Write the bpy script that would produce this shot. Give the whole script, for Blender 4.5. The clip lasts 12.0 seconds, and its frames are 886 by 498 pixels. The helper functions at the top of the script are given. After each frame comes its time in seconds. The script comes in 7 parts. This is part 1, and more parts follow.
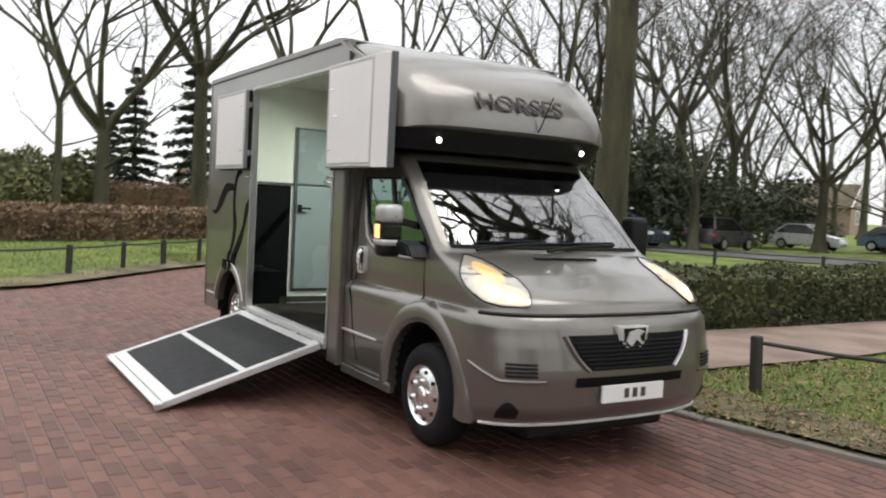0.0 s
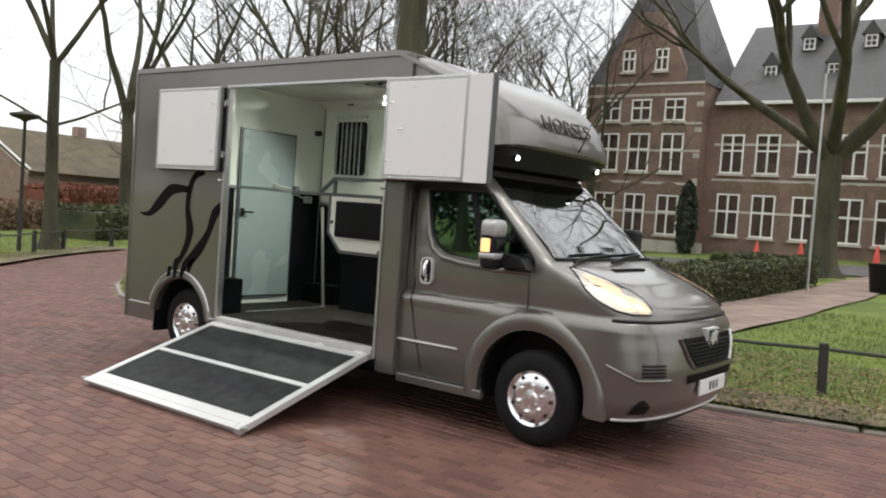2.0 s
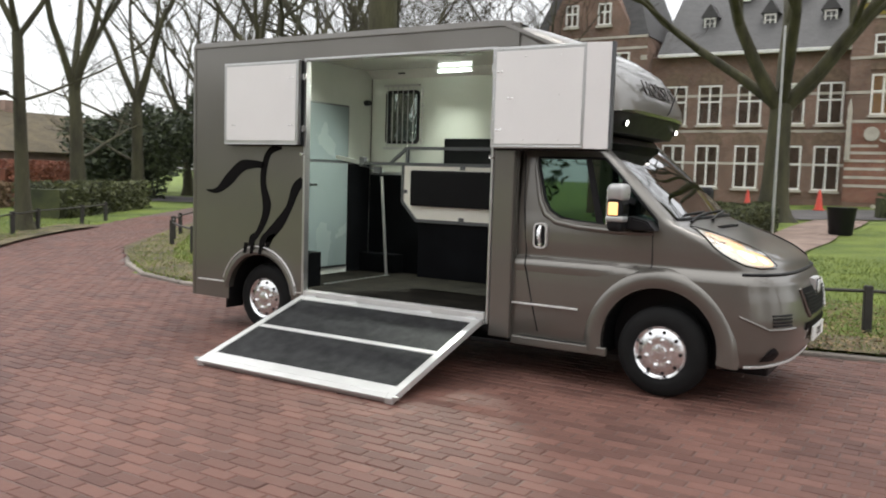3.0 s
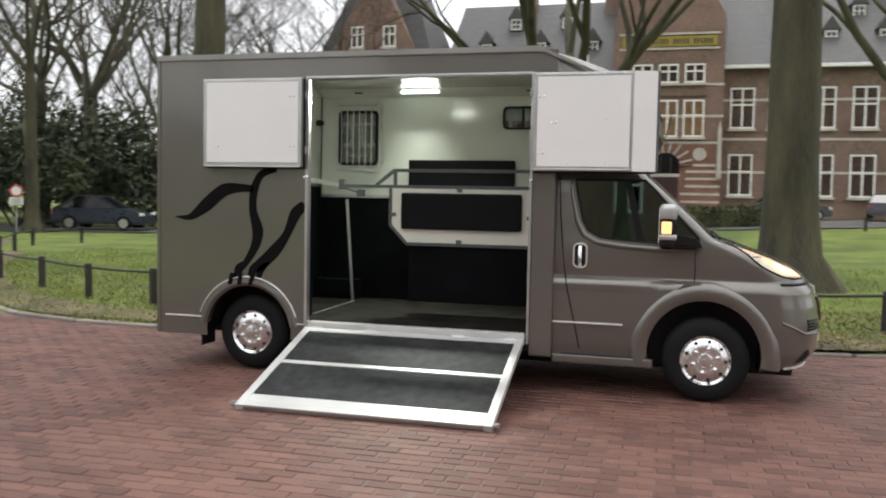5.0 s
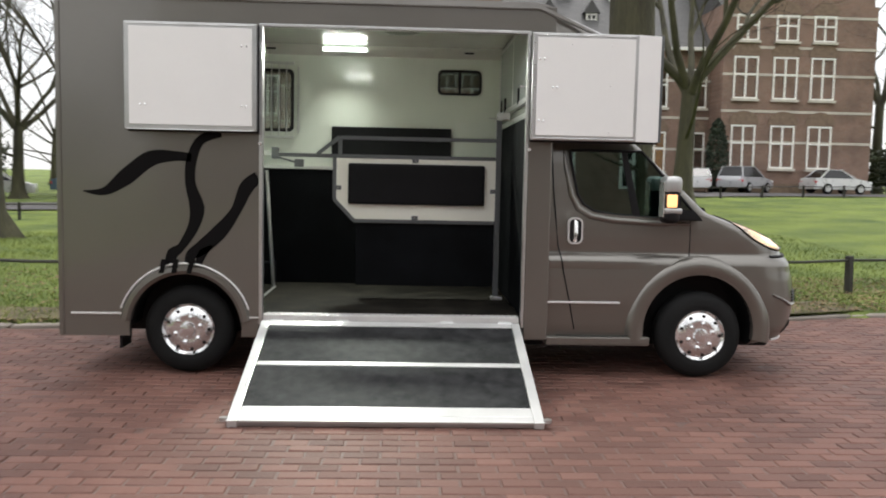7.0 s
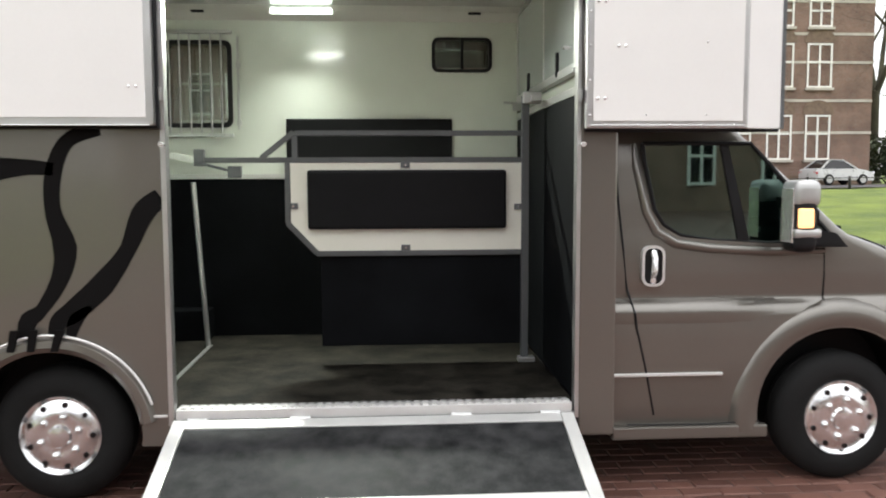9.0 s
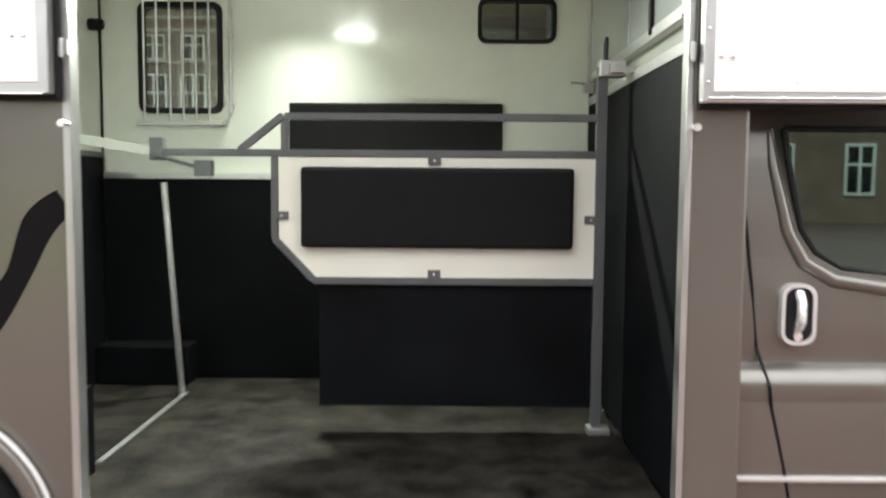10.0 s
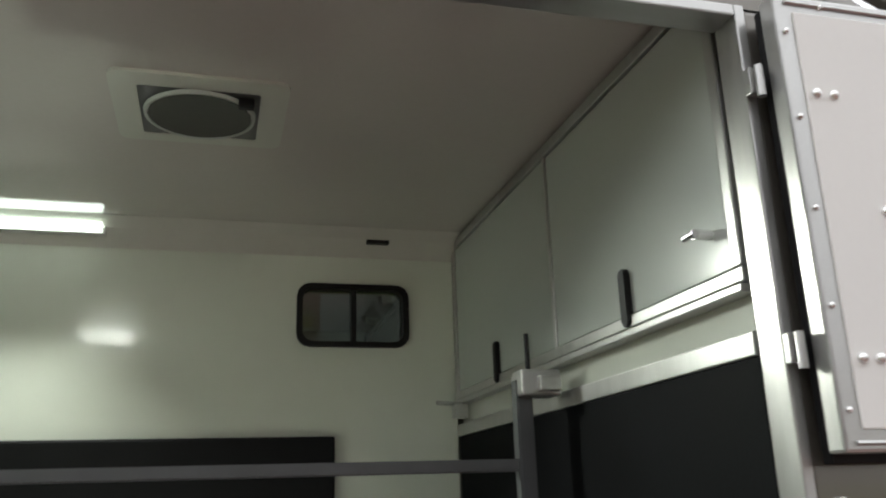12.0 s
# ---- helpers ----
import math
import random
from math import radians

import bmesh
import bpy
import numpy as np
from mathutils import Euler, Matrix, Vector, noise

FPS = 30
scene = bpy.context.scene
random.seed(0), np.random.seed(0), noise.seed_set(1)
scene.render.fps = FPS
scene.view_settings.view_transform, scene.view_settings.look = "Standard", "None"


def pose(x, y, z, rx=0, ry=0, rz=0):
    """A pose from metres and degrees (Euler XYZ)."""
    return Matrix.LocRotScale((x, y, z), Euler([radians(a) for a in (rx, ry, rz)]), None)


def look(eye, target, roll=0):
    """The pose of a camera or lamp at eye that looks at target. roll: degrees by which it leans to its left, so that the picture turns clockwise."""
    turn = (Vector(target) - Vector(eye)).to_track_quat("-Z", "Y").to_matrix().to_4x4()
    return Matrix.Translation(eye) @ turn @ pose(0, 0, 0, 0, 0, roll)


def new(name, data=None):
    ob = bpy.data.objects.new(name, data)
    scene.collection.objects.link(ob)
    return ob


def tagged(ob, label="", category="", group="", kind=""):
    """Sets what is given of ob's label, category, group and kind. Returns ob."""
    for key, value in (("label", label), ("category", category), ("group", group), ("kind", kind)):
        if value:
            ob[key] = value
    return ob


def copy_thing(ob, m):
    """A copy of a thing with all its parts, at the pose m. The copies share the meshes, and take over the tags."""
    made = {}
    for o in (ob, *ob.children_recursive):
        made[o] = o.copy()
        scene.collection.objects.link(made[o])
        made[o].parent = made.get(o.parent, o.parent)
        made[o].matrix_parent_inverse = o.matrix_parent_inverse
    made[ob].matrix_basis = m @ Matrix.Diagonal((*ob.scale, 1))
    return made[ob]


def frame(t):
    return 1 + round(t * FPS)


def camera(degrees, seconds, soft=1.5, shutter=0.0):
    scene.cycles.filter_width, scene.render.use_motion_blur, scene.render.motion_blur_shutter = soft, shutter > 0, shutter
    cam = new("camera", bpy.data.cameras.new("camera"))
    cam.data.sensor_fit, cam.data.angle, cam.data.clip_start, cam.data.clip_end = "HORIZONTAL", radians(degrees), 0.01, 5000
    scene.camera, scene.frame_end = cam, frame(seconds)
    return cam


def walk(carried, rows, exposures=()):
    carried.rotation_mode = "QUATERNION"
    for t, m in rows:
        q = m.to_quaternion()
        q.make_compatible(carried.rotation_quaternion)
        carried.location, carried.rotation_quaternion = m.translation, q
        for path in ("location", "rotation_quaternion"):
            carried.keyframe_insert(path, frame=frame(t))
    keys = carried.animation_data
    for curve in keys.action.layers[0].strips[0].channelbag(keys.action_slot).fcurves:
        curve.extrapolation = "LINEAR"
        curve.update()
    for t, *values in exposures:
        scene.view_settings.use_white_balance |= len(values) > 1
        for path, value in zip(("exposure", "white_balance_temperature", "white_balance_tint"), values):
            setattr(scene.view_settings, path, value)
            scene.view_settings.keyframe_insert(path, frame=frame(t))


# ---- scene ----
cam = camera(55.7, 12.0, soft=1.9, shutter=0.4)
PATH = [
    (0, (8.812, -2.779, 1.645), (7.11, -1.736, 1.533), 3.0),
    (0.5, (8.454, -3.507, 1.668), (6.844, -2.322, 1.599), 1.1),
    (1, (7.982, -4.113, 1.666), (6.488, -2.785, 1.596), 0.2),
    (1.5, (7.504, -4.666, 1.636), (6.163, -3.183, 1.574), 2.0),
    (2, (7.031, -5.144, 1.631), (5.835, -3.543, 1.545), 4.1),
    (2.5, (6.574, -5.657, 1.62), (5.427, -4.023, 1.501), 2.7),
    (2.7, (6.305, -5.864, 1.623), (5.189, -4.212, 1.458), 2.2),
    (4.3, (4.367, -6.816, 1.607), (3.699, -4.934, 1.501), 1.7),
    (4.5, (4.171, -6.883, 1.603), (3.522, -4.993, 1.504), 2.6),
    (5, (3.661, -7.009, 1.604), (3.157, -5.077, 1.489), 1.1),
    (5.5, (2.988, -6.946, 1.578), (2.7, -4.969, 1.479), 0.1),
    (6, (2.392, -6.867, 1.539), (2.206, -4.878, 1.447), 0.7),
    (6.5, (1.954, -6.724, 1.554), (1.911, -4.731, 1.388), -0.1),
    (7, (1.669, -6.472, 1.566), (1.76, -4.481, 1.396), 1.2),
    (7.2, (1.567, -6.257, 1.558), (1.704, -4.266, 1.419), 1.2),
    (9, (1.634, -4.165, 1.636), (1.768, -2.177, 1.463), -0.2),
    (9.5, (1.729, -3.478, 1.593), (1.785, -1.49, 1.386), 1.2),
    (10, (1.806, -2.783, 1.608), (1.797, -0.789, 1.451), 0.4),
    (10.5, (1.836, -2.121, 1.633), (1.853, -0.123, 1.713), 2.0),
    (11, (1.805, -1.625, 1.744), (2.076, 0.323, 2.107), 1.4),
    (11.5, (1.731, -1.346, 1.795), (2.243, 0.513, 2.328), 2.0),
    (12, (1.674, -1.217, 1.821), (2.189, 0.63, 2.388), -1.9),
]
walk(cam, [(t, look(eye, target, roll)) for t, eye, target, roll in PATH],
     [(0, 0.12), (1.5, 0.04), (2.5, 0.2), (4.3, 0.14), (5, 0.12), (6, 0.22), (7, 0.18), (9, 0.62), (10, 1.15), (10.5, 1.22), (11, 0.6), (11.5, 0.1), (12, 0.05)])

# ---- light ----
world = bpy.data.worlds.new("overcast_sky")
scene.world = world
world.use_nodes = True
wn, wl = world.node_tree.nodes, world.node_tree.links
sky = wn.new("ShaderNodeTexSky")
sky.sky_type, sky.sun_disc = "NISHITA", False
sky.sun_elevation, sky.sun_rotation = radians(62), radians(20)
cloud_c = wn.new("ShaderNodeTexCoord")
cloud = wn.new("ShaderNodeTexNoise")
cloud.inputs["Scale"].default_value, cloud.inputs["Detail"].default_value = 2.2, 5
cloud_r = wn.new("ShaderNodeValToRGB")
cloud_r.color_ramp.elements[0].color = (7.2, 7.3, 7.6, 1)
cloud_r.color_ramp.elements[1].color = (9.6, 9.5, 9.3, 1)
wl.new(cloud_c.outputs["Generated"], cloud.inputs["Vector"])
wl.new(cloud.outputs["Fac"], cloud_r.inputs["Fac"])
sky_mix = wn.new("ShaderNodeMix")
sky_mix.data_type = "RGBA"
sky_mix.inputs[0].default_value = 0.88
wl.new(sky.outputs[0], sky_mix.inputs[6])
wl.new(cloud_r.outputs[0], sky_mix.inputs[7])
# an overcast sky is about twice as bright overhead as at the horizon
sky_xyz = wn.new("ShaderNodeSeparateXYZ")
wl.new(cloud_c.outputs["Generated"], sky_xyz.inputs[0])
lift = wn.new("ShaderNodeMapRange")
lift.inputs["From Min"].default_value, lift.inputs["From Max"].default_value = 0.0, 1.0
lift.inputs["To Min"].default_value, lift.inputs["To Max"].default_value = 0.62, 1.45
wl.new(sky_xyz.outputs["Z"], lift.inputs["Value"])
overcast = wn.new("ShaderNodeVectorMath")
overcast.operation = "SCALE"
wl.new(sky_mix.outputs[2], overcast.inputs[0])
wl.new(lift.outputs[0], overcast.inputs["Scale"])
wl.new(overcast.outputs[0], wn["Background"].inputs["Color"])
wn["Background"].inputs["Strength"].default_value = 0.19

sun_data = bpy.data.lights.new("sun", "SUN")
sun_data.energy, sun_data.angle, sun_data.color = 1.0, radians(25), (1.0, 0.97, 0.93)
sun = new("sun", sun_data)
sun.matrix_world = look((0, 0, 40), (-5, -14, 0))


# ---- materials ----
def mat(name, col, rough=0.5, metal=0.0, var=0.15, scale=4.0, bump=0.0, bscale=60.0, coat=0.0, col2=None,
        vary="", spec=0.5, rvar=0.1, stretch=(1, 1, 1), bdist=0.01):
    """Two scales of variation over a base colour, with fine relief."""
    m = bpy.data.materials.new(name)
    m.use_nodes = True
    n, l = m.node_tree.nodes, m.node_tree.links
    b = n["Principled BSDF"]
    b.inputs["Metallic"].default_value = metal
    b.inputs["Specular IOR Level"].default_value = spec
    b.inputs["Coat Weight"].default_value = coat
    b.inputs["Coat Roughness"].default_value = 0.08
    tc = n.new("ShaderNodeTexCoord")
    mp = n.new("ShaderNodeMapping")
    mp.inputs["Scale"].default_value = stretch
    l.new(tc.outputs["Object"], mp.inputs["Vector"])
    big = n.new("ShaderNodeTexNoise")
    big.inputs["Scale"].default_value, big.inputs["Detail"].default_value = scale, 6
    fine = n.new("ShaderNodeTexNoise")
    fine.inputs["Scale"].default_value, fine.inputs["Detail"].default_value = bscale, 4
    l.new(mp.outputs[0], big.inputs["Vector"])
    l.new(mp.outputs[0], fine.inputs["Vector"])
    add = n.new("ShaderNodeMath")
    add.operation, add.use_clamp = "MULTIPLY_ADD", True
    add.inputs[1].default_value = 0.35
    l.new(fine.outputs["Fac"], add.inputs[0])
    sub = n.new("ShaderNodeMath")
    sub.operation = "MULTIPLY_ADD"
    sub.inputs[1].default_value, sub.inputs[2].default_value = 1.3, -0.325
    l.new(big.outputs["Fac"], sub.inputs[0])
    l.new(sub.outputs[0], add.inputs[2])
    last = add.outputs[0]
    if vary:
        if vary == "object":
            src = n.new("ShaderNodeObjectInfo").outputs["Random"]
        else:
            src = n.new("ShaderNodeNewGeometry").outputs["Random Per Island"]
        mixv = n.new("ShaderNodeMath")
        mixv.operation, mixv.use_clamp = "MULTIPLY_ADD", True
        mixv.inputs[1].default_value = 0.5
        half = n.new("ShaderNodeMath")
        half.operation = "MULTIPLY_ADD"
        half.inputs[1].default_value, half.inputs[2].default_value = 0.75, -0.12
        l.new(last, half.inputs[0])
        l.new(src, mixv.inputs[0])
        l.new(half.outputs[0], mixv.inputs[2])
        last = mixv.outputs[0]
    ramp = n.new("ShaderNodeValToRGB")
    lo = [c * (1 - var) for c in col]
    hi = list(col2) if col2 else [min(1, c * (1 + var)) for c in col]
    ramp.color_ramp.elements[0].position, ramp.color_ramp.elements[1].position = 0.2, 0.85
    ramp.color_ramp.elements[0].color, ramp.color_ramp.elements[1].color = (*lo, 1), (*hi, 1)
    l.new(last, ramp.inputs["Fac"])
    l.new(ramp.outputs[0], b.inputs["Base Color"])
    rr = n.new("ShaderNodeMapRange")
    rr.inputs["To Min"].default_value, rr.inputs["To Max"].default_value = max(0.02, rough - rvar), min(1, rough + rvar)
    l.new(big.outputs["Fac"], rr.inputs["Value"])
    l.new(rr.outputs[0], b.inputs["Roughness"])
    if bump:
        bp = n.new("ShaderNodeBump")
        bp.inputs["Strength"].default_value, bp.inputs["Distance"].default_value = bump, bdist
        l.new(fine.outputs["Fac"], bp.inputs["Height"])
        l.new(bp.outputs[0], b.inputs["Normal"])
    return m


def glow(name, col, strength):
    m = bpy.data.materials.new(name)
    m.use_nodes = True
    b = m.node_tree.nodes["Principled BSDF"]
    b.inputs["Base Color"].default_value = (*col, 1)
    b.inputs["Emission Color"].default_value = (*col, 1)
    b.inputs["Emission Strength"].default_value = strength
    return m


def glass(name, tint, rough=0.02, mirror=0.0, face=(0.8, 0.8, 0.8)):
    """Thin pane: see-through with a glossy face."""
    m = bpy.data.materials.new(name)
    m.use_nodes = True
    n, l = m.node_tree.nodes, m.node_tree.links
    tr = n.new("ShaderNodeBsdfTransparent")
    tr.inputs["Color"].default_value = (*tint, 1)
    gl = n.new("ShaderNodeBsdfGlossy")
    gl.inputs["Roughness"].default_value = rough
    gl.inputs["Color"].default_value = (*face, 1)
    fr = n.new("ShaderNodeFresnel")
    fr.inputs["IOR"].default_value = 1.52
    mx = n.new("ShaderNodeMixShader")
    ad = n.new("ShaderNodeMath")
    ad.operation, ad.use_clamp = "MULTIPLY_ADD", True
    ad.inputs[1].default_value, ad.inputs[2].default_value = 1.6, mirror
    l.new(fr.outputs[0], ad.inputs[0])
    l.new(ad.outputs[0], mx.inputs["Fac"])
    l.new(tr.outputs[0], mx.inputs[1])
    l.new(gl.outputs[0], mx.inputs[2])
    l.new(mx.outputs[0], n["Material Output"].inputs["Surface"])
    return m


PAINT = mat("grey_metallic_paint", (0.168, 0.157, 0.138), 0.30, 0.62, var=0.05, scale=1.2, coat=0.8, rvar=0.04)
WHITE = mat("white_panel", (0.78, 0.77, 0.75), 0.35, var=0.03, scale=2, rvar=0.08)
CREAM = mat("cream_board", (0.74, 0.72, 0.64), 0.4, var=0.03, scale=3)
WALLW = mat("glossy_white_wall", (0.66, 0.69, 0.62), 0.12, var=0.03, scale=1.5, bump=0.08, bscale=9, coat=0.3, rvar=0.04, stretch=(1.5, 1.5, 1.5))
CEIL = mat("ceiling_white", (0.60, 0.58, 0.545), 0.08, var=0.05, scale=1.2, rvar=0.02)
ALU = mat("brushed_aluminium", (0.53, 0.53, 0.52), 0.34, 0.85, var=0.08, scale=6, bump=0.08, bscale=220, stretch=(1, 6, 1), bdist=0.002)
ALUW = mat("anodised_edge", (0.68, 0.675, 0.66), 0.38, 0.5, var=0.06, scale=5, rvar=0.1)
CHROME = mat("chrome", (0.92, 0.92, 0.91), 0.22, 0.75, var=0.05, scale=8, rvar=0.05)
STEEL = mat("grey_steel_tube", (0.11, 0.115, 0.12), 0.42, 0.4, var=0.1, scale=9, bump=0.05, bscale=150, bdist=0.002)
RUBBER = mat("black_rubber_lining", (0.0046, 0.005, 0.006), 0.65, var=0.5, scale=3, spec=0.06, bump=0.15, bscale=120, rvar=0.12, bdist=0.003)
MATF = mat("scuffed_rubber_floor", (0.003, 0.003, 0.003), 0.75, var=0.8, scale=7, spec=0.06, col2=(0.036, 0.032, 0.026), bump=0.5, bscale=45, rvar=0.15, bdist=0.004)
RAMPM = mat("ramp_rubber", (0.007, 0.0075, 0.0085), 0.62, var=0.5, scale=11, spec=0.15, col2=(0.042, 0.042, 0.043), bump=0.35, bscale=160, rvar=0.15, bdist=0.003)
PADM = mat("padded_vinyl", (0.006, 0.006, 0.007), 0.5, var=0.2, scale=8, spec=0.14, bump=0.15, bscale=200, bdist=0.002)
TYRE = mat("tyre_rubber", (0.009, 0.009, 0.009), 0.75, spec=0.2, var=0.3, scale=9, bump=0.3, bscale=90, bdist=0.004)
BLACK = mat("black_plastic", (0.008, 0.008, 0.009), 0.5, spec=0.25, var=0.2, scale=7, bump=0.1, bscale=200, bdist=0.002)
GLOSSB = mat("gloss_black", (0.006, 0.006, 0.007), 0.12, var=0.2, scale=3, rvar=0.04)
DECAL = mat("black_decal", (0.005, 0.0045, 0.0045), 0.7, var=0.1, scale=5, spec=0.08)
DARKIN = mat("cab_interior_dark", (0.03, 0.032, 0.034), 0.7, var=0.2, scale=6, bump=0.1)
SEATM = mat("seat_cloth", (0.06, 0.062, 0.066), 0.85, var=0.25, scale=12, bump=0.2, bscale=300, bdist=0.002)
DOORB = mat("pale_blue_grey_panel", (0.24, 0.29, 0.29), 0.25, var=0.04, scale=1.5, bump=0.03, bscale=10)
CUPB = mat("locker_panel", (0.52, 0.56, 0.53), 0.18, var=0.03, scale=1.5, rvar=0.05)
# the bulb's light on the reflector, put in as emission of the bowls
GLOWREF = glow("self_glowing_reflector", (1.0, 0.68, 0.36), 0.85)
AMBREF = glow("amber_self_glowing_reflector", (1.0, 0.62, 0.30), 0.5)
REFL = mat("lamp_reflector", (0.8, 0.77, 0.70), 0.3, 0.6, var=0.05, scale=14, bump=0.2, bscale=60)
PLATE = mat("plate_white", (0.75, 0.75, 0.73), 0.4, var=0.04)
GREYT = mat("grey_text", (0.05, 0.045, 0.04), 0.4, var=0.1)
WIND = glass("windscreen_glass", (0.30, 0.37, 0.35), mirror=0.13)
SIDEG = glass("side_glass", (0.13, 0.22, 0.20), mirror=0.17, face=(0.56, 0.80, 0.72))
SLIDEG = glass("sliding_window_glass", (0.30, 0.34, 0.32), mirror=0.08)
PANE = glass("window_glass", (0.6, 0.65, 0.62), mirror=0.06)
LENS = glass("lamp_lens", (0.95, 0.95, 0.93), mirror=0.04)
BULB = glow("headlamp_bulb", (1.0, 0.88, 0.66), 2.4)
SPOT = glow("spot_led", (1.0, 0.97, 0.9), 7.0)
LED = glow("led_strip", (0.86, 1.0, 0.88), 6.0)
LEDD = glow("small_led_strip", (0.88, 1.0, 0.92), 2.0)
AMBER = glow("amber_indicator", (1.0, 0.55, 0.22), 1.1)

ROOFM = mat("grey_roof_edge", (0.27, 0.26, 0.245), 0.35, 0.4, var=0.1, scale=3, rvar=0.08)
SILVER = mat("silver_plastic", (0.42, 0.42, 0.41), 0.3, 0.4, var=0.05, scale=6, coat=0.3)
TRIMC = mat("wheel_trim_chrome", (0.80, 0.80, 0.80), 0.2, 0.92, var=0.1, scale=14, bump=0.25, bscale=16, rvar=0.08, bdist=0.006)
BRICK = mat("road_clinker", (0.100, 0.0435, 0.032), 0.64, spec=0.45, var=0.18, scale=0.9, col2=(0.178, 0.084, 0.063), bump=0.5, bscale=55, vary="island", rvar=0.14, bdist=0.006)
BRICKO = mat("road_clinker_single", (0.100, 0.0435, 0.032), 0.64, spec=0.45, var=0.18, scale=0.9, col2=(0.178, 0.084, 0.063), bump=0.5, bscale=55, vary="object", rvar=0.14, bdist=0.006)
JOINT = mat("road_joint_sand", (0.08, 0.043, 0.034), 0.55, var=0.15, scale=0.9, bump=0.5, bscale=60, col2=(0.14, 0.08, 0.065))
GRASS = mat("grass_ground", (0.075, 0.13, 0.018), 0.9, var=0.35, scale=0.6, col2=(0.21, 0.265, 0.045), bump=0.9, bscale=35, bdist=0.04)
VERGE = mat("leaf_strewn_earth", (0.09, 0.075, 0.04), 0.95, var=0.5, scale=1.6, col2=(0.24, 0.20, 0.11), bump=0.9, bscale=40, bdist=0.03)
BLADE = mat("grass_blade", (0.10, 0.165, 0.024), 0.7, var=0.4, scale=0.8, col2=(0.29, 0.34, 0.08), vary="island")
LEAFD = mat("fallen_leaf", (0.12, 0.075, 0.035), 0.8, var=0.5, scale=3, col2=(0.36, 0.25, 0.13), vary="island")
GRAVEL = mat("pinkish_gravel", (0.22, 0.15, 0.12), 0.9, var=0.25, scale=1.5, col2=(0.36, 0.27, 0.22), bump=0.8, bscale=120, bdist=0.01)
ASPH = mat("grey_asphalt", (0.07, 0.066, 0.064), 0.85, var=0.25, scale=0.8, col2=(0.13, 0.122, 0.118), bump=0.5, bscale=120)
KERB = mat("concrete_kerb", (0.24, 0.21, 0.18), 0.85, var=0.25, scale=4, bump=0.4, bscale=90, vary="object")
BARK = mat("mossy_bark", (0.05, 0.043, 0.028), 0.9, var=0.45, scale=2.2, col2=(0.105, 0.10, 0.055), bump=0.9, bscale=22, stretch=(1, 1, 0.25), bdist=0.03)
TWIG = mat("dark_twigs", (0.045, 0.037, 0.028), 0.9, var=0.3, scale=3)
# the twig colour paled to put distance haze into it
TWIG_HAZE = mat("haze_paled_twigs", (0.11, 0.095, 0.08), 0.9, var=0.3, scale=2)
HEDGE = mat("hedge_leaf", (0.03, 0.04, 0.014), 0.7, var=0.5, scale=1.5, col2=(0.12, 0.13, 0.045), vary="island")
HEDGEB = mat("beech_hedge_leaf", (0.13, 0.08, 0.05), 0.8, var=0.4, scale=1.5, col2=(0.30, 0.20, 0.12), vary="island")
REDH = mat("russet_hedge_leaf", (0.18, 0.06, 0.035), 0.8, var=0.4, scale=1.5, col2=(0.34, 0.13, 0.075), vary="island")
EVERG = mat("evergreen_leaf", (0.022, 0.036, 0.014), 0.65, var=0.5, scale=0.7, col2=(0.075, 0.095, 0.04), vary="island")
FIR = mat("fir_needles", (0.016, 0.028, 0.016), 0.75, var=0.4, scale=1, col2=(0.05, 0.07, 0.04), vary="island")
SHRUB = mat("olive_shrub_leaf", (0.06, 0.07, 0.02), 0.8, var=0.4, scale=1, col2=(0.17, 0.17, 0.06), vary="island")
POSTM = mat("weathered_post", (0.035, 0.032, 0.028), 0.85, var=0.3, scale=8, bump=0.4, bscale=60)
RAIL = mat("dark_metal_rail", (0.04, 0.036, 0.03), 0.5, 0.3, var=0.3, scale=8)
SLATE = mat("slate_roof", (0.058, 0.056, 0.055), 0.6, var=0.3, scale=2, bump=0.6, bscale=9, stretch=(1, 1, 2.5), bdist=0.05)
RTILE = mat("mossy_roof_tile", (0.075, 0.06, 0.035), 0.85, var=0.3, scale=1, col2=(0.14, 0.11, 0.06), bump=0.8, bscale=8, stretch=(1, 1, 2), bdist=0.06)
STONE = mat("pale_sandstone", (0.52, 0.48, 0.41), 0.8, var=0.2, scale=2, bump=0.3, bscale=30)
WPAINT = mat("white_window_paint", (0.82, 0.81, 0.76), 0.5, var=0.05, scale=3)
CURT = mat("dim_room", (0.035, 0.03, 0.026), 0.6, var=0.5, scale=1.2, col2=(0.13, 0.11, 0.09))
DOORM = mat("dark_oak_door", (0.035, 0.015, 0.011), 0.5, var=0.3, scale=4)
GOLD = mat("gilded_band", (0.34, 0.27, 0.05), 0.5, 0.2, var=0.2, scale=5)
WARMW = glow("lit_room", (1.0, 0.50, 0.20), 0.9)
HOUSEW = mat("pale_brick_house", (0.30, 0.21, 0.17), 0.85, var=0.2, scale=3, bump=0.3, bscale=30)
ORANGE = mat("orange_plastic", (0.7, 0.09, 0.06), 0.5, var=0.1)
REDS = mat("red_sign_border", (0.5, 0.03, 0.03), 0.4, var=0.08)


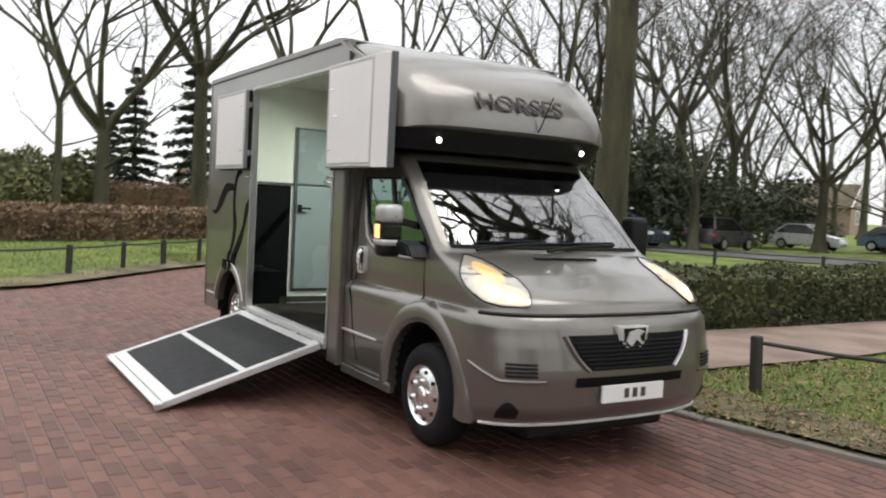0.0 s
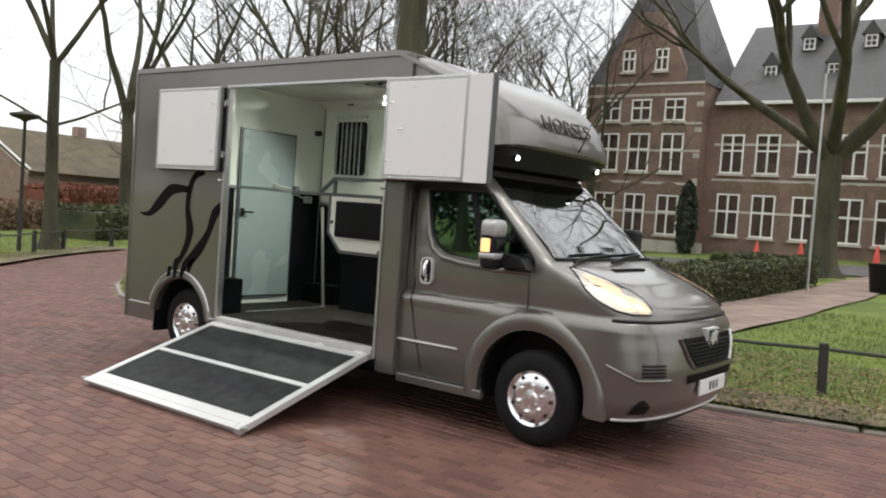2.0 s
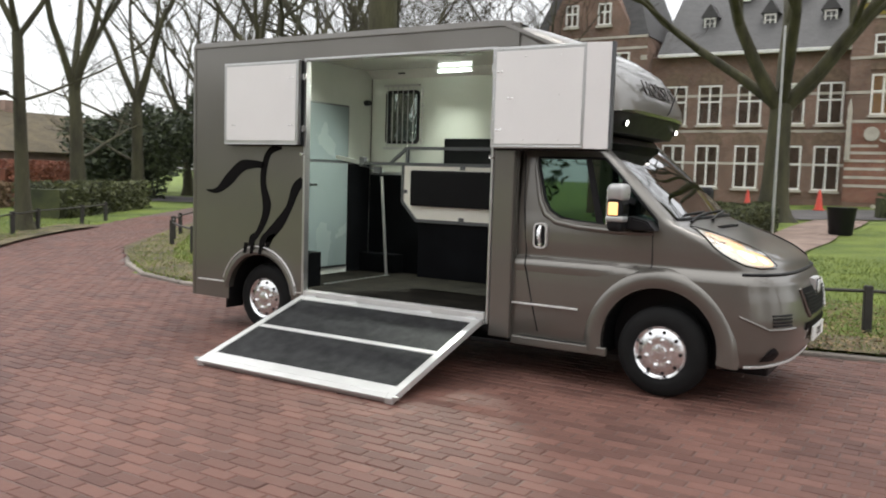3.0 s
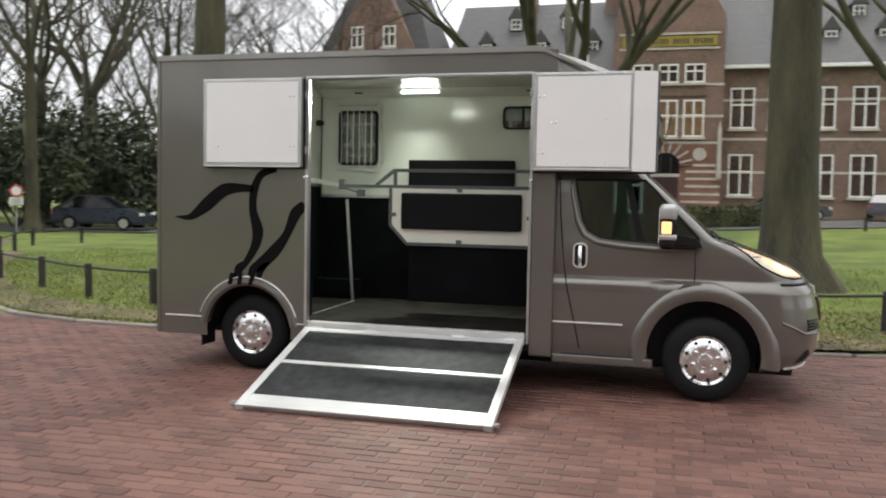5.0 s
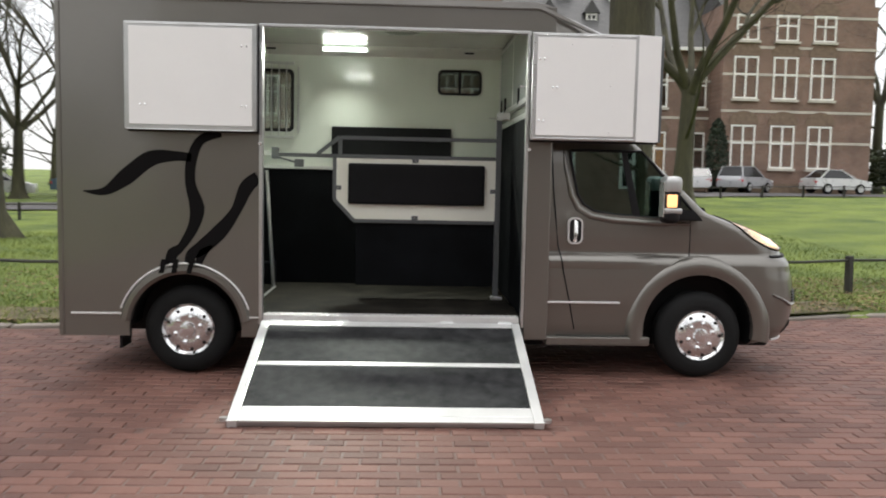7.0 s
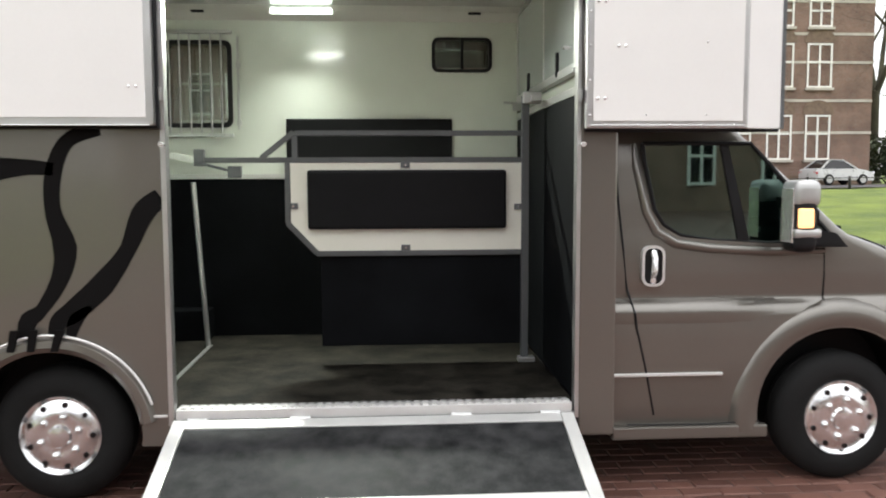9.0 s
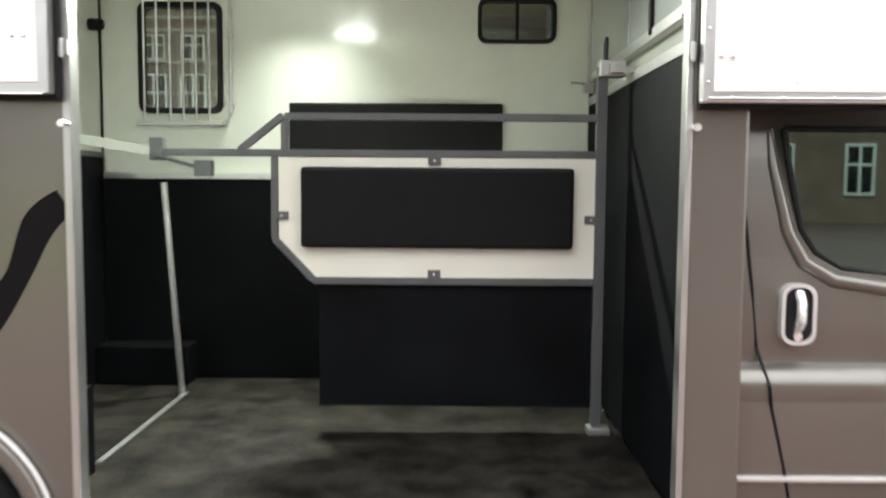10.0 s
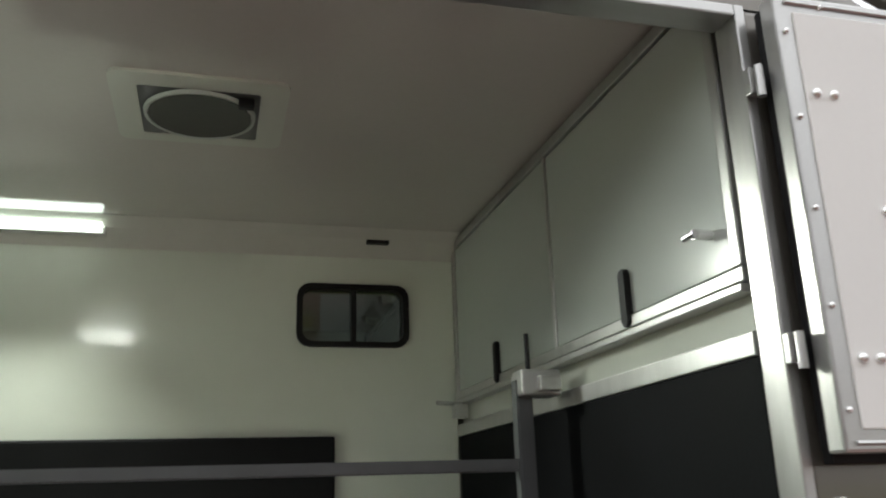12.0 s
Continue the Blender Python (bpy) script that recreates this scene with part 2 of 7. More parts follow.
def brickwork(name, a, b, mortar):
    m = bpy.data.materials.new(name)
    m.use_nodes = True
    n, l = m.node_tree.nodes, m.node_tree.links
    tc = n.new("ShaderNodeTexCoord")
    mp = n.new("ShaderNodeMapping")
    mp.inputs["Rotation"].default_value = (radians(90), 0, 0)
    br = n.new("ShaderNodeTexBrick")
    br.inputs["Scale"].default_value = 4.4
    br.inputs["Color1"].default_value, br.inputs["Color2"].default_value = (*a, 1), (*b, 1)
    br.inputs["Mortar"].default_value = (*mortar, 1)
    br.inputs["Mortar Size"].default_value = 0.02
    no = n.new("ShaderNodeTexNoise")
    no.inputs["Scale"].default_value, no.inputs["Detail"].default_value = 0.7, 8
    mx = n.new("ShaderNodeMix")
    mx.data_type, mx.blend_type = "RGBA", "MULTIPLY"
    rp = n.new("ShaderNodeValToRGB")
    rp.color_ramp.elements[0].position, rp.color_ramp.elements[0].color = 0.25, (0.62, 0.6, 0.58, 1)
    rp.color_ramp.elements[1].position, rp.color_ramp.elements[1].color = 0.8, (1.15, 1.1, 1.05, 1)
    mx.inputs[0].default_value = 1.0
    l.new(tc.outputs["Object"], mp.inputs["Vector"])
    l.new(mp.outputs[0], br.inputs["Vector"])
    l.new(tc.outputs["Object"], no.inputs["Vector"])
    l.new(no.outputs["Fac"], rp.inputs["Fac"])
    l.new(br.outputs["Color"], mx.inputs[6])
    l.new(rp.outputs[0], mx.inputs[7])
    l.new(mx.outputs[2], n["Principled BSDF"].inputs["Base Color"])
    n["Principled BSDF"].inputs["Roughness"].default_value = 0.85
    bp = n.new("ShaderNodeBump")
    bp.inputs["Strength"].default_value, bp.inputs["Distance"].default_value = 0.4, 0.02
    l.new(br.outputs["Fac"], bp.inputs["Height"])
    bp.invert = True
    l.new(bp.outputs[0], n["Principled BSDF"].inputs["Normal"])
    return m


REDB = brickwork("red_facing_brick", (0.24, 0.10, 0.072), (0.32, 0.15, 0.105), (0.30, 0.25, 0.21))
WALLB = brickwork("old_brown_brick", (0.21, 0.130, 0.10), (0.295, 0.187, 0.145), (0.29, 0.26, 0.23))


# ---- mesh helpers ----
def finish(bm, name, material, smooth=False):
    me = bpy.data.meshes.new(name)
    bm.to_mesh(me)
    bm.free()
    for m in (material if isinstance(material, (list, tuple)) else [material]):
        me.materials.append(m)
    if smooth:
        me.polygons.foreach_set("use_smooth", [True] * len(me.polygons))
        me.set_sharp_from_angle(angle=radians(38))
    return me


def child(ob, parent):
    """Parents ob and leaves its place as it is; things stand unturned while they are built."""
    ob.parent = parent
    # a part's own frame is already the world's, only a thing's base is moved
    ob.matrix_parent_inverse = Matrix.Translation(-parent.location) if parent.parent is None else Matrix()
    return ob


def part(name, bm, material, parent, label="", smooth=False):
    me = bm if isinstance(bm, bpy.types.Mesh) else finish(bm, name, material, smooth)
    ob = child(new(name, me), parent)
    return tagged(ob, label)


def thing(name, label, category, loc=(0, 0, 0), group="", kind=""):
    ob = new(name)
    ob.empty_display_size = 0.2
    ob.location = loc
    return tagged(ob, label, category, group, kind)


def solid(name, bm, material, label="", category="", group="", kind="", smooth=False):
    return tagged(new(name, finish(bm, name, material, smooth)), label, category, group, kind)


def box(bm, x0, y0, z0, x1, y1, z1, bev=0.0, seg=2):
    r = bmesh.ops.create_cube(bm, size=1.0, matrix=Matrix.Translation(((x0 + x1) / 2, (y0 + y1) / 2, (z0 + z1) / 2))
                              @ Matrix.Diagonal((abs(x1 - x0), abs(y1 - y0), abs(z1 - z0), 1)))
    if bev:
        es = list({e for v in r["verts"] for e in v.link_edges})
        bmesh.ops.bevel(bm, geom=es, offset=bev, segments=seg, affect="EDGES", profile=0.6)
    return bm


def boxm(*a, **k):
    return box(bmesh.new(), *a, **k)


def cyl(bm, p, q, r, seg=12, r2=None):
    p, q = Vector(p), Vector(q)
    d = q - p
    m = Matrix.Translation((p + q) / 2) @ d.to_track_quat("Z", "Y").to_matrix().to_4x4()
    bmesh.ops.create_cone(bm, cap_ends=True, segments=seg, radius1=r, radius2=r if r2 is None else r2, depth=d.length, matrix=m)
    return bm


def beam(bm, p, q, w, h=None, bev=0.004):
    """A square tube from p to q."""
    p, q = Vector(p), Vector(q)
    h = h or w
    d = q - p
    up = Vector((0, 0, 1)) if abs(d.normalized().z) < 0.95 else Vector((1, 0, 0))
    s = d.cross(up).normalized()
    u = s.cross(d).normalized()
    m = Matrix((s, u, d.normalized())).transposed().to_4x4()
    m = Matrix.Translation((p + q) / 2) @ m @ Matrix.Diagonal((w, h, d.length, 1))
    r = bmesh.ops.create_cube(bm, size=1.0, matrix=m)
    if bev:
        es = list({e for v in r["verts"] for e in v.link_edges})
        bmesh.ops.bevel(bm, geom=es, offset=bev, segments=2, affect="EDGES")
    return bm


def prism(bm, pts, lo, hi, axis="y", bev=0.0):
    """A polygon drawn in the two other axes, pushed out along axis from lo to hi."""
    def at(a, b, c):
        return {"y": (a, c, b), "x": (c, a, b), "z": (a, b, c)}[axis]
    v0 = [bm.verts.new(at(a, b, lo)) for a, b in pts]
    v1 = [bm.verts.new(at(a, b, hi)) for a, b in pts]
    n = len(pts)
    fs = [bm.faces.new(v0), bm.faces.new(v1[::-1])]
    for i in range(n):
        fs.append(bm.faces.new((v0[i], v1[i], v1[(i + 1) % n], v0[(i + 1) % n])))
    bmesh.ops.recalc_face_normals(bm, faces=fs)
    if bev:
        es = list({e for f in fs[:2] for e in f.edges})
        bmesh.ops.bevel(bm, geom=es, offset=bev, segments=2, affect="EDGES")
    return bm


def lathe(bm, prof, c, axis="y", seg=40, caps=True):
    """A profile of (along the axis, radius) turned round the axis through c."""
    rings = []
    for a, r in prof:
        ring = []
        for i in range(seg):
            t = 2 * math.pi * i / seg
            u, v = r * math.cos(t), r * math.sin(t)
            ring.append(bm.verts.new((c[0] + u, c[1] + a, c[2] + v) if axis == "y" else ((c[0] + u, c[1] + v, c[2] + a) if axis == "z" else (c[0] + a, c[1] + u, c[2] + v))))
        rings.append(ring)
    fs = []
    for a, b in zip(rings, rings[1:]):
        for i in range(seg):
            j = (i + 1) % seg
            fs.append(bm.faces.new((a[i], a[j], b[j], b[i])))
    if caps and prof[0][1] > 1e-4:
        fs.append(bm.faces.new(rings[0][::-1]))
    if caps and prof[-1][1] > 1e-4:
        fs.append(bm.faces.new(rings[-1]))
    bmesh.ops.recalc_face_normals(bm, faces=fs)
    return bm


def pipe(bm, pts, r, seg=8):
    """A round tube along pts; r is one radius or one for each point."""
    pts = [Vector(p) for p in pts]
    rs = r if isinstance(r, (list, tuple)) else [r] * len(pts)
    rings, side = [], None
    for i, p in enumerate(pts):
        d = (pts[min(i + 1, len(pts) - 1)] - pts[max(i - 1, 0)]).normalized()
        if side is None:
            side = d.orthogonal().normalized()
        side = (side - d * side.dot(d)).normalized()
        up = d.cross(side)
        rings.append([bm.verts.new(p + rs[i] * (math.cos(t) * side + math.sin(t) * up)) for t in (2 * math.pi * k / seg for k in range(seg))])
    for a, b in zip(rings, rings[1:]):
        for k in range(seg):
            bm.faces.new((a[k], a[(k + 1) % seg], b[(k + 1) % seg], b[k]))
    bm.faces.new(rings[0][::-1])
    bm.faces.new(rings[-1])
    return bm


def rbox(a0, b0, a1, b1, r, n=4):
    """Outline of a rectangle with round corners."""
    out = []
    for ca, cb, s in ((a1 - r, b1 - r, 0), (a0 + r, b1 - r, 90), (a0 + r, b0 + r, 180), (a1 - r, b0 + r, 270)):
        for k in range(n + 1):
            t = radians(s + 90 * k / n)
            out.append((ca + r * math.cos(t), cb + r * math.sin(t)))
    return out


def ring(bm, outer, inner, lo, hi, axis="y"):
    """A frame between two outlines with equally many points."""
    def at(a, b, c):
        return {"y": (a, c, b), "x": (c, a, b), "z": (a, b, c)}[axis]
    o0, o1 = [bm.verts.new(at(a, b, lo)) for a, b in outer], [bm.verts.new(at(a, b, hi)) for a, b in outer]
    i0, i1 = [bm.verts.new(at(a, b, lo)) for a, b in inner], [bm.verts.new(at(a, b, hi)) for a, b in inner]
    n = len(outer)
    fs = []
    for k in range(n):
        j = (k + 1) % n
        for q in ((o0[k], o0[j], i0[j], i0[k]), (o1[k], i1[k], i1[j], o1[j]), (o0[k], o1[k], o1[j], o0[j]), (i0[k], i0[j], i1[j], i1[k])):
            fs.append(bm.faces.new(q))
    bmesh.ops.recalc_face_normals(bm, faces=fs)
    return bm


def carve(ob, cutters):
    """Cuts the cutter meshes out of ob and bakes the result."""
    for c in cutters:
        mod = ob.modifiers.new("cut", "BOOLEAN")
        mod.operation, mod.solver, mod.object = "DIFFERENCE", "EXACT", c
        mod.material_mode = "TRANSFER"
    bpy.context.view_layer.update()
    me = bpy.data.meshes.new_from_object(ob.evaluated_get(bpy.context.evaluated_depsgraph_get()))
    ob.modifiers.clear()
    ob.data = me
    for c in cutters:
        bpy.data.objects.remove(c)
    me.polygons.foreach_set("use_smooth", [True] * len(me.polygons))
    me.set_sharp_from_angle(angle=radians(35))
    return ob


def lettering(name, text, size, m, material, parent, depth=0.003):
    cu = bpy.data.curves.new(name, "FONT")
    cu.body, cu.size, cu.extrude, cu.align_x, cu.align_y = text, size, depth, "CENTER", "CENTER"
    tmp = new(name + "_curve", cu)
    bpy.context.view_layer.update()
    me = bpy.data.meshes.new_from_object(tmp.evaluated_get(bpy.context.evaluated_depsgraph_get()))
    bpy.data.objects.remove(tmp)
    me.materials.clear()
    me.materials.append(material)
    me.transform(m)
    return me


# ---- the horse van ----
van = thing("horse_van", "grey metallic horse van with open side ramp on a brick road", "van", (2.0, 1.0, 0))
MID = 1.025
# height, nose, half width, depth of the rounded nose, squareness
HULL = [(0.27, 4.66, 0.94, 0.40, 2.8), (0.31, 4.87, 0.965, 0.46, 2.8), (0.42, 4.955, 0.985, 0.48, 2.8), (0.60, 4.985, 1.0, 0.50, 2.7),
        (0.66, 4.985, 1.003, 0.50, 2.7), (0.80, 4.965, 1.003, 0.50, 2.7), (0.87, 4.945, 1.0, 0.49, 2.7), (0.915, 4.93, 0.997, 0.48, 2.8), (0.945, 4.912, 0.988, 0.47, 2.8), (0.972, 4.885, 0.968, 0.46, 2.9), (0.988, 4.865, 0.948, 0.45, 2.9), (1.0, 4.858, 0.943, 0.45, 2.9),
        (1.05, 4.83, 0.946, 0.45, 3.0), (1.12, 4.72, 0.951, 0.40, 3.1), (1.20, 4.53, 0.95, 0.32, 3.3), (1.27, 4.31, 0.945, 0.22, 3.5),
        (1.32, 4.14, 0.94, 0.15, 3.8), (1.36, 4.08, 0.935, 0.14, 3.8), (1.50, 3.935, 0.925, 0.14, 3.6), (1.70, 3.72, 0.905, 0.14, 3.6),
        (1.90, 3.50, 0.88, 0.14, 3.6), (2.02, 3.36, 0.865, 0.14, 3.6)]


def hull(z):
    for a, b in zip(HULL, HULL[1:]):
        if z <= b[0]:
            t = max(0.0, (z - a[0]) / (b[0] - a[0]))
            return [u + (v - u) * t for u, v in zip(a[1:], b[1:])]
    return list(HULL[-1][1:])


def skin(z, th, off=0.0):
    """A point of the cab's skin: th 0 is the ramp side's flank, 90 the nose, 180 the far flank."""
    xf, hw, d, n = hull(z)
    c, s = math.cos(radians(th)), math.sin(radians(th))
    return Vector((xf - d + off + (d) * max(0.0, s) ** (2 / n), MID - (hw + off) * math.copysign(abs(c) ** (2 / n), c), z))


def nose(y, z, off=0.0):
    xf, hw, d, n = hull(z)
    k = min(1.0, abs(y - MID) / hw)
    return Vector((xf - d + d * (1 - k ** n) ** (1 / n) + off, y, z))


def hull_mesh(shrink, z0, z1, rear, material):
    bm = bmesh.new()
    zs = sorted({z0, z1, *[h[0] for h in HULL if z0 < h[0] < z1], *[z0 + (z1 - z0) * k / 30 for k in range(31)]})
    ths = [0, 3, 6, 10, 15, 20, 26, 33, 40, 48, 56, 65, 74, 82, 90]
    ths += [180 - t for t in ths[-2::-1]]
    rows = []
    for z in zs:
        pts = []
        xs = [rear + (hull(z)[0] - hull(z)[2] - rear) * k / 8 for k in range(8)]
        y0, y1 = skin(z, 0, -shrink).y, skin(z, 180, -shrink).y
        pts += [Vector((x, y0, z)) for x in xs]
        pts += [skin(z, t, -shrink) for t in ths]
        pts += [Vector((x, y1, z)) for x in xs[::-1]]
        rows.append([bm.verts.new(p) for p in pts])
    n = len(rows[0])
    for a, b in zip(rows, rows[1:]):
        for k in range(n):
            bm.faces.new((a[k], a[(k + 1) % n], b[(k + 1) % n], b[k]))
    bm.faces.new(rows[0][::-1])
    bm.faces.new(rows[-1])
    bmesh.ops.recalc_face_normals(bm, faces=bm.faces)
    return finish(bm, "cab_body", material)


cab = child(new("cab_body", hull_mesh(0, 0.27, 2.0, 2.79, PAINT)), van)
cab.data.materials.append(DARKIN)
cutters = []


def cutter(bm, material=DARKIN):
    ob = new("cutter", finish(bm, "cutter", material))
    cutters.append(ob)
    return ob


ob = new("cutter", hull_mesh(0.05, 0.92, 1.95, 2.84, DARKIN))
cutters.append(ob)
for y0, y1 in ((-0.3, 0.36), (1.69, 2.3)):
    bm = bmesh.new()
    cyl(bm, (4.012, y0, 0.392), (4.012, y1, 0.392), 0.45, 40)
    cutter(bm, BLACK)
SIDEWIN = [(2.95, 1.80), (2.965, 1.70), (3.02, 1.46), (3.07, 1.38), (3.16, 1.325), (3.32, 1.30), (3.63, 1.28), (3.97, 1.285), (3.95, 1.34), (3.80, 1.50), (3.62, 1.70), (3.52, 1.80)]
bm = bmesh.new()
prism(bm, SIDEWIN, -0.2, 0.2)
cutter(bm)
bm = bmesh.new()
prism(bm, SIDEWIN, 1.85, 2.3)
cutter(bm)
bm = bmesh.new()
prism(bm, [(0.20, 1.365), (1.85, 1.365), (1.79, 1.93), (0.26, 1.93)], 3.0, 4.6, axis="x")
cutter(bm)
carve(cab, cutters)

# glass
bm = bmesh.new()
prism(bm, SIDEWIN, 0.098, 0.104)
pane = part("side_window", bm, SIDEG, van, "tinted driver's door window")
pane.visible_shadow = False
bm = bmesh.new()
prism(bm, SIDEWIN, 1.945, 1.951)
pane = part("side_window", bm, SIDEG, van, "tinted door window")
pane.visible_shadow = False
bm = bmesh.new()
NY, NZ = 20, 14
grid = [[bm.verts.new(nose(0.185 + 0.07 * (j / NZ) + (1.68 - 0.14 * (j / NZ)) * i / NY, 1.355 + 0.585 * j / NZ, 0.003)) for i in range(NY + 1)] for j in range(NZ + 1)]
for j in range(NZ):
    for i in range(NY):
        bm.faces.new((grid[j][i], grid[j][i + 1], grid[j + 1][i + 1], grid[j + 1][i]))
pane = part("windscreen", bm, WIND, van, "large raked windscreen reflecting bare trees", True)
pane.visible_shadow = False
# black band along the windscreen foot and window rim
bm = bmesh.new()
pipe(bm, [nose(0.19 + 1.67 * k / 16, 1.352, 0.004) for k in range(17)], 0.016, 6)
part("windscreen_seal", bm, BLACK, van)
for y in (0.093, 1.957):
    bm = bmesh.new()
    pts = [(x, y, z) for x, z in SIDEWIN]
    pipe(bm, pts + [pts[0]], 0.011, 6)
    part("window_seal", bm, BLACK, van)
part("quarter_pillar", prism(bmesh.new(), [(3.355, 1.80), (3.40, 1.80), (3.53, 1.285), (3.468, 1.285)], 0.088, 0.108, bev=0.003), BLACK, van)
# painted lip round the lower edge of the door windows
LIP = [(2.915, 1.80), (2.925, 1.68), (2.975, 1.45), (3.03, 1.345), (3.13, 1.285), (3.31, 1.258), (3.63, 1.238), (3.93, 1.24)]
for side in (0, 180):
    bm = bmesh.new()
    pipe(bm, [(x, skin(z, side, -0.004).y, z) for x, z in LIP], [0.012, 0.02, 0.024, 0.026, 0.026, 0.026, 0.024, 0.014], 10)
    part("window_lip", bm, PAINT, van, smooth=True)
# wipers
for y0, y1 in ((0.35, 1.0), (0.95, 1.65)):
    bm = bmesh.new()
    pipe(bm, [nose(y0, 1.335, 0.03), nose((y0 + y1) / 2, 1.37, 0.03), nose(y1, 1.385, 0.025)], 0.011, 6)
    pipe(bm, [nose(y0 + 0.05, 1.385, 0.02), nose(y1, 1.40, 0.02)], 0.007, 6)
    part("wiper", bm, BLACK, van)
bm = bmesh.new()
for k in range(16):
    y = 0.75 + 0.035 * k
    p = nose(y, 1.285, 0.003)
    box(bm, p.x - 0.03, y, p.z - 0.006, p.x + 0.02, y + 0.016, p.z + 0.01)
part("cowl_vent", bm, BLACK, van)

# seats and dash behind the glass
for y in (0.5, 1.5):
    seat = part("cab_seat", boxm(3.0, y - 0.24, 0.93, 3.5, y + 0.24, 1.1, 0.05), SEATM, van, "dark cloth cab seat")
    part("backrest", prism(bmesh.new(), [(2.92, 1.05), (3.06, 1.05), (2.98, 1.62), (2.88, 1.62)], y - 0.22, y + 0.22, bev=0.03), SEATM, seat)
    part("headrest", boxm(2.87, y - 0.13, 1.64, 2.97, y + 0.13, 1.84, 0.035), SEATM, seat)
bm = bmesh.new()
prism(bm, [(3.62, 0.93), (4.12, 0.93), (4.03, 1.31), (3.85, 1.34), (3.66, 1.26)], 0.16, 1.9, bev=0.02)
part("dashboard", bm, DARKIN, van)
bm = bmesh.new()
c = Vector((3.55, 0.52, 1.24))
ringp = [c + Vector((0.11 * math.cos(t), 0.19 * math.sin(t) , 0.16 * math.cos(t))) for t in [2 * math.pi * k / 24 for k in range(25)]]
pipe(bm, ringp, 0.014, 6)
part("steering_wheel", bm, BLACK, van)

# front lamps: shell, lens, bulb
for side in (1, -1):
    def th(a):
        return a if side == 1 else 180 - a
    # outline of the lamp on the skin: height, outer and inner angle
    LAMP = [(1.032, 33, 50), (1.05, 20, 53), (1.085, 14, 56), (1.125, 10, 58.5), (1.18, 12, 60), (1.22, 19, 58), (1.255, 28, 56.5), (1.28, 36, 54), (1.305, 43, 48)]

    def lamp_rows(inset, off, bulge, a_from=0.0, a_to=1.0):
        rows = []
        for j, (z, a, b) in enumerate(LAMP):
            v = j / (len(LAMP) - 1)
            lo, hi = a + inset, b - inset
            zz = 1.165 + (z - 1.165) * (1 - inset / 40)
            row = []
            for i in range(15):
                u = a_from + (a_to - a_from) * i / 14
                row.append(skin(zz, th(lo + (hi - lo) * u), off + bulge * math.sin(math.pi * u) * math.sin(math.pi * v)))
            rows.append(row)
        return rows

    def sheet(rows):
        bm = bmesh.new()
        vs = [[bm.verts.new(p) for p in row] for row in rows]
        for j in range(len(vs) - 1):
            for i in range(len(vs[0]) - 1):
                bm.faces.new((vs[j][i], vs[j][i + 1], vs[j + 1][i + 1], vs[j + 1][i]))
        bmesh.ops.recalc_face_normals(bm, faces=bm.faces)
        return bm

    lamp = part("headlamp", sheet(lamp_rows(0, 0.014, 0.012)), LENS, van, "large swept headlamp, switched on", True)
    lamp.visible_shadow = False
    part("reflector", sheet(lamp_rows(0.5, 0.003, 0.0)), REFL, lamp, "pale faceted reflector", True)
    rim = [r[0] for r in lamp_rows(0, 0.006, 0)] + [r[-1] for r in lamp_rows(0, 0.006, 0)][::-1]
    part("lamp_seal", pipe(bmesh.new(), rim + [rim[0]], 0.006, 6), BLACK, lamp)
    # bowl patches glow by themselves, since the bulbs barely light the reflector
    for zz, a, r, m in ((1.125, 34, 0.072, GLOWREF), (1.095, 46, 0.05, GLOWREF), (1.215, 45, 0.055, AMBREF), (1.115, 33, 0.036, BULB), (1.085, 45, 0.02, BULB)):
        bm = bmesh.new()
        lift_by = 0.009 if m is BULB else 0.006
        cv = bm.verts.new(skin(zz, th(a), lift_by))
        prev = [cv] * 20
        for q in (0.4, 0.75, 1.0):
            cur = [bm.verts.new(skin(zz + r * q * math.sin(w * math.pi / 10), th(a + 150 * r * q * math.cos(w * math.pi / 10)), lift_by - 0.002 * q * q)) for w in range(20)]
            for w in range(20):
                o = (w + 1) % 20
                bm.faces.new((cv, cur[w], cur[o]) if q == 0.4 else (prev[w], cur[w], cur[o], prev[o]))
            prev = cur
        part("bulb" if m is BULB else "lit_bowl", bm, m, lamp, "warm glowing bulb" if m is BULB else "reflector bowl with the bulb's light as its own glow", True)
    # bumper slot and fog recess
    bm = bmesh.new()
    for k in range(4):
        zz = 0.63 + 0.024 * k
        pts = [skin(zz, th(a), 0.004) for a in range(34, 53, 2)]
        pipe(bm, pts, 0.008, 6)
    part("bumper_slot", bm, BLACK, van)
    bm = bmesh.new()
    pts = [skin(0.60 + 0.004 * max(0, 30 - a), th(a), 0.004) for a in range(8, 58, 2)]
    pipe(bm, pts, 0.011, 6)
    part("bumper_ridge", bm, PAINT, van, smooth=True)
    bm = bmesh.new()
    vs = [[bm.verts.new(skin(0.36 + 0.11 * j / 3 * (0.5 + 0.5 * math.sin((a - 30) / 14 * math.pi)), th(a), 0.004)) for a in range(30, 45, 2)] for j in range(4)]
    for j in range(3):
        for i in range(len(vs[0]) - 1):
            bm.faces.new((vs[j][i], vs[j][i + 1], vs[j + 1][i + 1], vs[j + 1][i]))
    part("fog_recess", bm, BLACK, van)

# dark split between bonnet and bumper
bm = bmesh.new()
pipe(bm, [skin(0.985, a, 0.003) for a in range(14, 167, 4)], 0.014, 6)
part("bonnet_gap", bm, BLACK, van)
bm = bmesh.new()
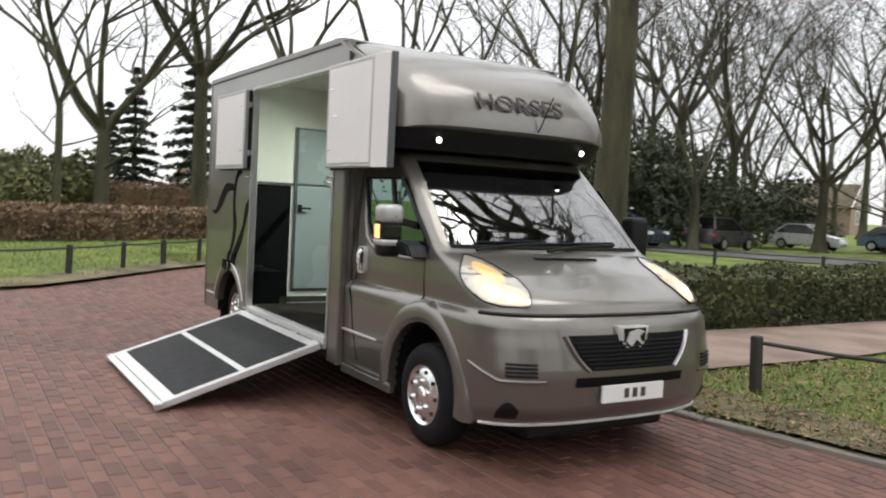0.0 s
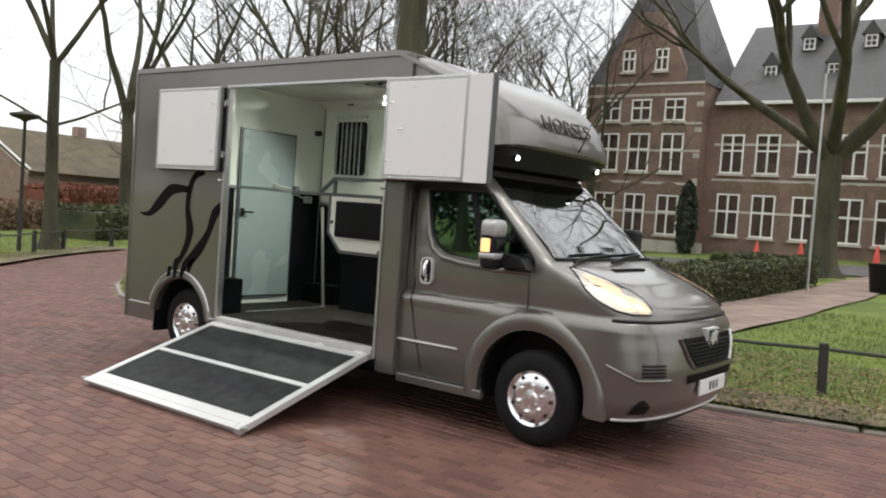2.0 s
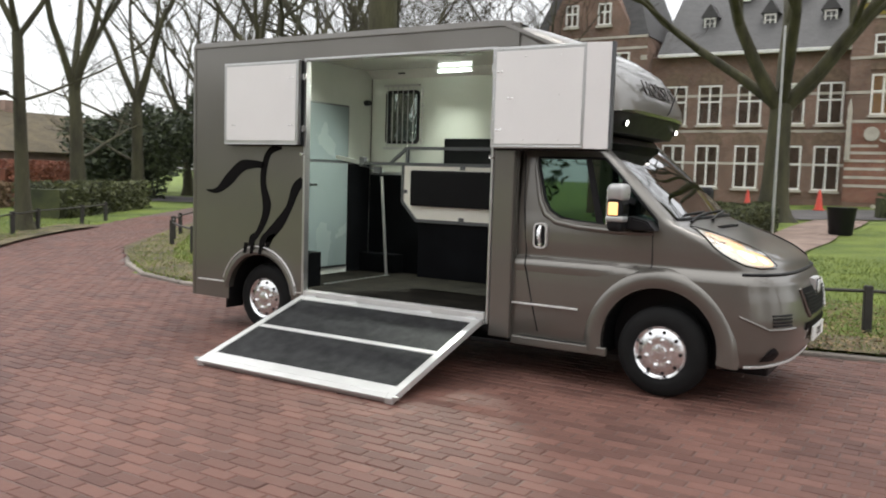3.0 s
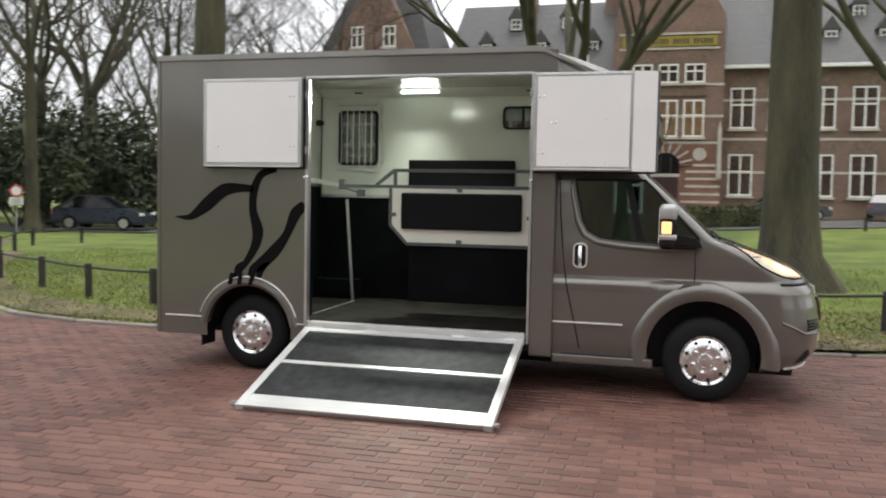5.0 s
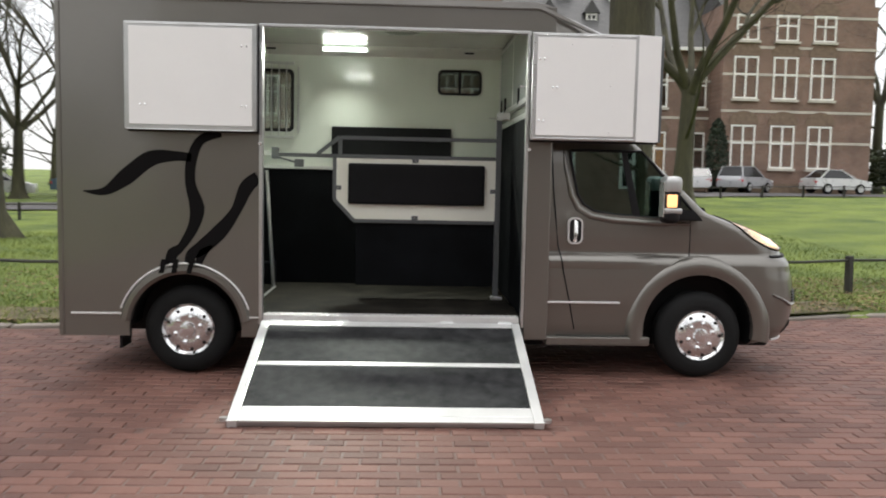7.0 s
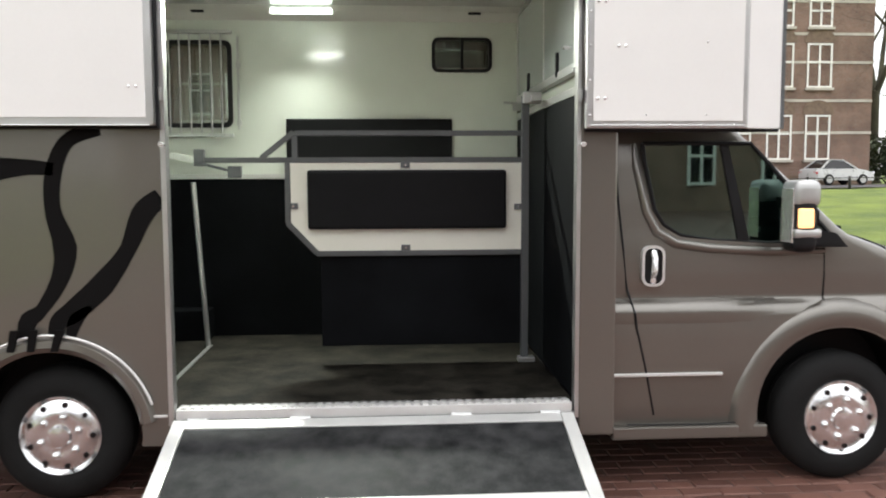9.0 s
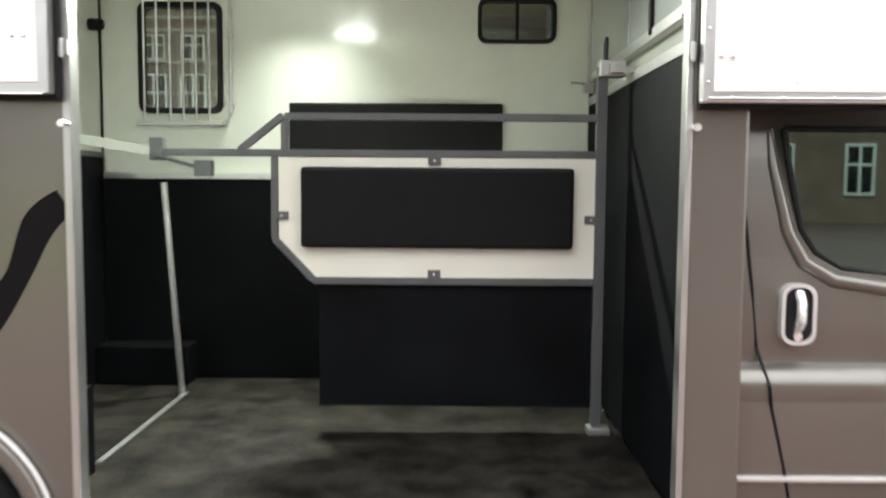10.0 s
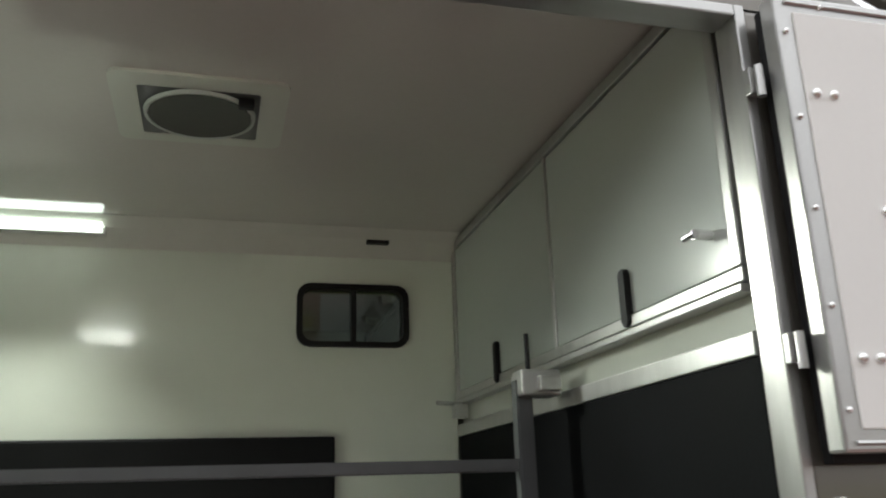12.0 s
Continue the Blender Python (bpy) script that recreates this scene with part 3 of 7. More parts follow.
pipe(bm, [skin(0.315, a, 0.004) for a in range(20, 161, 4)], 0.01, 6)
part("bumper_lip", bm, ALUW, van)


def patch(name, outline, off, material, parent, label="", thick=0.0, nu=18, nv=6):
    """A piece laid on the nose: outline(v) gives the two y ends at height share v and the height."""
    bm = bmesh.new()
    vs = []
    for j in range(nv + 1):
        y0, y1, z = outline(j / nv)
        vs.append([bm.verts.new(nose(y0 + (y1 - y0) * i / nu, z, off)) for i in range(nu + 1)])
    for j in range(nv):
        for i in range(nu):
            bm.faces.new((vs[j][i], vs[j][i + 1], vs[j + 1][i + 1], vs[j + 1][i]))
    if thick:
        bmesh.ops.solidify(bm, geom=bm.faces[:], thickness=thick)
    return part(name, bm, material, parent, label, True)


def grille_outline(v):
    w = 0.40 + 0.10 * v - (0.06 * (1 - v) ** 3)
    return MID - w, MID + w, 0.66 + 0.215 * v


grille = patch("grille", grille_outline, 0.006, BLACK, van, "black honeycomb front grille", 0.01)
for k in range(7):
    v = 0.08 + 0.12 * k
    y0, y1, z = grille_outline(v)
    bm = bmesh.new()
    pipe(bm, [nose(y0 + 0.02 + (y1 - y0 - 0.04) * i / 12, z, 0.014) for i in range(13)], 0.006, 5)
    part("slat", bm, BLACK, grille)
for side in (-1, 1):
    bm = bmesh.new()
    pipe(bm, [nose(MID + side * (0.42 + 0.10 * v - 0.06 * (1 - v) ** 3), 0.66 + 0.215 * v, 0.008) for v in [k / 8 for k in range(9)]], 0.013, 6)
    part("grille_surround", bm, ALUW if side == 1 else PAINT, van, smooth=True)
patch("lower_intake", lambda v: (MID - 0.45, MID + 0.45, 0.56 + 0.06 * v), 0.005, BLACK, van, "slim black lower air intake", 0.008)
# shield badge: a plain chrome shape
bm = bmesh.new()
prism(bm, [(MID - 0.13, 0.925), (MID + 0.13, 0.925), (MID + 0.115, 0.83), (MID + 0.05, 0.765), (MID - 0.05, 0.765), (MID - 0.115, 0.83)], 4.90, 4.972, axis="x", bev=0.01)
badge = part("badge", bm, ALUW, van, "chrome shield-shaped badge")
bm = bmesh.new()
prism(bm, [(MID - 0.095, 0.915), (MID + 0.095, 0.915), (MID + 0.085, 0.84), (MID + 0.035, 0.79), (MID - 0.035, 0.79), (MID - 0.085, 0.84)], 4.968, 4.978, axis="x")
part("badge_field", bm, GLOSSB, badge)
bm = bmesh.new()
prism(bm, [(MID - 0.075, 0.835), (MID - 0.05, 0.89), (MID + 0.02, 0.91), (MID + 0.075, 0.895), (MID + 0.035, 0.865), (MID + 0.06, 0.81), (MID + 0.01, 0.845), (MID - 0.03, 0.80)], 4.977, 4.986, axis="x")
part("badge_mark", bm, ALUW, badge)
# number plate with plain bars
bm = boxm(4.982, MID - 0.26, 0.455, 4.998, MID + 0.26, 0.565, 0.004)
plate = part("number_plate", bm, PLATE, van, "white number plate")
for y0, y1 in ((-0.08, -0.04), (-0.01, 0.03), (0.06, 0.10)):
    part("plate_bar", boxm(4.997, MID + y0, 0.48, 5.0, MID + y1, 0.54), GREYT, plate)

# flank: mouldings, seams, handle, arch flares
bm = bmesh.new()
rows = []
for x, k in ((2.80, 1.0), (2.83, 1.0), (3.1, 1.0), (3.4, 1.0), (3.52, 0.75), (3.62, 0.3), (3.70, 0.0)):
    rows.append([bm.verts.new((x, skin(z, 0).y - o * k + 0.004, z)) for z, o in ((0.86, 0.0), (0.925, 0.022), (0.95, 0.026), (0.968, 0.026), (0.99, 0.03), (1.0, 0.0))])
for a, b in zip(rows, rows[1:]):
    for k in range(5):
        bm.faces.new((a[k], a[k + 1], b[k + 1], b[k]))
bm.faces.new(rows[0])
bmesh.ops.recalc_face_normals(bm, faces=bm.faces)
part("door_moulding", bm, PAINT, van, smooth=True)
part("side_strip", boxm(2.76, 0.008, 0.60, 3.37, 0.03, 0.616, 0.004), ALUW, van)
part("sill", boxm(2.79, 0.012, 0.265, 3.62, 0.06, 0.335, 0.012), PAINT, van)
bm = bmesh.new()
pipe(bm, [(x, skin(z, 0, o).y, z) for x, z, o in ((2.812, 1.82, 0.001), (2.83, 1.5, 0.001), (2.852, 1.27, 0.001), (2.875, 1.05, 0.001), (2.889, 0.99, 0.03), (2.90, 0.93, 0.025), (2.915, 0.85, 0.002), (2.967, 0.627, 0.001), (3.018, 0.39, 0.001))], 0.006, 6)
part("door_gap", bm, BLACK, van)
bm = bmesh.new()
pipe(bm, [(3.925, skin(1.28, 0, 0.001).y, 1.28), (3.93, skin(1.1, 0, 0.001).y, 1.1), (3.93, skin(1.0, 0, 0.001).y, 1.0), (3.92, skin(0.95, 0, 0.002).y, 0.95)], 0.005, 5)
part("door_gap", bm, BLACK, van)
bm = bmesh.new()
pipe(bm, [(2.87, 0.025, 0.345), (3.3, 0.025, 0.34), (3.58, 0.025, 0.35)], 0.004, 5)
part("door_gap", bm, BLACK, van)
handle = part("door_handle", prism(bmesh.new(), rbox(2.95, 1.07, 3.06, 1.27, 0.035), 0.05, 0.082, bev=0.004), BLACK, van, "chrome and black door handle")
bm = bmesh.new()
ring(bm, rbox(2.945, 1.065, 3.065, 1.275, 0.045), rbox(2.958, 1.078, 3.052, 1.262, 0.035), 0.044, 0.08)
part("handle_rim", bm, ALUW, handle, smooth=True)
bm = bmesh.new()
pipe(bm, [(3.005, 0.052, 1.245), (3.005, 0.026, 1.215), (3.005, 0.024, 1.15), (3.005, 0.052, 1.12)], 0.017, 8)
cyl(bm, (3.005, 0.046, 1.095), (3.005, 0.052, 1.095), 0.016, 14)
part("pull", bm, CHROME, handle, smooth=True)


def flare(cx, r, cz, a0, a1, y0, wid, name):
    bm = bmesh.new()
    prev = None
    for k in range(25):
        t = radians(a0 + (a1 - a0) * k / 24)
        sec = []
        for rr, yy in ((r, y0 + 0.06), (r - 0.004, y0 - 0.012), (r + wid * 0.3, y0 - 0.034), (r + wid * 0.75, y0 - 0.03), (r + wid, y0 - 0.004), (r + wid + 0.015, y0 + 0.035)):
            sec.append(bm.verts.new((cx + rr * math.cos(t), yy, cz + rr * math.sin(t))))
        if prev:
            for i in range(len(sec) - 1):
                bm.faces.new((prev[i], prev[i + 1], sec[i + 1], sec[i]))
        prev = sec
    bmesh.ops.recalc_face_normals(bm, faces=bm.faces)
    return part(name, bm, PAINT, van, smooth=True)


flare(4.012, 0.45, 0.392, -9, 190, 0.04, 0.135, "wheel_arch")

# mirror
mir = part("wing_mirror", boxm(3.64, -0.178, 1.25, 3.765, -0.01, 1.60, 0.05, 4), BLACK, van, "black and grey wing mirror with lit amber indicator", True)
part("mirror_cap", boxm(3.636, -0.184, 1.475, 3.775, -0.005, 1.612, 0.05, 4), SILVER, mir, "silver grey cap", True)
part("mirror_trim", boxm(3.637, -0.183, 1.325, 3.775, -0.03, 1.37, 0.018, 3), SILVER, mir, smooth=True)
part("mirror_face", boxm(3.763, -0.155, 1.385, 3.772, -0.035, 1.465, 0.004), GLOSSB, mir, "dark glossy front panel")
part("mirror_glass", boxm(3.633, -0.155, 1.30, 3.642, -0.035, 1.57, 0.003), CHROME, mir)
part("indicator", boxm(3.655, -0.184, 1.372, 3.735, -0.12, 1.475, 0.016), AMBER, mir, "glowing amber indicator")
bm = bmesh.new()
prism(bm, [(3.70, 1.27), (3.98, 1.27), (3.92, 1.34), (3.77, 1.37)], -0.07, 0.10, bev=0.014)
part("mirror_arm", bm, BLACK, mir)
part("mirror_arm", beam(bmesh.new(), (3.73, -0.03, 1.50), (3.76, 0.10, 1.47), 0.035, 0.05), BLACK, mir)
mir = part("wing_mirror", boxm(3.66, 2.07, 1.27, 3.83, 2.25, 1.60, 0.05, 3), BLACK, van, "black wing mirror", True)
part("mirror_arm", boxm(3.76, 1.95, 1.3, 3.82, 2.1, 1.4, 0.01), BLACK, mir)


# wheels
def wheel(cx, y_out, sgn):
    bm = bmesh.new()
    w = 0.21 * sgn
    lathe(bm, [(0.03 * sgn, 0.185), (0.010 * sgn, 0.197), (0.0, 0.225), (-0.003 * sgn, 0.25), (0.006 * sgn, 0.29), (0.02 * sgn, 0.325), (0.05 * sgn, 0.343), (0.06 * sgn, 0.338), (0.07 * sgn, 0.345), (0.10 * sgn, 0.347), (0.11 * sgn, 0.339), (0.12 * sgn, 0.347),
               (0.16 * sgn, 0.343), (0.19 * sgn, 0.325), (w, 0.27), (w, 0.20)], (cx, y_out, 0.35), seg=48)
    wh = part("wheel", bm, TYRE, van, "road wheel with chromed steel trim", True)
    bm = bmesh.new()
    lathe(bm, [(0.10 * sgn, 0.19), (0.008 * sgn, 0.203), (0.0, 0.200), (0.012 * sgn, 0.190), (0.018 * sgn, 0.180), (0.004 * sgn, 0.155), (-0.008 * sgn, 0.125), (-0.012 * sgn, 0.10), (-0.006 * sgn, 0.085), (-0.010 * sgn, 0.060), (-0.024 * sgn, 0.05), (-0.028 * sgn, 0.03), (-0.030 * sgn, 0.0)],
          (cx, y_out, 0.35), seg=48)
    rim = part("rim", bm, TRIMC, wh, "polished chrome wheel trim", True)
    for k in range(9):
        t = 2 * math.pi * k / 9
        bm = bmesh.new()
        p = Vector((cx + 0.158 * math.cos(t), y_out + 0.002 * sgn, 0.35 + 0.158 * math.sin(t)))
        cyl(bm, p, p + Vector((0, 0.012 * sgn, 0)), 0.014, 12)
        ob = part("trim_hole", bm, GLOSSB, wh)
        ob.location = (0, -0.004 * sgn, 0)
    for k in range(6):
        t = 2 * math.pi * (k + 0.3) / 6
        bm = bmesh.new()
        bmesh.ops.create_uvsphere(bm, u_segments=10, v_segments=6, radius=0.021, matrix=Matrix.Translation((cx + 0.10 * math.cos(t), y_out - 0.012 * sgn, 0.35 + 0.10 * math.sin(t))))
        part("wheel_nut", bm, TRIMC, wh, smooth=True)
    return wh


wheel(4.035, 0.045, 1)
wheel(0.0, 0.045, 1)
wheel(4.035, 2.0, -1)
wheel(0.0, 1.97, -1)
bm = bmesh.new()
cyl(bm, (0, 0.2, 0.35), (0, 1.85, 0.35), 0.05)
cyl(bm, (4.035, 0.2, 0.35), (4.035, 1.85, 0.35), 0.05)
box(bm, -0.85, 0.45, 0.30, 3.7, 0.55, 0.42)
box(bm, -0.85, 1.45, 0.30, 3.7, 1.55, 0.42)
part("chassis", bm, BLACK, van)
part("battery_box", boxm(0.72, 0.30, 0.17, 1.55, 0.95, 0.47, 0.02), BLACK, van, "black battery box under the floor")
part("fuel_tank", boxm(1.75, 0.40, 0.18, 2.85, 1.25, 0.48, 0.05, 2), BLACK, van, "black fuel tank under the floor")
part("spare_wheel_tray", boxm(-0.9, 0.6, 0.24, -0.35, 1.4, 0.46, 0.03), BLACK, van, "black tray under the floor")
part("exhaust", pipe(bmesh.new(), [(3.4, 1.4, 0.26), (1.6, 1.5, 0.25), (0.5, 1.5, 0.27), (-0.7, 1.6, 0.26)], 0.05, 10), STEEL, van, smooth=True)
part("undertray", boxm(2.95, 0.40, 0.20, 4.75, 1.55, 0.30, 0.03), BLACK, van, "black engine undertray")
part("mudflap", boxm(-0.52, 0.03, 0.20, -0.50, 0.25, 0.42), BLACK, van)

# ---- box body ----
X0, X1, XP, Y0, Y1, ZB, ZT = -0.94, 2.57, 2.79, -0.03, 2.02, 0.31, 2.90
OX, OZ0, OZ1 = 0.59, 0.49, 2.655
side = child(new("rear_side_panel", finish(boxm(X0, Y0, ZB, OX - 0.035, Y0 + 0.05, ZT - 0.03), "rear_side_panel", PAINT)), van)
bm = bmesh.new()
cyl(bm, (0, -0.3, 0.37), (0, 0.3, 0.37), 0.425, 40)
carve(side, [new("cutter", finish(bm, "cutter", BLACK))])
flare(0.0, 0.425, 0.37, 8, 172, -0.03, 0.075, "wheel_arch")
bm = bmesh.new()
lathe(bm, [(0, 0.44), (0.335, 0.44), (0.34, 0.05)], (0, 0.02, 0.37), seg=40, caps=False)
bmesh.ops.delete(bm, geom=[v for v in bm.verts if v.co.z < 0.36], context="VERTS")
part("wheel_house", bm, BLACK, van)
part("wheel_box", box(boxm(-0.13, 0.036, 0.815, 0.46, 0.36, 0.83), 0.445, 0.036, 0.47, 0.46, 0.36, 0.815), RUBBER, van)
bm = bmesh.new()
pipe(bm, [(0.505 * math.cos(radians(a)), -0.052, 0.37 + 0.505 * math.sin(radians(a))) for a in range(18, 166, 4)], 0.007, 6)
part("arch_trim", bm, ALUW, van)
part("side_strip", boxm(-0.86, -0.042, 0.475, -0.47, -0.028, 0.49, 0.003), ALUW, van)
part("side_strip", boxm(0.43, -0.042, 0.455, 0.55, -0.028, 0.468, 0.003), ALUW, van)
part("side_header", boxm(OX - 0.035, Y0, OZ1 + 0.03, XP, Y0 + 0.05, ZT - 0.03), PAINT, van)
part("front_post", boxm(X1 + 0.03, Y0, ZB, XP, Y0 + 0.06, OZ1 + 0.03, 0.012), PAINT, van)
part("front_post_return", boxm(XP - 0.03, Y0 + 0.06, ZB, XP, Y0 + 0.1, 1.9), PAINT, van)
part("side_sill", boxm(OX - 0.035, Y0, ZB + 0.04, X1 + 0.03, Y0 + 0.05, OZ0 - 0.05), BLACK, van)
# aluminium jambs, head and tread
part("door_jamb", boxm(OX - 0.035, Y0 - 0.012, ZB + 0.1, OX - 0.008, Y0 + 0.055, OZ1 + 0.03, 0.004), ALU, van)
part("door_jamb", boxm(X1 + 0.008, Y0 - 0.012, ZB + 0.1, X1 + 0.03, Y0 + 0.055, OZ1 + 0.03, 0.004), ALU, van)
part("door_head", boxm(OX - 0.008, Y0 - 0.012, OZ1 + 0.006, X1 + 0.008, Y0 + 0.055, OZ1 + 0.03, 0.004), ALU, van)
tread = part("tread_plate", boxm(OX, Y0 - 0.015, OZ0 - 0.05, X1 - 0.005, Y0 + 0.10, OZ0, 0.004), ALUW, van, "ribbed aluminium sill tread")
for k in range(44):
    x = OX + 0.02 + k * 0.0445
    part("tread_rib", boxm(x, Y0 + 0.005, OZ0 - 0.002, x + 0.026, Y0 + 0.06, OZ0 + 0.006), ALUW, tread)
part("lower_rail", boxm(OX, Y0 - 0.02, OZ0 - 0.09, X1, Y0 + 0.01, OZ0 - 0.055, 0.005), ALU, van)
# roof with rounded front and alu edge
part("roof", prism(bmesh.new(), [(X0, 2.86), (X0, 2.892), (X0 + 0.02, 2.90), (2.60, 2.90), (2.72, 2.885), (2.79, 2.86)], Y0 - 0.012, Y1 + 0.012, bev=0.006), ROOFM, van)
part("roof_rail", prism(bmesh.new(), [(X0, 2.845), (X0, 2.872), (2.68, 2.872), (3.17, 2.655), (3.13, 2.65), (2.66, 2.845)], Y0 - 0.022, Y0 + 0.012, bev=0.006), ROOFM, van)
part("rear_corner", boxm(X0 - 0.012, Y0 - 0.008, ZB, X0 + 0.03, Y0 + 0.04, 2.87, 0.01), PAINT, van)
# rear, far walls
part("rear_wall", boxm(X0, Y0 + 0.05, ZB, X0 + 0.04, Y1 - 0.04, 2.86), PAINT, van)
BW = (0.10, 2.00, 0.54, 2.58)
SW = (1.987, 2.398, 2.384, 2.607)


def holed(name, xa, za, xb, zb, ya, yb, holes, material):
    """A wall of upright slabs round its openings."""
    bm = bmesh.new()
    x = xa
    for hx0, hz0, hx1, hz1 in holes:
        box(bm, x, ya, za, hx0, yb, zb)
        box(bm, hx0, ya, za, hx1, yb, hz0)
        box(bm, hx0, ya, hz1, hx1, yb, zb)
        x = hx1
    box(bm, x, ya, za, xb, yb, zb)
    return part(name, bm, material, van)


holed("far_wall_outside", X0, ZB, XP, 2.86, Y1 - 0.04, Y1, [BW, SW], PAINT)
holed("far_wall_inside", -0.12, OZ0, X1 + 0.02, 2.82, 1.94, Y1 - 0.043, [BW, SW], WALLW)
part("floor_frame", box(boxm(0.46, Y0 + 0.05, 0.43, X1, Y1 - 0.04, 0.465), X0 + 0.04, 0.36, 0.43, 0.46, Y1 - 0.04, 0.465), BLACK, van)
part("floor_mat", box(boxm(0.46, Y0 + 0.06, 0.465, X1 + 0.01, 1.94, OZ0), -0.12, 0.36, 0.465, 0.46, 1.94, OZ0), MATF, van, "scuffed black rubber floor")
part("van_ceiling", boxm(-0.16, Y0 + 0.05, 2.82, X1 + 0.2, Y1 - 0.04, 2.845), CEIL, van, "satin white ceiling")
bm = bmesh.new()
prism(bm, [(1.937, 2.735), (1.94, 2.82), (1.80, 2.819), (1.86, 2.79)], -0.12, X1 + 0.02, axis="x")
part("ceiling_cove", bm, CEIL, van)
part("inner_header", boxm(OX, Y0 + 0.052, OZ1 + 0.03, X1, Y0 + 0.066, 2.82), WALLW, van)
part("inner_side_wall", boxm(-0.12, Y0 + 0.057, 0.84, OX - 0.036, Y0 + 0.066, 2.82), WALLW, van)

part("wheel_box", boxm(-0.117, 1.745, OZ0, 0.39, 1.921, 0.705, 0.01), RUBBER, van, "black rubber wheel cover")

# rear bulkhead with its two-leaf door
bulk = part("rear_bulkhead", box(boxm(-0.17, Y0 + 0.05, 0.84, -0.135, 1.94, 2.82), -0.17, 0.36, OZ0, -0.135, 1.94, 0.84), WALLW, van, "white rear bulkhead with black kick lining")
part("kick_lining", box(boxm(-0.134, Y0 + 0.07, 0.84, -0.118, 0.66, 1.735), -0.134, 0.36, OZ0, -0.118, 0.66, 0.84), RUBBER, bulk)
part("kick_lining", boxm(-0.134, 1.52, OZ0, -0.118, 1.91, 1.735, 0.003), RUBBER, bulk)
part("lining_trim", boxm(-0.134, 1.52, 1.736, -0.11, 1.91, 1.768, 0.004), STEEL, bulk)
part("lining_trim", boxm(-0.134, Y0 + 0.07, 1.736, -0.11, 0.69, 1.768, 0.004), STEEL, bulk)
gd = part("groom_door", boxm(-0.134, 0.70, 0.56, -0.115, 1.50, 2.39, 0.004), STEEL, van, "pale blue-grey two-leaf door to the rear")
part("upper_leaf", boxm(-0.116, 0.725, 1.765, -0.104, 1.475, 2.37, 0.004), DOORB, gd)
part("lower_leaf", boxm(-0.116, 0.725, 0.58, -0.104, 1.475, 1.735, 0.004), DOORB, gd)
bm = bmesh.new()
box(bm, -0.106, 0.74, 1.45, -0.09, 0.79, 1.53, 0.004)
pipe(bm, [(-0.10, 0.765, 1.49), (-0.06, 0.765, 1.49), (-0.055, 0.88, 1.492)], 0.011, 8)
part("lever_handle", bm, BLACK, gd)
bm = bmesh.new()
cyl(bm, (-0.135, 1.82, 2.45), (-0.07, 1.82, 2.45), 0.032, 16)
cyl(bm, (-0.07, 1.82, 2.45), (-0.06, 1.82, 2.45), 0.024, 16)
part("wall_camera", bm, BLACK, van, "small black round fitting", True)

# far wall lining and fittings
part("back_lining", boxm(-0.118, 1.922, OZ0, X1, 1.939, 1.62, 0.003), RUBBER, van)
part("back_trim", boxm(-0.118, 1.915, 1.62, X1, 1.939, 1.655, 0.004), ALU, van)
part("padded_board", boxm(0.93, 1.88, 1.74, 2.11, 1.938, 2.045, 0.01), PADM, van, "black padded board on the far wall")
bw = part("barred_window", ring(bmesh.new(), rbox(0.085, 1.985, 0.555, 2.595, 0.05), rbox(0.115, 2.015, 0.525, 2.565, 0.04), 1.925, 1.975), BLACK, van, "black-framed window behind steel bars")
p = part("pane", boxm(0.10, 1.955, 2.0, 0.54, 1.96, 2.58), PANE, bw)
p.visible_shadow = False
for k in range(6):
    x = 0.125 + k * 0.072
    bm = bmesh.new()
    cyl(bm, (x, 1.905, 1.93), (x, 1.905, 2.65), 0.006, 8)
    part("bar", bm, ALU, bw, smooth=True)
for z in (1.93, 2.65):
    part("bar_holder", boxm(0.08, 1.895, z - 0.012, 0.56, 1.94, z + 0.012, 0.003), ALU, bw)
bm = bmesh.new()
cyl(bm, (0.60, 1.915, 1.97), (0.60, 1.915, 2.62), 0.008, 8)
box(bm, 0.585, 1.91, 2.0, 0.615, 1.94, 2.04)
box(bm, 0.585, 1.91, 2.4, 0.615, 1.94, 2.44)
part("hinge_rod", bm, ALU, bw)
sw = part("sliding_window", ring(bmesh.new(), rbox(1.968, 2.38, 2.402, 2.625, 0.05), rbox(1.99, 2.40, 2.38, 2.605, 0.04), 1.92, 1.98), BLACK, van, "small black-framed sliding window")
p = part("pane", boxm(1.988, 1.955, 2.399, 2.383, 1.96, 2.606), SLIDEG, sw)
p.visible_shadow = False
part("mullion", boxm(2.176, 1.93, 2.395, 2.197, 1.965, 2.61, 0.003), BLACK, sw)
for x in (0.34, 2.27):
    part("cove_slot", boxm(x - 0.045, 1.855, 2.775, x + 0.045, 1.885, 2.79, 0.004), BLACK, van)
# ceiling lamp
led = part("led_lamp", boxm(0.83, 1.857, 2.764, 1.28, 1.90, 2.81, 0.008), ALUW, van, "bright white led strip lamp")
for k in range(2):
    part("led_tube", boxm(0.845, 1.840, 2.768 + 0.022 * k, 1.265, 1.856, 2.782 + 0.022 * k, 0.003), LED, led, "glowing led strip")
lamp_data = bpy.data.lights.new("led_light", "AREA")
lamp_data.shape, lamp_data.size, lamp_data.size_y, lamp_data.energy, lamp_data.color = "RECTANGLE", 0.42, 0.05, 42.0, (0.94, 1.0, 0.90)
lamp_ob = child(new("led_light", lamp_data), van)
lamp_ob.matrix_basis = look((1.055, 1.835, 2.75), (1.06, 1.135, 1.95))
lamp_data.spread = radians(116)
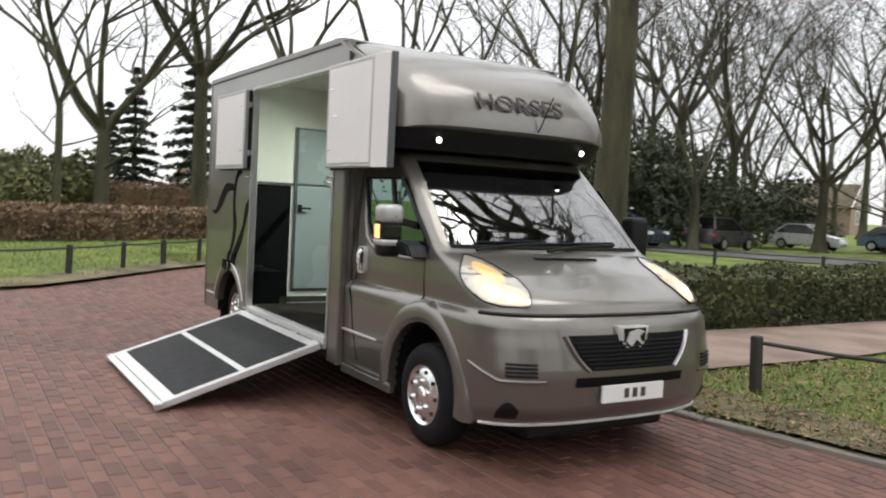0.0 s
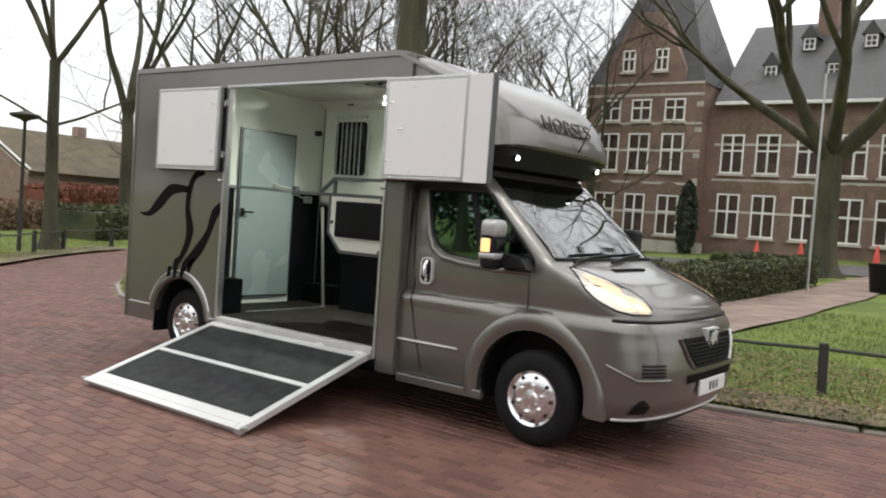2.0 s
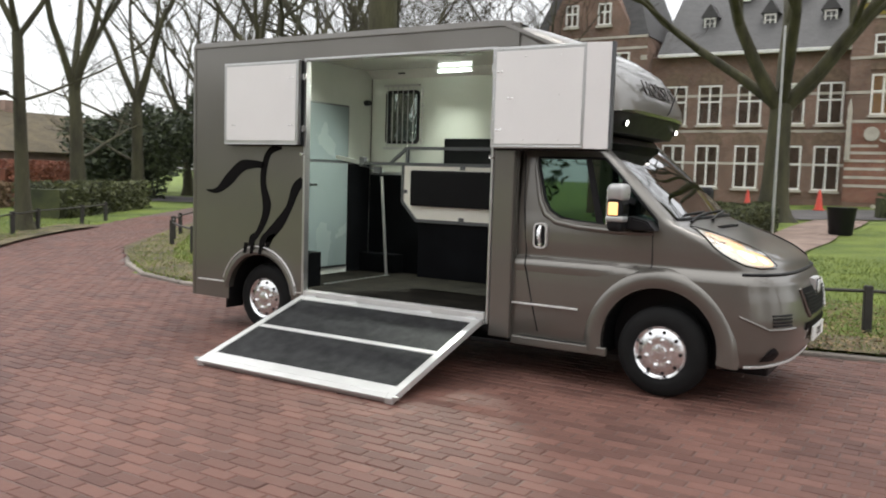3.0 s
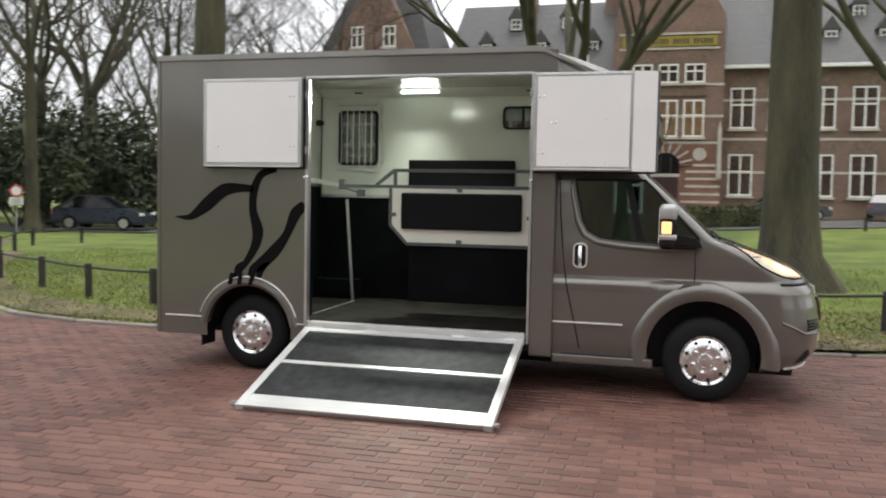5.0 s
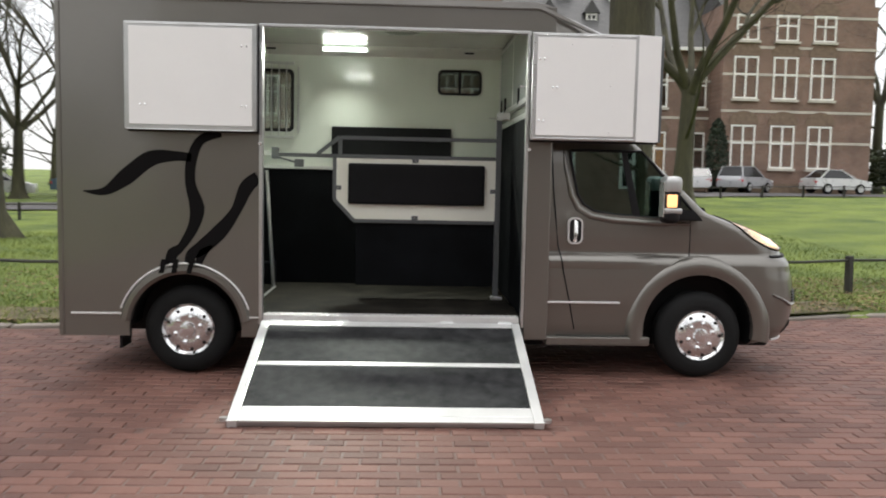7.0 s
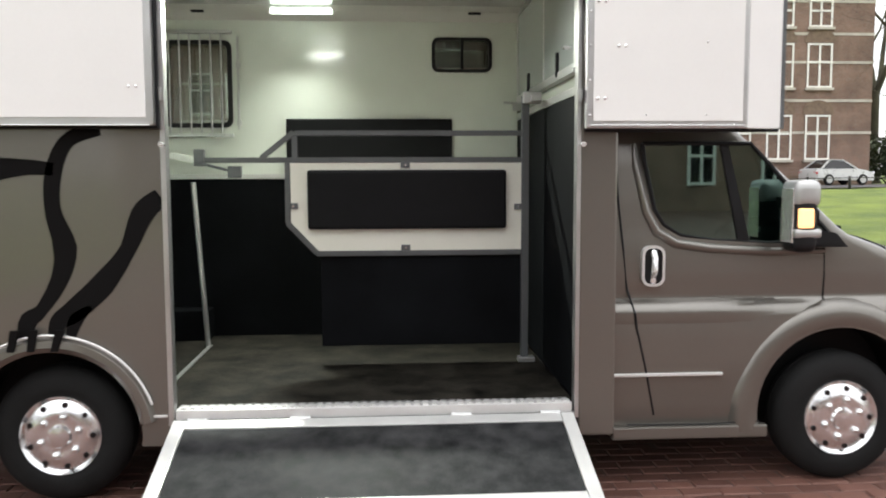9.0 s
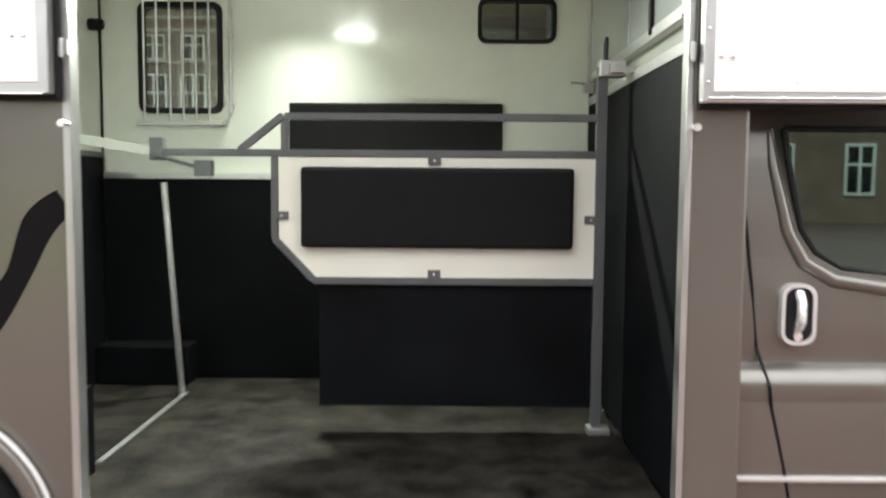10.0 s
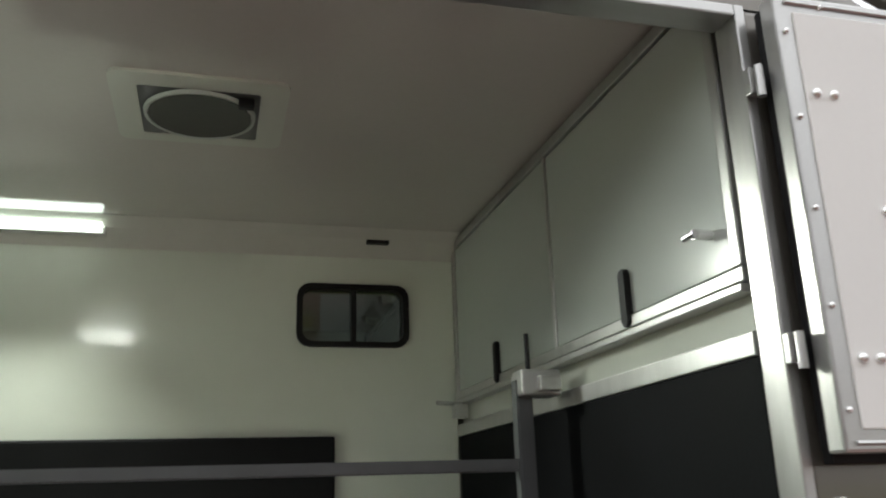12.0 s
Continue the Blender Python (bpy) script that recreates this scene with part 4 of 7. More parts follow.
# second lamp, over the doorway and facing in
led = part("led_lamp", boxm(0.94, Y0 + 0.067, 2.76, 1.24, Y0 + 0.10, 2.805, 0.008), ALUW, van, "bright white led strip lamp")
for k in range(2):
    part("led_tube", boxm(0.955, Y0 + 0.101, 2.764 + 0.02 * k, 1.225, Y0 + 0.116, 2.777 + 0.02 * k, 0.003), LEDD, led, "glowing led strip")
door_light = bpy.data.lights.new("door_led_light", "AREA")
door_light.shape, door_light.size, door_light.size_y, door_light.energy, door_light.color = "RECTANGLE", 0.28, 0.05, 0.9, (0.94, 1.0, 0.90)
door_light_ob = child(new("door_led_light", door_light), van)
door_light_ob.matrix_basis = look((1.09, Y0 + 0.125, 2.755), (1.09, 1.0, 2.0))
door_light.spread = radians(130)
# roof vent
vent = part("roof_vent", ring(bmesh.new(), rbox(1.395, 0.69, 1.83, 1.09, 0.03), rbox(1.46, 0.755, 1.76, 1.045, 0.01), 2.811, 2.824, axis="z"), WALLW, van, "square roof vent with round fan")
part("vent_well", boxm(1.46, 0.755, 2.8145, 1.76, 1.045, 2.8195), STEEL, vent)
bm = bmesh.new()
lathe(bm, [(0, 0.144), (-0.009, 0.141), (-0.009, 0.134), (-0.002, 0.132)], (1.61, 0.90, 2.812), axis="z", seg=40)
part("fan_rim", bm, CUPB, vent, smooth=True)
bm = bmesh.new()
cyl(bm, (1.61, 0.90, 2.804), (1.61, 0.90, 2.809), 0.131, 36)
part("fan_mesh", bm, GLOSSB, vent)
part("vent_knob", boxm(1.705, 0.775, 2.785, 1.745, 0.80, 2.81, 0.006), BLACK, vent)

# front bulkhead, lockers
XL = X1 + 0.032
part("front_bulkhead", boxm(XL + 0.012, Y0 + 0.075, OZ0, XL + 0.04, 1.94, 2.82), WALLW, van)
part("bulkhead_lining", boxm(XL - 0.01, Y0 + 0.075, OZ0, XL + 0.011, 1.92, 2.04, 0.003), RUBBER, van, "black rubber front lining")
part("bulkhead_trim", boxm(XL - 0.016, Y0 + 0.075, 2.04, XL + 0.011, 1.935, 2.085, 0.004), ALU, van)
lock = part("locker_frame", boxm(XL - 0.02, 0.045, 2.175, XL + 0.011, 1.93, 2.205, 0.004), ALU, van, "overhead lockers with aluminium frame")
part("frame_top", boxm(XL - 0.02, 0.045, 2.775, XL + 0.011, 1.93, 2.808, 0.004), ALU, lock)
for y in (0.045, 1.895):
    part("frame_side", boxm(XL - 0.02, y, 2.205, XL + 0.011, y + 0.03, 2.775, 0.004), ALU, lock)
part("lower_rail", boxm(XL - 0.028, 0.045, 2.155, XL + 0.011, 1.93, 2.172, 0.003), ALU, lock)
for y0, y1, hy in ((0.078, 0.915, 0.49), (0.935, 1.892, 1.42)):
    leaf = part("locker_door", boxm(XL - 0.012, y0, 2.208, XL + 0.008, y1, 2.772, 0.003), CUPB, lock)
    part("locker_catch", prism(bmesh.new(), rbox(hy - 0.018, 2.178, hy + 0.018, 2.315, 0.016), XL - 0.028, XL - 0.011, axis="x", bev=0.003), BLACK, leaf)
part("locker_mullion", boxm(XL - 0.016, 0.916, 2.206, XL + 0.009, 0.934, 2.774, 0.002), ALU, lock)
bm = bmesh.new()
cyl(bm, (XL - 0.05, 0.14, 2.29), (XL - 0.01, 0.14, 2.29), 0.011, 10)
cyl(bm, (XL - 0.05, 0.13, 2.29), (XL - 0.05, 0.17, 2.29), 0.008, 10)
part("lock_cylinder", bm, CHROME, lock)
bm = bmesh.new()
box(bm, XL - 0.06, 1.80, 2.10, XL - 0.01, 1.84, 2.15)
pipe(bm, [(XL - 0.03, 1.82, 2.15), (XL - 0.13, 1.80, 2.155)], 0.008)
part("spring_catch", bm, ALU, van)

# swing partition
PY = 0.93
pt = part("partition", beam(bmesh.new(), (2.48, PY, 0.52), (2.48, PY, 2.12), 0.045), STEEL, van, "grey steel swing partition with white board and black pad")


def bar(a, b, w=0.032):
    part("bar", beam(bmesh.new(), (a[0], PY, a[1]), (b[0], PY, b[1]), w), STEEL, pt)


bar((1.09, 1.895), (2.46, 1.895))
bar((1.09, 1.88), (1.09, 1.74))
bar((0.89, 1.745), (1.085, 1.90))
bar((0.53, 1.735), (2.46, 1.735))
bar((1.045, 1.72), (1.045, 1.355))
bar((1.04, 1.36), (1.215, 1.175))
bar((1.21, 1.172), (2.46, 1.172))
part("board", prism(bmesh.new(), [(1.062, 1.718), (2.457, 1.718), (2.457, 1.188), (1.225, 1.188), (1.062, 1.36)], PY - 0.008, PY + 0.008), CREAM, pt, "cream board")
part("pad", boxm(1.165, PY - 0.055, 1.32, 2.36, PY - 0.008, 1.675, 0.018), PADM, pt, "black vinyl pad")
for x, z in ((1.75, 1.705), (1.75, 1.205), (1.078, 1.46), (2.44, 1.45)):
    cl = part("clip", boxm(x - 0.028, PY - 0.022, z - 0.018, x + 0.028, PY - 0.009, z + 0.018, 0.003), STEEL, pt)
    bm = bmesh.new()
    cyl(bm, (x, PY - 0.03, z), (x, PY - 0.02, z), 0.006, 8)
    part("clip_screw", bm, CHROME, cl)
part("skirt", boxm(1.235, PY + 0.014, 0.60, 2.47, PY + 0.03, 1.16, 0.004), RUBBER, pt, "black rubber skirt")
part("post_foot", boxm(2.44, PY - 0.05, OZ0, 2.54, PY + 0.03, 0.52, 0.005), ALU, pt)
bm = bmesh.new()
box(bm, 2.46, PY - 0.06, 2.07, 2.57, PY + 0.02, 2.14, 0.006)
box(bm, 2.50, PY - 0.09, 2.08, 2.56, PY - 0.06, 2.12, 0.004)
part("top_latch", bm, ALU, pt)
bm = bmesh.new()
cyl(bm, (2.49, PY - 0.03, 2.1), (2.49, PY - 0.03, 2.24), 0.007, 8)
part("latch_pin", bm, BLACK, pt)
bm = bmesh.new()
beam(bm, (0.54, PY, 1.735), (0.16, PY + 0.02, 1.795), 0.04)
part("telescopic_bar", bm, ALU, pt, "aluminium telescopic bar")
bm = bmesh.new()
box(bm, 0.50, PY - 0.03, 1.70, 0.56, PY + 0.03, 1.80, 0.006)
pipe(bm, [(0.53, PY - 0.03, 1.72), (0.72, PY - 0.04, 1.67)], 0.008)
box(bm, 0.70, PY - 0.05, 1.63, 0.78, PY, 1.70, 0.006)
part("bar_joint", bm, STEEL, pt)
bm = bmesh.new()
cyl(bm, (0.42, 1.55, OZ0), (0.36, 1.50, 1.60), 0.017, 12)
part("corner_post", bm, ALU, van, smooth=True)
part("floor_strip", boxm(0.42, 0.45, OZ0, 0.445, 1.57, OZ0 + 0.008, 0.003), ALU, van)

# ramp
A, B = Vector((0, -0.075, 0.445)), Vector((0, -1.36, 0.04))
d = (B - A).normalized()
nrm = Vector((0, d.z, -d.y)).normalized()
if nrm.z < 0:
    nrm = -nrm
L = (B - A).length
ramp = part("loading_ramp", bmesh.new(), ALU, van, "lowered aluminium loading ramp with black rubber mats")


def slab(name, x0, s0, x1, s1, h0, h1, material, parent, bev=0.005, label=""):
    """A slab on the ramp: s along the slope, h above it."""
    bm = boxm(x0, s0, h0, x1, s1, h1, bev)
    m = Matrix((Vector((1, 0, 0)), d, nrm)).transposed().to_4x4()
    if m.determinant() < 0:
        m = Matrix((Vector((1, 0, 0)), d, nrm)).transposed().to_4x4()
    bm.transform(Matrix.Translation(A) @ m)
    bmesh.ops.recalc_face_normals(bm, faces=bm.faces)
    return part(name, bm, material, parent, label)


RX0, RX1 = 0.585, 2.565
slab("deck", RX0 + 0.01, 0.01, RX1 - 0.01, L - 0.01, -0.042, -0.012, ALU, ramp)
slab("side_rail", RX0, 0, RX0 + 0.065, L, -0.045, 0.006, ALUW, ramp)
slab("side_rail", RX1 - 0.065, 0, RX1, L, -0.045, 0.006, ALUW, ramp)
slab("top_rail", RX0 + 0.066, 0, RX1 - 0.066, 0.07, -0.04, 0.004, ALUW, ramp)
slab("middle_rail", RX0 + 0.066, 0.61, RX1 - 0.066, 0.66, -0.011, 0.004, ALUW, ramp)
slab("foot_rail", RX0 + 0.066, L - 0.17, RX1 - 0.066, L - 0.07, -0.011, 0.004, ALUW, ramp)
slab("foot_rail", RX0 + 0.066, L - 0.062, RX1 - 0.066, L, -0.011, 0.008, ALUW, ramp)
slab("rubber_mat", RX0 + 0.067, 0.072, RX1 - 0.067, 0.608, -0.011, -0.001, RAMPM, ramp, 0.002, "black ribbed rubber mat")
slab("rubber_mat", RX0 + 0.067, 0.662, RX1 - 0.067, L - 0.172, -0.011, -0.001, RAMPM, ramp, 0.002, "black ribbed rubber mat")
for x in (RX0 - 0.02, RX1 + 0.02):
    bm = bmesh.new()
    p = A + d * (L - 0.03)
    bmesh.ops.create_cone(bm, cap_ends=True, segments=14, radius1=0.028, radius2=0.028, depth=0.02, matrix=Matrix.Translation((x, p.y, p.z)))
    part("ramp_eye", bm, ALU, ramp)
for x in (0.70, 1.2, 2.0, 2.45):
    bm = bmesh.new()
    cyl(bm, (x - 0.05, -0.06, 0.44), (x + 0.05, -0.06, 0.44), 0.016, 10)
    part("ramp_hinge", bm, ALU, ramp)

# upper flaps, folded back against the sides
fl = part("upper_flap", boxm(-0.42, -0.115, 1.88, 0.55, -0.075, 2.665, 0.006), ALU, van, "white upper door flap folded open")
part("panel", boxm(-0.385, -0.119, 1.915, 0.515, -0.113, 2.63, 0.003), WHITE, fl)
part("rubber_edge", boxm(-0.41, -0.075, 1.865, 0.56, -0.05, 2.66, 0.004), BLACK, fl)
ff = part("upper_flap", boxm(2.605, -0.115, 1.865, 3.41, -0.075, 2.665, 0.006), ALU, van, "white upper door flap with folded edge, open")
part("panel", boxm(2.64, -0.119, 1.90, 3.385, -0.113, 2.63, 0.003), WHITE, ff)
part("wing", prism(bmesh.new(), [(3.41, -0.115), (3.60, -0.075), (3.60, -0.035), (3.41, -0.075)], 1.865, 2.665, axis="z", bev=0.004), WHITE, ff)
part("wing_edge", boxm(3.592, -0.08, 1.865, 3.612, -0.03, 2.668, 0.004), STEEL, ff)
part("rubber_edge", boxm(2.612, -0.075, 1.85, 3.59, -0.05, 2.66, 0.004), BLACK, ff)
for x, z in ((2.66, 2.47), (2.66, 2.01), (2.76, 2.26), (3.2, 2.28), (2.9, 2.58), (2.9, 1.93), (3.2, 2.58), (3.2, 1.93)):
    big = x < 2.8
    for dx in ((0.0, 0.035) if big else (0.0,)):
        bm = bmesh.new()
        bmesh.ops.create_uvsphere(bm, u_segments=10, v_segments=6, radius=0.010 if big else 0.005, matrix=Matrix.Translation((x + dx, -0.119, z)))
        part("rivet", bm, CHROME, ff, smooth=True)
for x, z in [(2.622, 1.93 + 0.165 * k) for k in range(5)] + [(2.70 + 0.16 * k, zz) for k in range(5) for zz in (1.882, 2.647)]:
    bm = bmesh.new()
    bmesh.ops.create_uvsphere(bm, u_segments=8, v_segments=5, radius=0.006, matrix=Matrix.Translation((x, -0.116, z)))
    part("frame_rivet", bm, CHROME, ff, smooth=True)
for x, z in ((0.44, 2.06), (0.44, 2.5), (-0.3, 2.06)):
    for dx in (0, 0.035):
        bm = bmesh.new()
        bmesh.ops.create_uvsphere(bm, u_segments=10, v_segments=6, radius=0.008, matrix=Matrix.Translation((x + dx, -0.119, z)))
        part("rivet", bm, CHROME, fl, smooth=True)
for x, f in ((0.572, fl), (2.585, ff)):
    for z in (2.0, 2.48):
        bm = bmesh.new()
        cyl(bm, (x, -0.075, z), (x, -0.075, z + 0.06), 0.008, 10)
        box(bm, x - 0.014, -0.066, z + 0.01, x + 0.014, -0.05, z + 0.06, 0.002)
        part("hinge", bm, ALU, f)
for x in (0.573, 2.60):
    bm = bmesh.new()
    cyl(bm, (x, -0.085, 1.79), (x, -0.03, 1.79), 0.009, 12)
    cyl(bm, (x, -0.098, 1.79), (x, -0.085, 1.79), 0.013, 12)
    part("flap_stay", bm, CHROME, van, smooth=True)
for x0, x1, f in ((2.605, 3.41, ff), (-0.42, 0.55, fl)):
    for z in (1.88, 2.648):
        part("bead", pipe(bmesh.new(), [(x0 + 0.02, -0.117, z), (x1 - 0.02, -0.117, z)], 0.004, 5), ALU, f)
# luton cap over the cab
bm = bmesh.new()
LP = [(2.60, 2.895), (2.72, 2.885), (2.95, 2.83), (3.20, 2.74), (3.42, 2.60), (3.56, 2.44), (3.635, 2.30), (3.65, 2.20), (3.62, 2.165)]
NYL = 28
rows = []
for i in range(NYL + 1):
    v = -1 + 2 * i / NYL
    v = math.copysign(1 - (1 - abs(v)) ** 1.6, v)
    k = max(0.0, 1 - abs(v) ** 4.5) ** (1 / 4.5)
    row = []
    for j, (x, z) in enumerate(LP):
        f = 0.62 + 0.38 * k
        top = (z - 2.165) / 0.73
        drop = 0.16 * (1 - k) * max(0, min(1, (x - 2.6) / 0.5))
        row.append(bm.verts.new((2.60 + (x - 2.60) * (f if x > 2.6 else 1), MID - 0.03 + 1.0 * v, max(2.165, z - drop * (1 if j < 8 else 0)))))
    rows.append(row)
for a, b in zip(rows, rows[1:]):
    for j in range(len(LP) - 1):
        bm.faces.new((a[j], a[j + 1], b[j + 1], b[j]))
for row in (rows[0], rows[-1]):
    lo = bm.verts.new((2.60, row[0].co.y, 2.165))
    bm.faces.new([*row, lo])
bmesh.ops.remove_doubles(bm, verts=bm.verts, dist=0.0005)
bmesh.ops.recalc_face_normals(bm, faces=bm.faces)
luton = part("luton_cap", bm, PAINT, van, "rounded grey over-cab cap with lettering", True)
bm = bmesh.new()
vs0, vs1 = [], []
for i in range(NYL + 1):
    v = -1 + 2 * i / NYL
    v = math.copysign(1 - (1 - abs(v)) ** 1.6, v)
    k = max(0.0, 1 - abs(v) ** 4.5) ** (1 / 4.5)
    y = MID - 0.03 + 0.985 * v
    vs0.append(bm.verts.new((2.60 + 1.035 * (0.62 + 0.38 * k), y, 2.166)))
    vs1.append(bm.verts.new((2.60 + 0.93 * (0.62 + 0.38 * k), y, 2.02)))
back0, back1 = bm.verts.new((2.66, MID - 1.0, 2.166)), bm.verts.new((2.66, MID + 0.95, 2.166))
b0, b1 = bm.verts.new((2.66, MID - 1.0, 1.97)), bm.verts.new((2.66, MID + 0.95, 1.97))
for i in range(NYL):
    bm.faces.new((vs0[i], vs0[i + 1], vs1[i + 1], vs1[i]))
bm.faces.new([b0, *vs1, b1])
bm.faces.new([back0, vs0[0], vs1[0], b0])
bm.faces.new([back1, b1, vs1[-1], vs0[-1]])
bmesh.ops.recalc_face_normals(bm, faces=bm.faces)
part("cap_underside", bm, BLACK, luton, "black underside of the cap", True)
for y in (0.34, 1.68):
    bm = bmesh.new()
    cyl(bm, (3.50, y, 2.10), (3.585, y, 2.09), 0.028, 16)
    sp = part("spot_lamp", bm, BLACK, luton, "small lit spot lamp")
    bm = bmesh.new()
    cyl(bm, (3.586, y, 2.09), (3.592, y, 2.089), 0.020, 16)
    part("spot_lens", bm, SPOT, sp, "glowing lens")
bm = bmesh.new()
pipe(bm, [(3.60, 1.18, 2.16), (3.665, 1.19, 2.24), (3.72, 1.26, 2.48)], [0.009, 0.006, 0.004], 6)
part("aerial", bm, BLACK, luton)
turn = Matrix((Vector((0, 1, 0)), Vector((-0.42, 0, 0.907)), Vector((0.907, 0, 0.42)))).transposed().to_4x4()
part("lettering", lettering("lettering", "HORSES", 0.185, Matrix.Translation((3.605, MID + 0.02, 2.40)) @ turn @ Matrix.Diagonal((1.24, 1, 1, 1)), GREYT, van, 0.006), None, luton, "dark lettering")


# black tail-and-leg swooshes on the rear flank
def swoosh(spine, widths, n=28):
    bm = bmesh.new()
    pts = []
    for k in range(n + 1):
        u = k / n * (len(spine) - 1)
        i = min(int(u), len(spine) - 2)
        t = u - i
        p = [Vector(spine[max(0, min(len(spine) - 1, i + o))]) for o in (-1, 0, 1, 2)]
        c = 0.5 * ((2 * p[1]) + (p[2] - p[0]) * t + (2 * p[0] - 5 * p[1] + 4 * p[2] - p[3]) * t * t + (3 * p[1] - p[0] - 3 * p[2] + p[3]) * t ** 3)
        w = widths[i] + (widths[i + 1] - widths[i]) * t
        pts.append((c, w))
    l, r = [], []
    for k, (c, w) in enumerate(pts):
        dd = (pts[min(k + 1, n)][0] - pts[max(k - 1, 0)][0]).normalized()
        s = Vector((-dd.y, dd.x)) * w / 2
        l.append(bm.verts.new((c.x + s.x, -0.033, c.y + s.y)))
        r.append(bm.verts.new((c.x - s.x, -0.033, c.y - s.y)))
    for k in range(n):
        bm.faces.new((l[k], l[k + 1], r[k + 1], r[k]))
    bmesh.ops.recalc_face_normals(bm, faces=bm.faces)
    if bm.faces[0].normal.y > 0:
        bmesh.ops.reverse_faces(bm, faces=bm.faces[:])
    bmesh.ops.solidify(bm, geom=bm.faces[:], thickness=0.0015)
    part("swoosh", bm, DECAL, van, "black painted tail swoosh")


swoosh([(-0.76, 1.41), (-0.60, 1.41), (-0.44, 1.52), (-0.26, 1.66), (-0.08, 1.685), (0.05, 1.675)], [0.005, 0.06, 0.125, 0.12, 0.075, 0.06])
swoosh([(0.27, 1.87), (0.12, 1.81), (0.05, 1.66), (0.04, 1.48), (0.09, 1.30), (0.06, 1.15), (-0.03, 1.0), (-0.10, 0.94), (-0.13, 0.80)], [0.07, 0.07, 0.08, 0.075, 0.115, 0.085, 0.06, 0.09, 0.05])
swoosh([(0.55, 1.54), (0.46, 1.46), (0.38, 1.28), (0.26, 1.12), (0.12, 0.99), (0.04, 0.93), (0.02, 0.80)], [0.09, 0.11, 0.075, 0.115, 0.11, 0.08, 0.05])
swoosh([(0.20, 1.01), (0.13, 0.95), (0.10, 0.87), (0.08, 0.80)], [0.02, 0.07, 0.05, 0.04])


for x0, x1 in ((-0.15, -0.175), (-0.065, -0.08), (0.06, 0.03)):
    bm = bmesh.new()
    prism(bm, [(x0 - 0.02, 0.905), (x0 + 0.022, 0.905), (x1 + 0.018, 0.80), (x1 - 0.016, 0.80)], -0.072, -0.058)
    part("hoof_stripe", bm, DECAL, van, "black painted hoof stripe")

# ---- ground, road, lawn ----
def gz(x, y):
    """Height of the ground: level road, lawn rising gently towards the large building."""
    h = 0.04 * x + 0.04 * y - 0.75
    h = 1.1 - 0.5 * ((1.1 - h) + np.sqrt((1.1 - h) ** 2 + 0.08))
    return 0.5 * (h + np.sqrt(h * h + 0.05)) - 0.012


KERBLINE = [(60, 12), (20, 5.6), (7.0, 3.26), (5.7, 2.85), (4.3, 2.52), (0, 2.2), (-2.2, 1.9), (-3.4, 1.95), (-4.5, 2.2), (-5.9, 3.0), (-7.4, 4.2), (-9.8, 6.7), (-13.4, 11.1), (-17, 16.0)]
WESTLINE = [(-25, 23), (-17, 12.0), (-13.4, 7.3), (-10.5, 3.4), (-8.7, 1.43), (-5.2, -1.74), (-4.2, -4.0), (-3.8, -9), (-3.8, -40)]
ROADPOLY = KERBLINE + WESTLINE + [(60, -40)]


def inside(px, py, poly):
    r = np.zeros(np.shape(px), bool)
    for (x0, y0), (x1, y1) in zip(poly, poly[1:] + poly[:1]):
        c = ((y0 > py) != (y1 > py)) & (px < (x1 - x0) * (py - y0) / ((y1 - y0) if y1 != y0 else 1e-9) + x0)
        r ^= c
    return r


def raw(name, verts, faces, material, smooth=False):
    me = bpy.data.meshes.new(name)
    me.from_pydata([tuple(v) for v in verts], [], [tuple(f) for f in faces])
    me.materials.append(material)
    if smooth:
        me.polygons.foreach_set("use_smooth", [True] * len(me.polygons))
    me.update()
    return me


def axis_steps(a, b, fine, lo, hi):
    out = list(np.arange(a, b, fine))
    step, v = fine, a
    left = []
    while v > lo:
        step *= 1.25
        v -= step
        left.append(v)
    step, v = fine, out[-1]
    right = []
    while v < hi:
        step *= 1.25
        v += step
        right.append(v)
    return np.array(left[::-1] + out + right)


gx, gy = axis_steps(-18, 13, 0.3, -900, 900), axis_steps(-9, 17, 0.3, -900, 900)
XX, YY = np.meshgrid(gx, gy)
onroad = inside(XX, YY, ROADPOLY)
rough = np.sin(XX * 1.7) * np.cos(YY * 1.3) * 0.012 + np.sin(XX * 4.1 + YY * 3.3) * 0.008
ZZ = np.where(onroad, -0.09, gz(XX, YY) + 0.028 + rough)
nx, ny = len(gx), len(gy)
ids = np.arange(nx * ny).reshape(ny, nx)
faces = np.stack([ids[:-1, :-1], ids[:-1, 1:], ids[1:, 1:], ids[1:, :-1]], -1).reshape(-1, 4)
ground = new("ground", raw("ground", np.stack([XX, YY, ZZ], -1).reshape(-1, 3), faces.tolist(), GRASS, True))
tagged(ground, "green winter lawn with fallen leaves", "lawn", kind="structure")

# joint bed of the brick road
bm = bmesh.new()
vs = [bm.verts.new((x, y, -0.005)) for x, y in ROADPOLY]
bmesh.ops.triangulate(bm, faces=[bm.faces.new(vs)])
bmesh.ops.recalc_face_normals(bm, faces=bm.faces)
if sum(f.normal.z for f in bm.faces) < 0:
    bmesh.ops.reverse_faces(bm, faces=bm.faces[:])
road = solid("road", bm, JOINT, "reddish clinker brick road, damp and worn", "road", kind="structure")


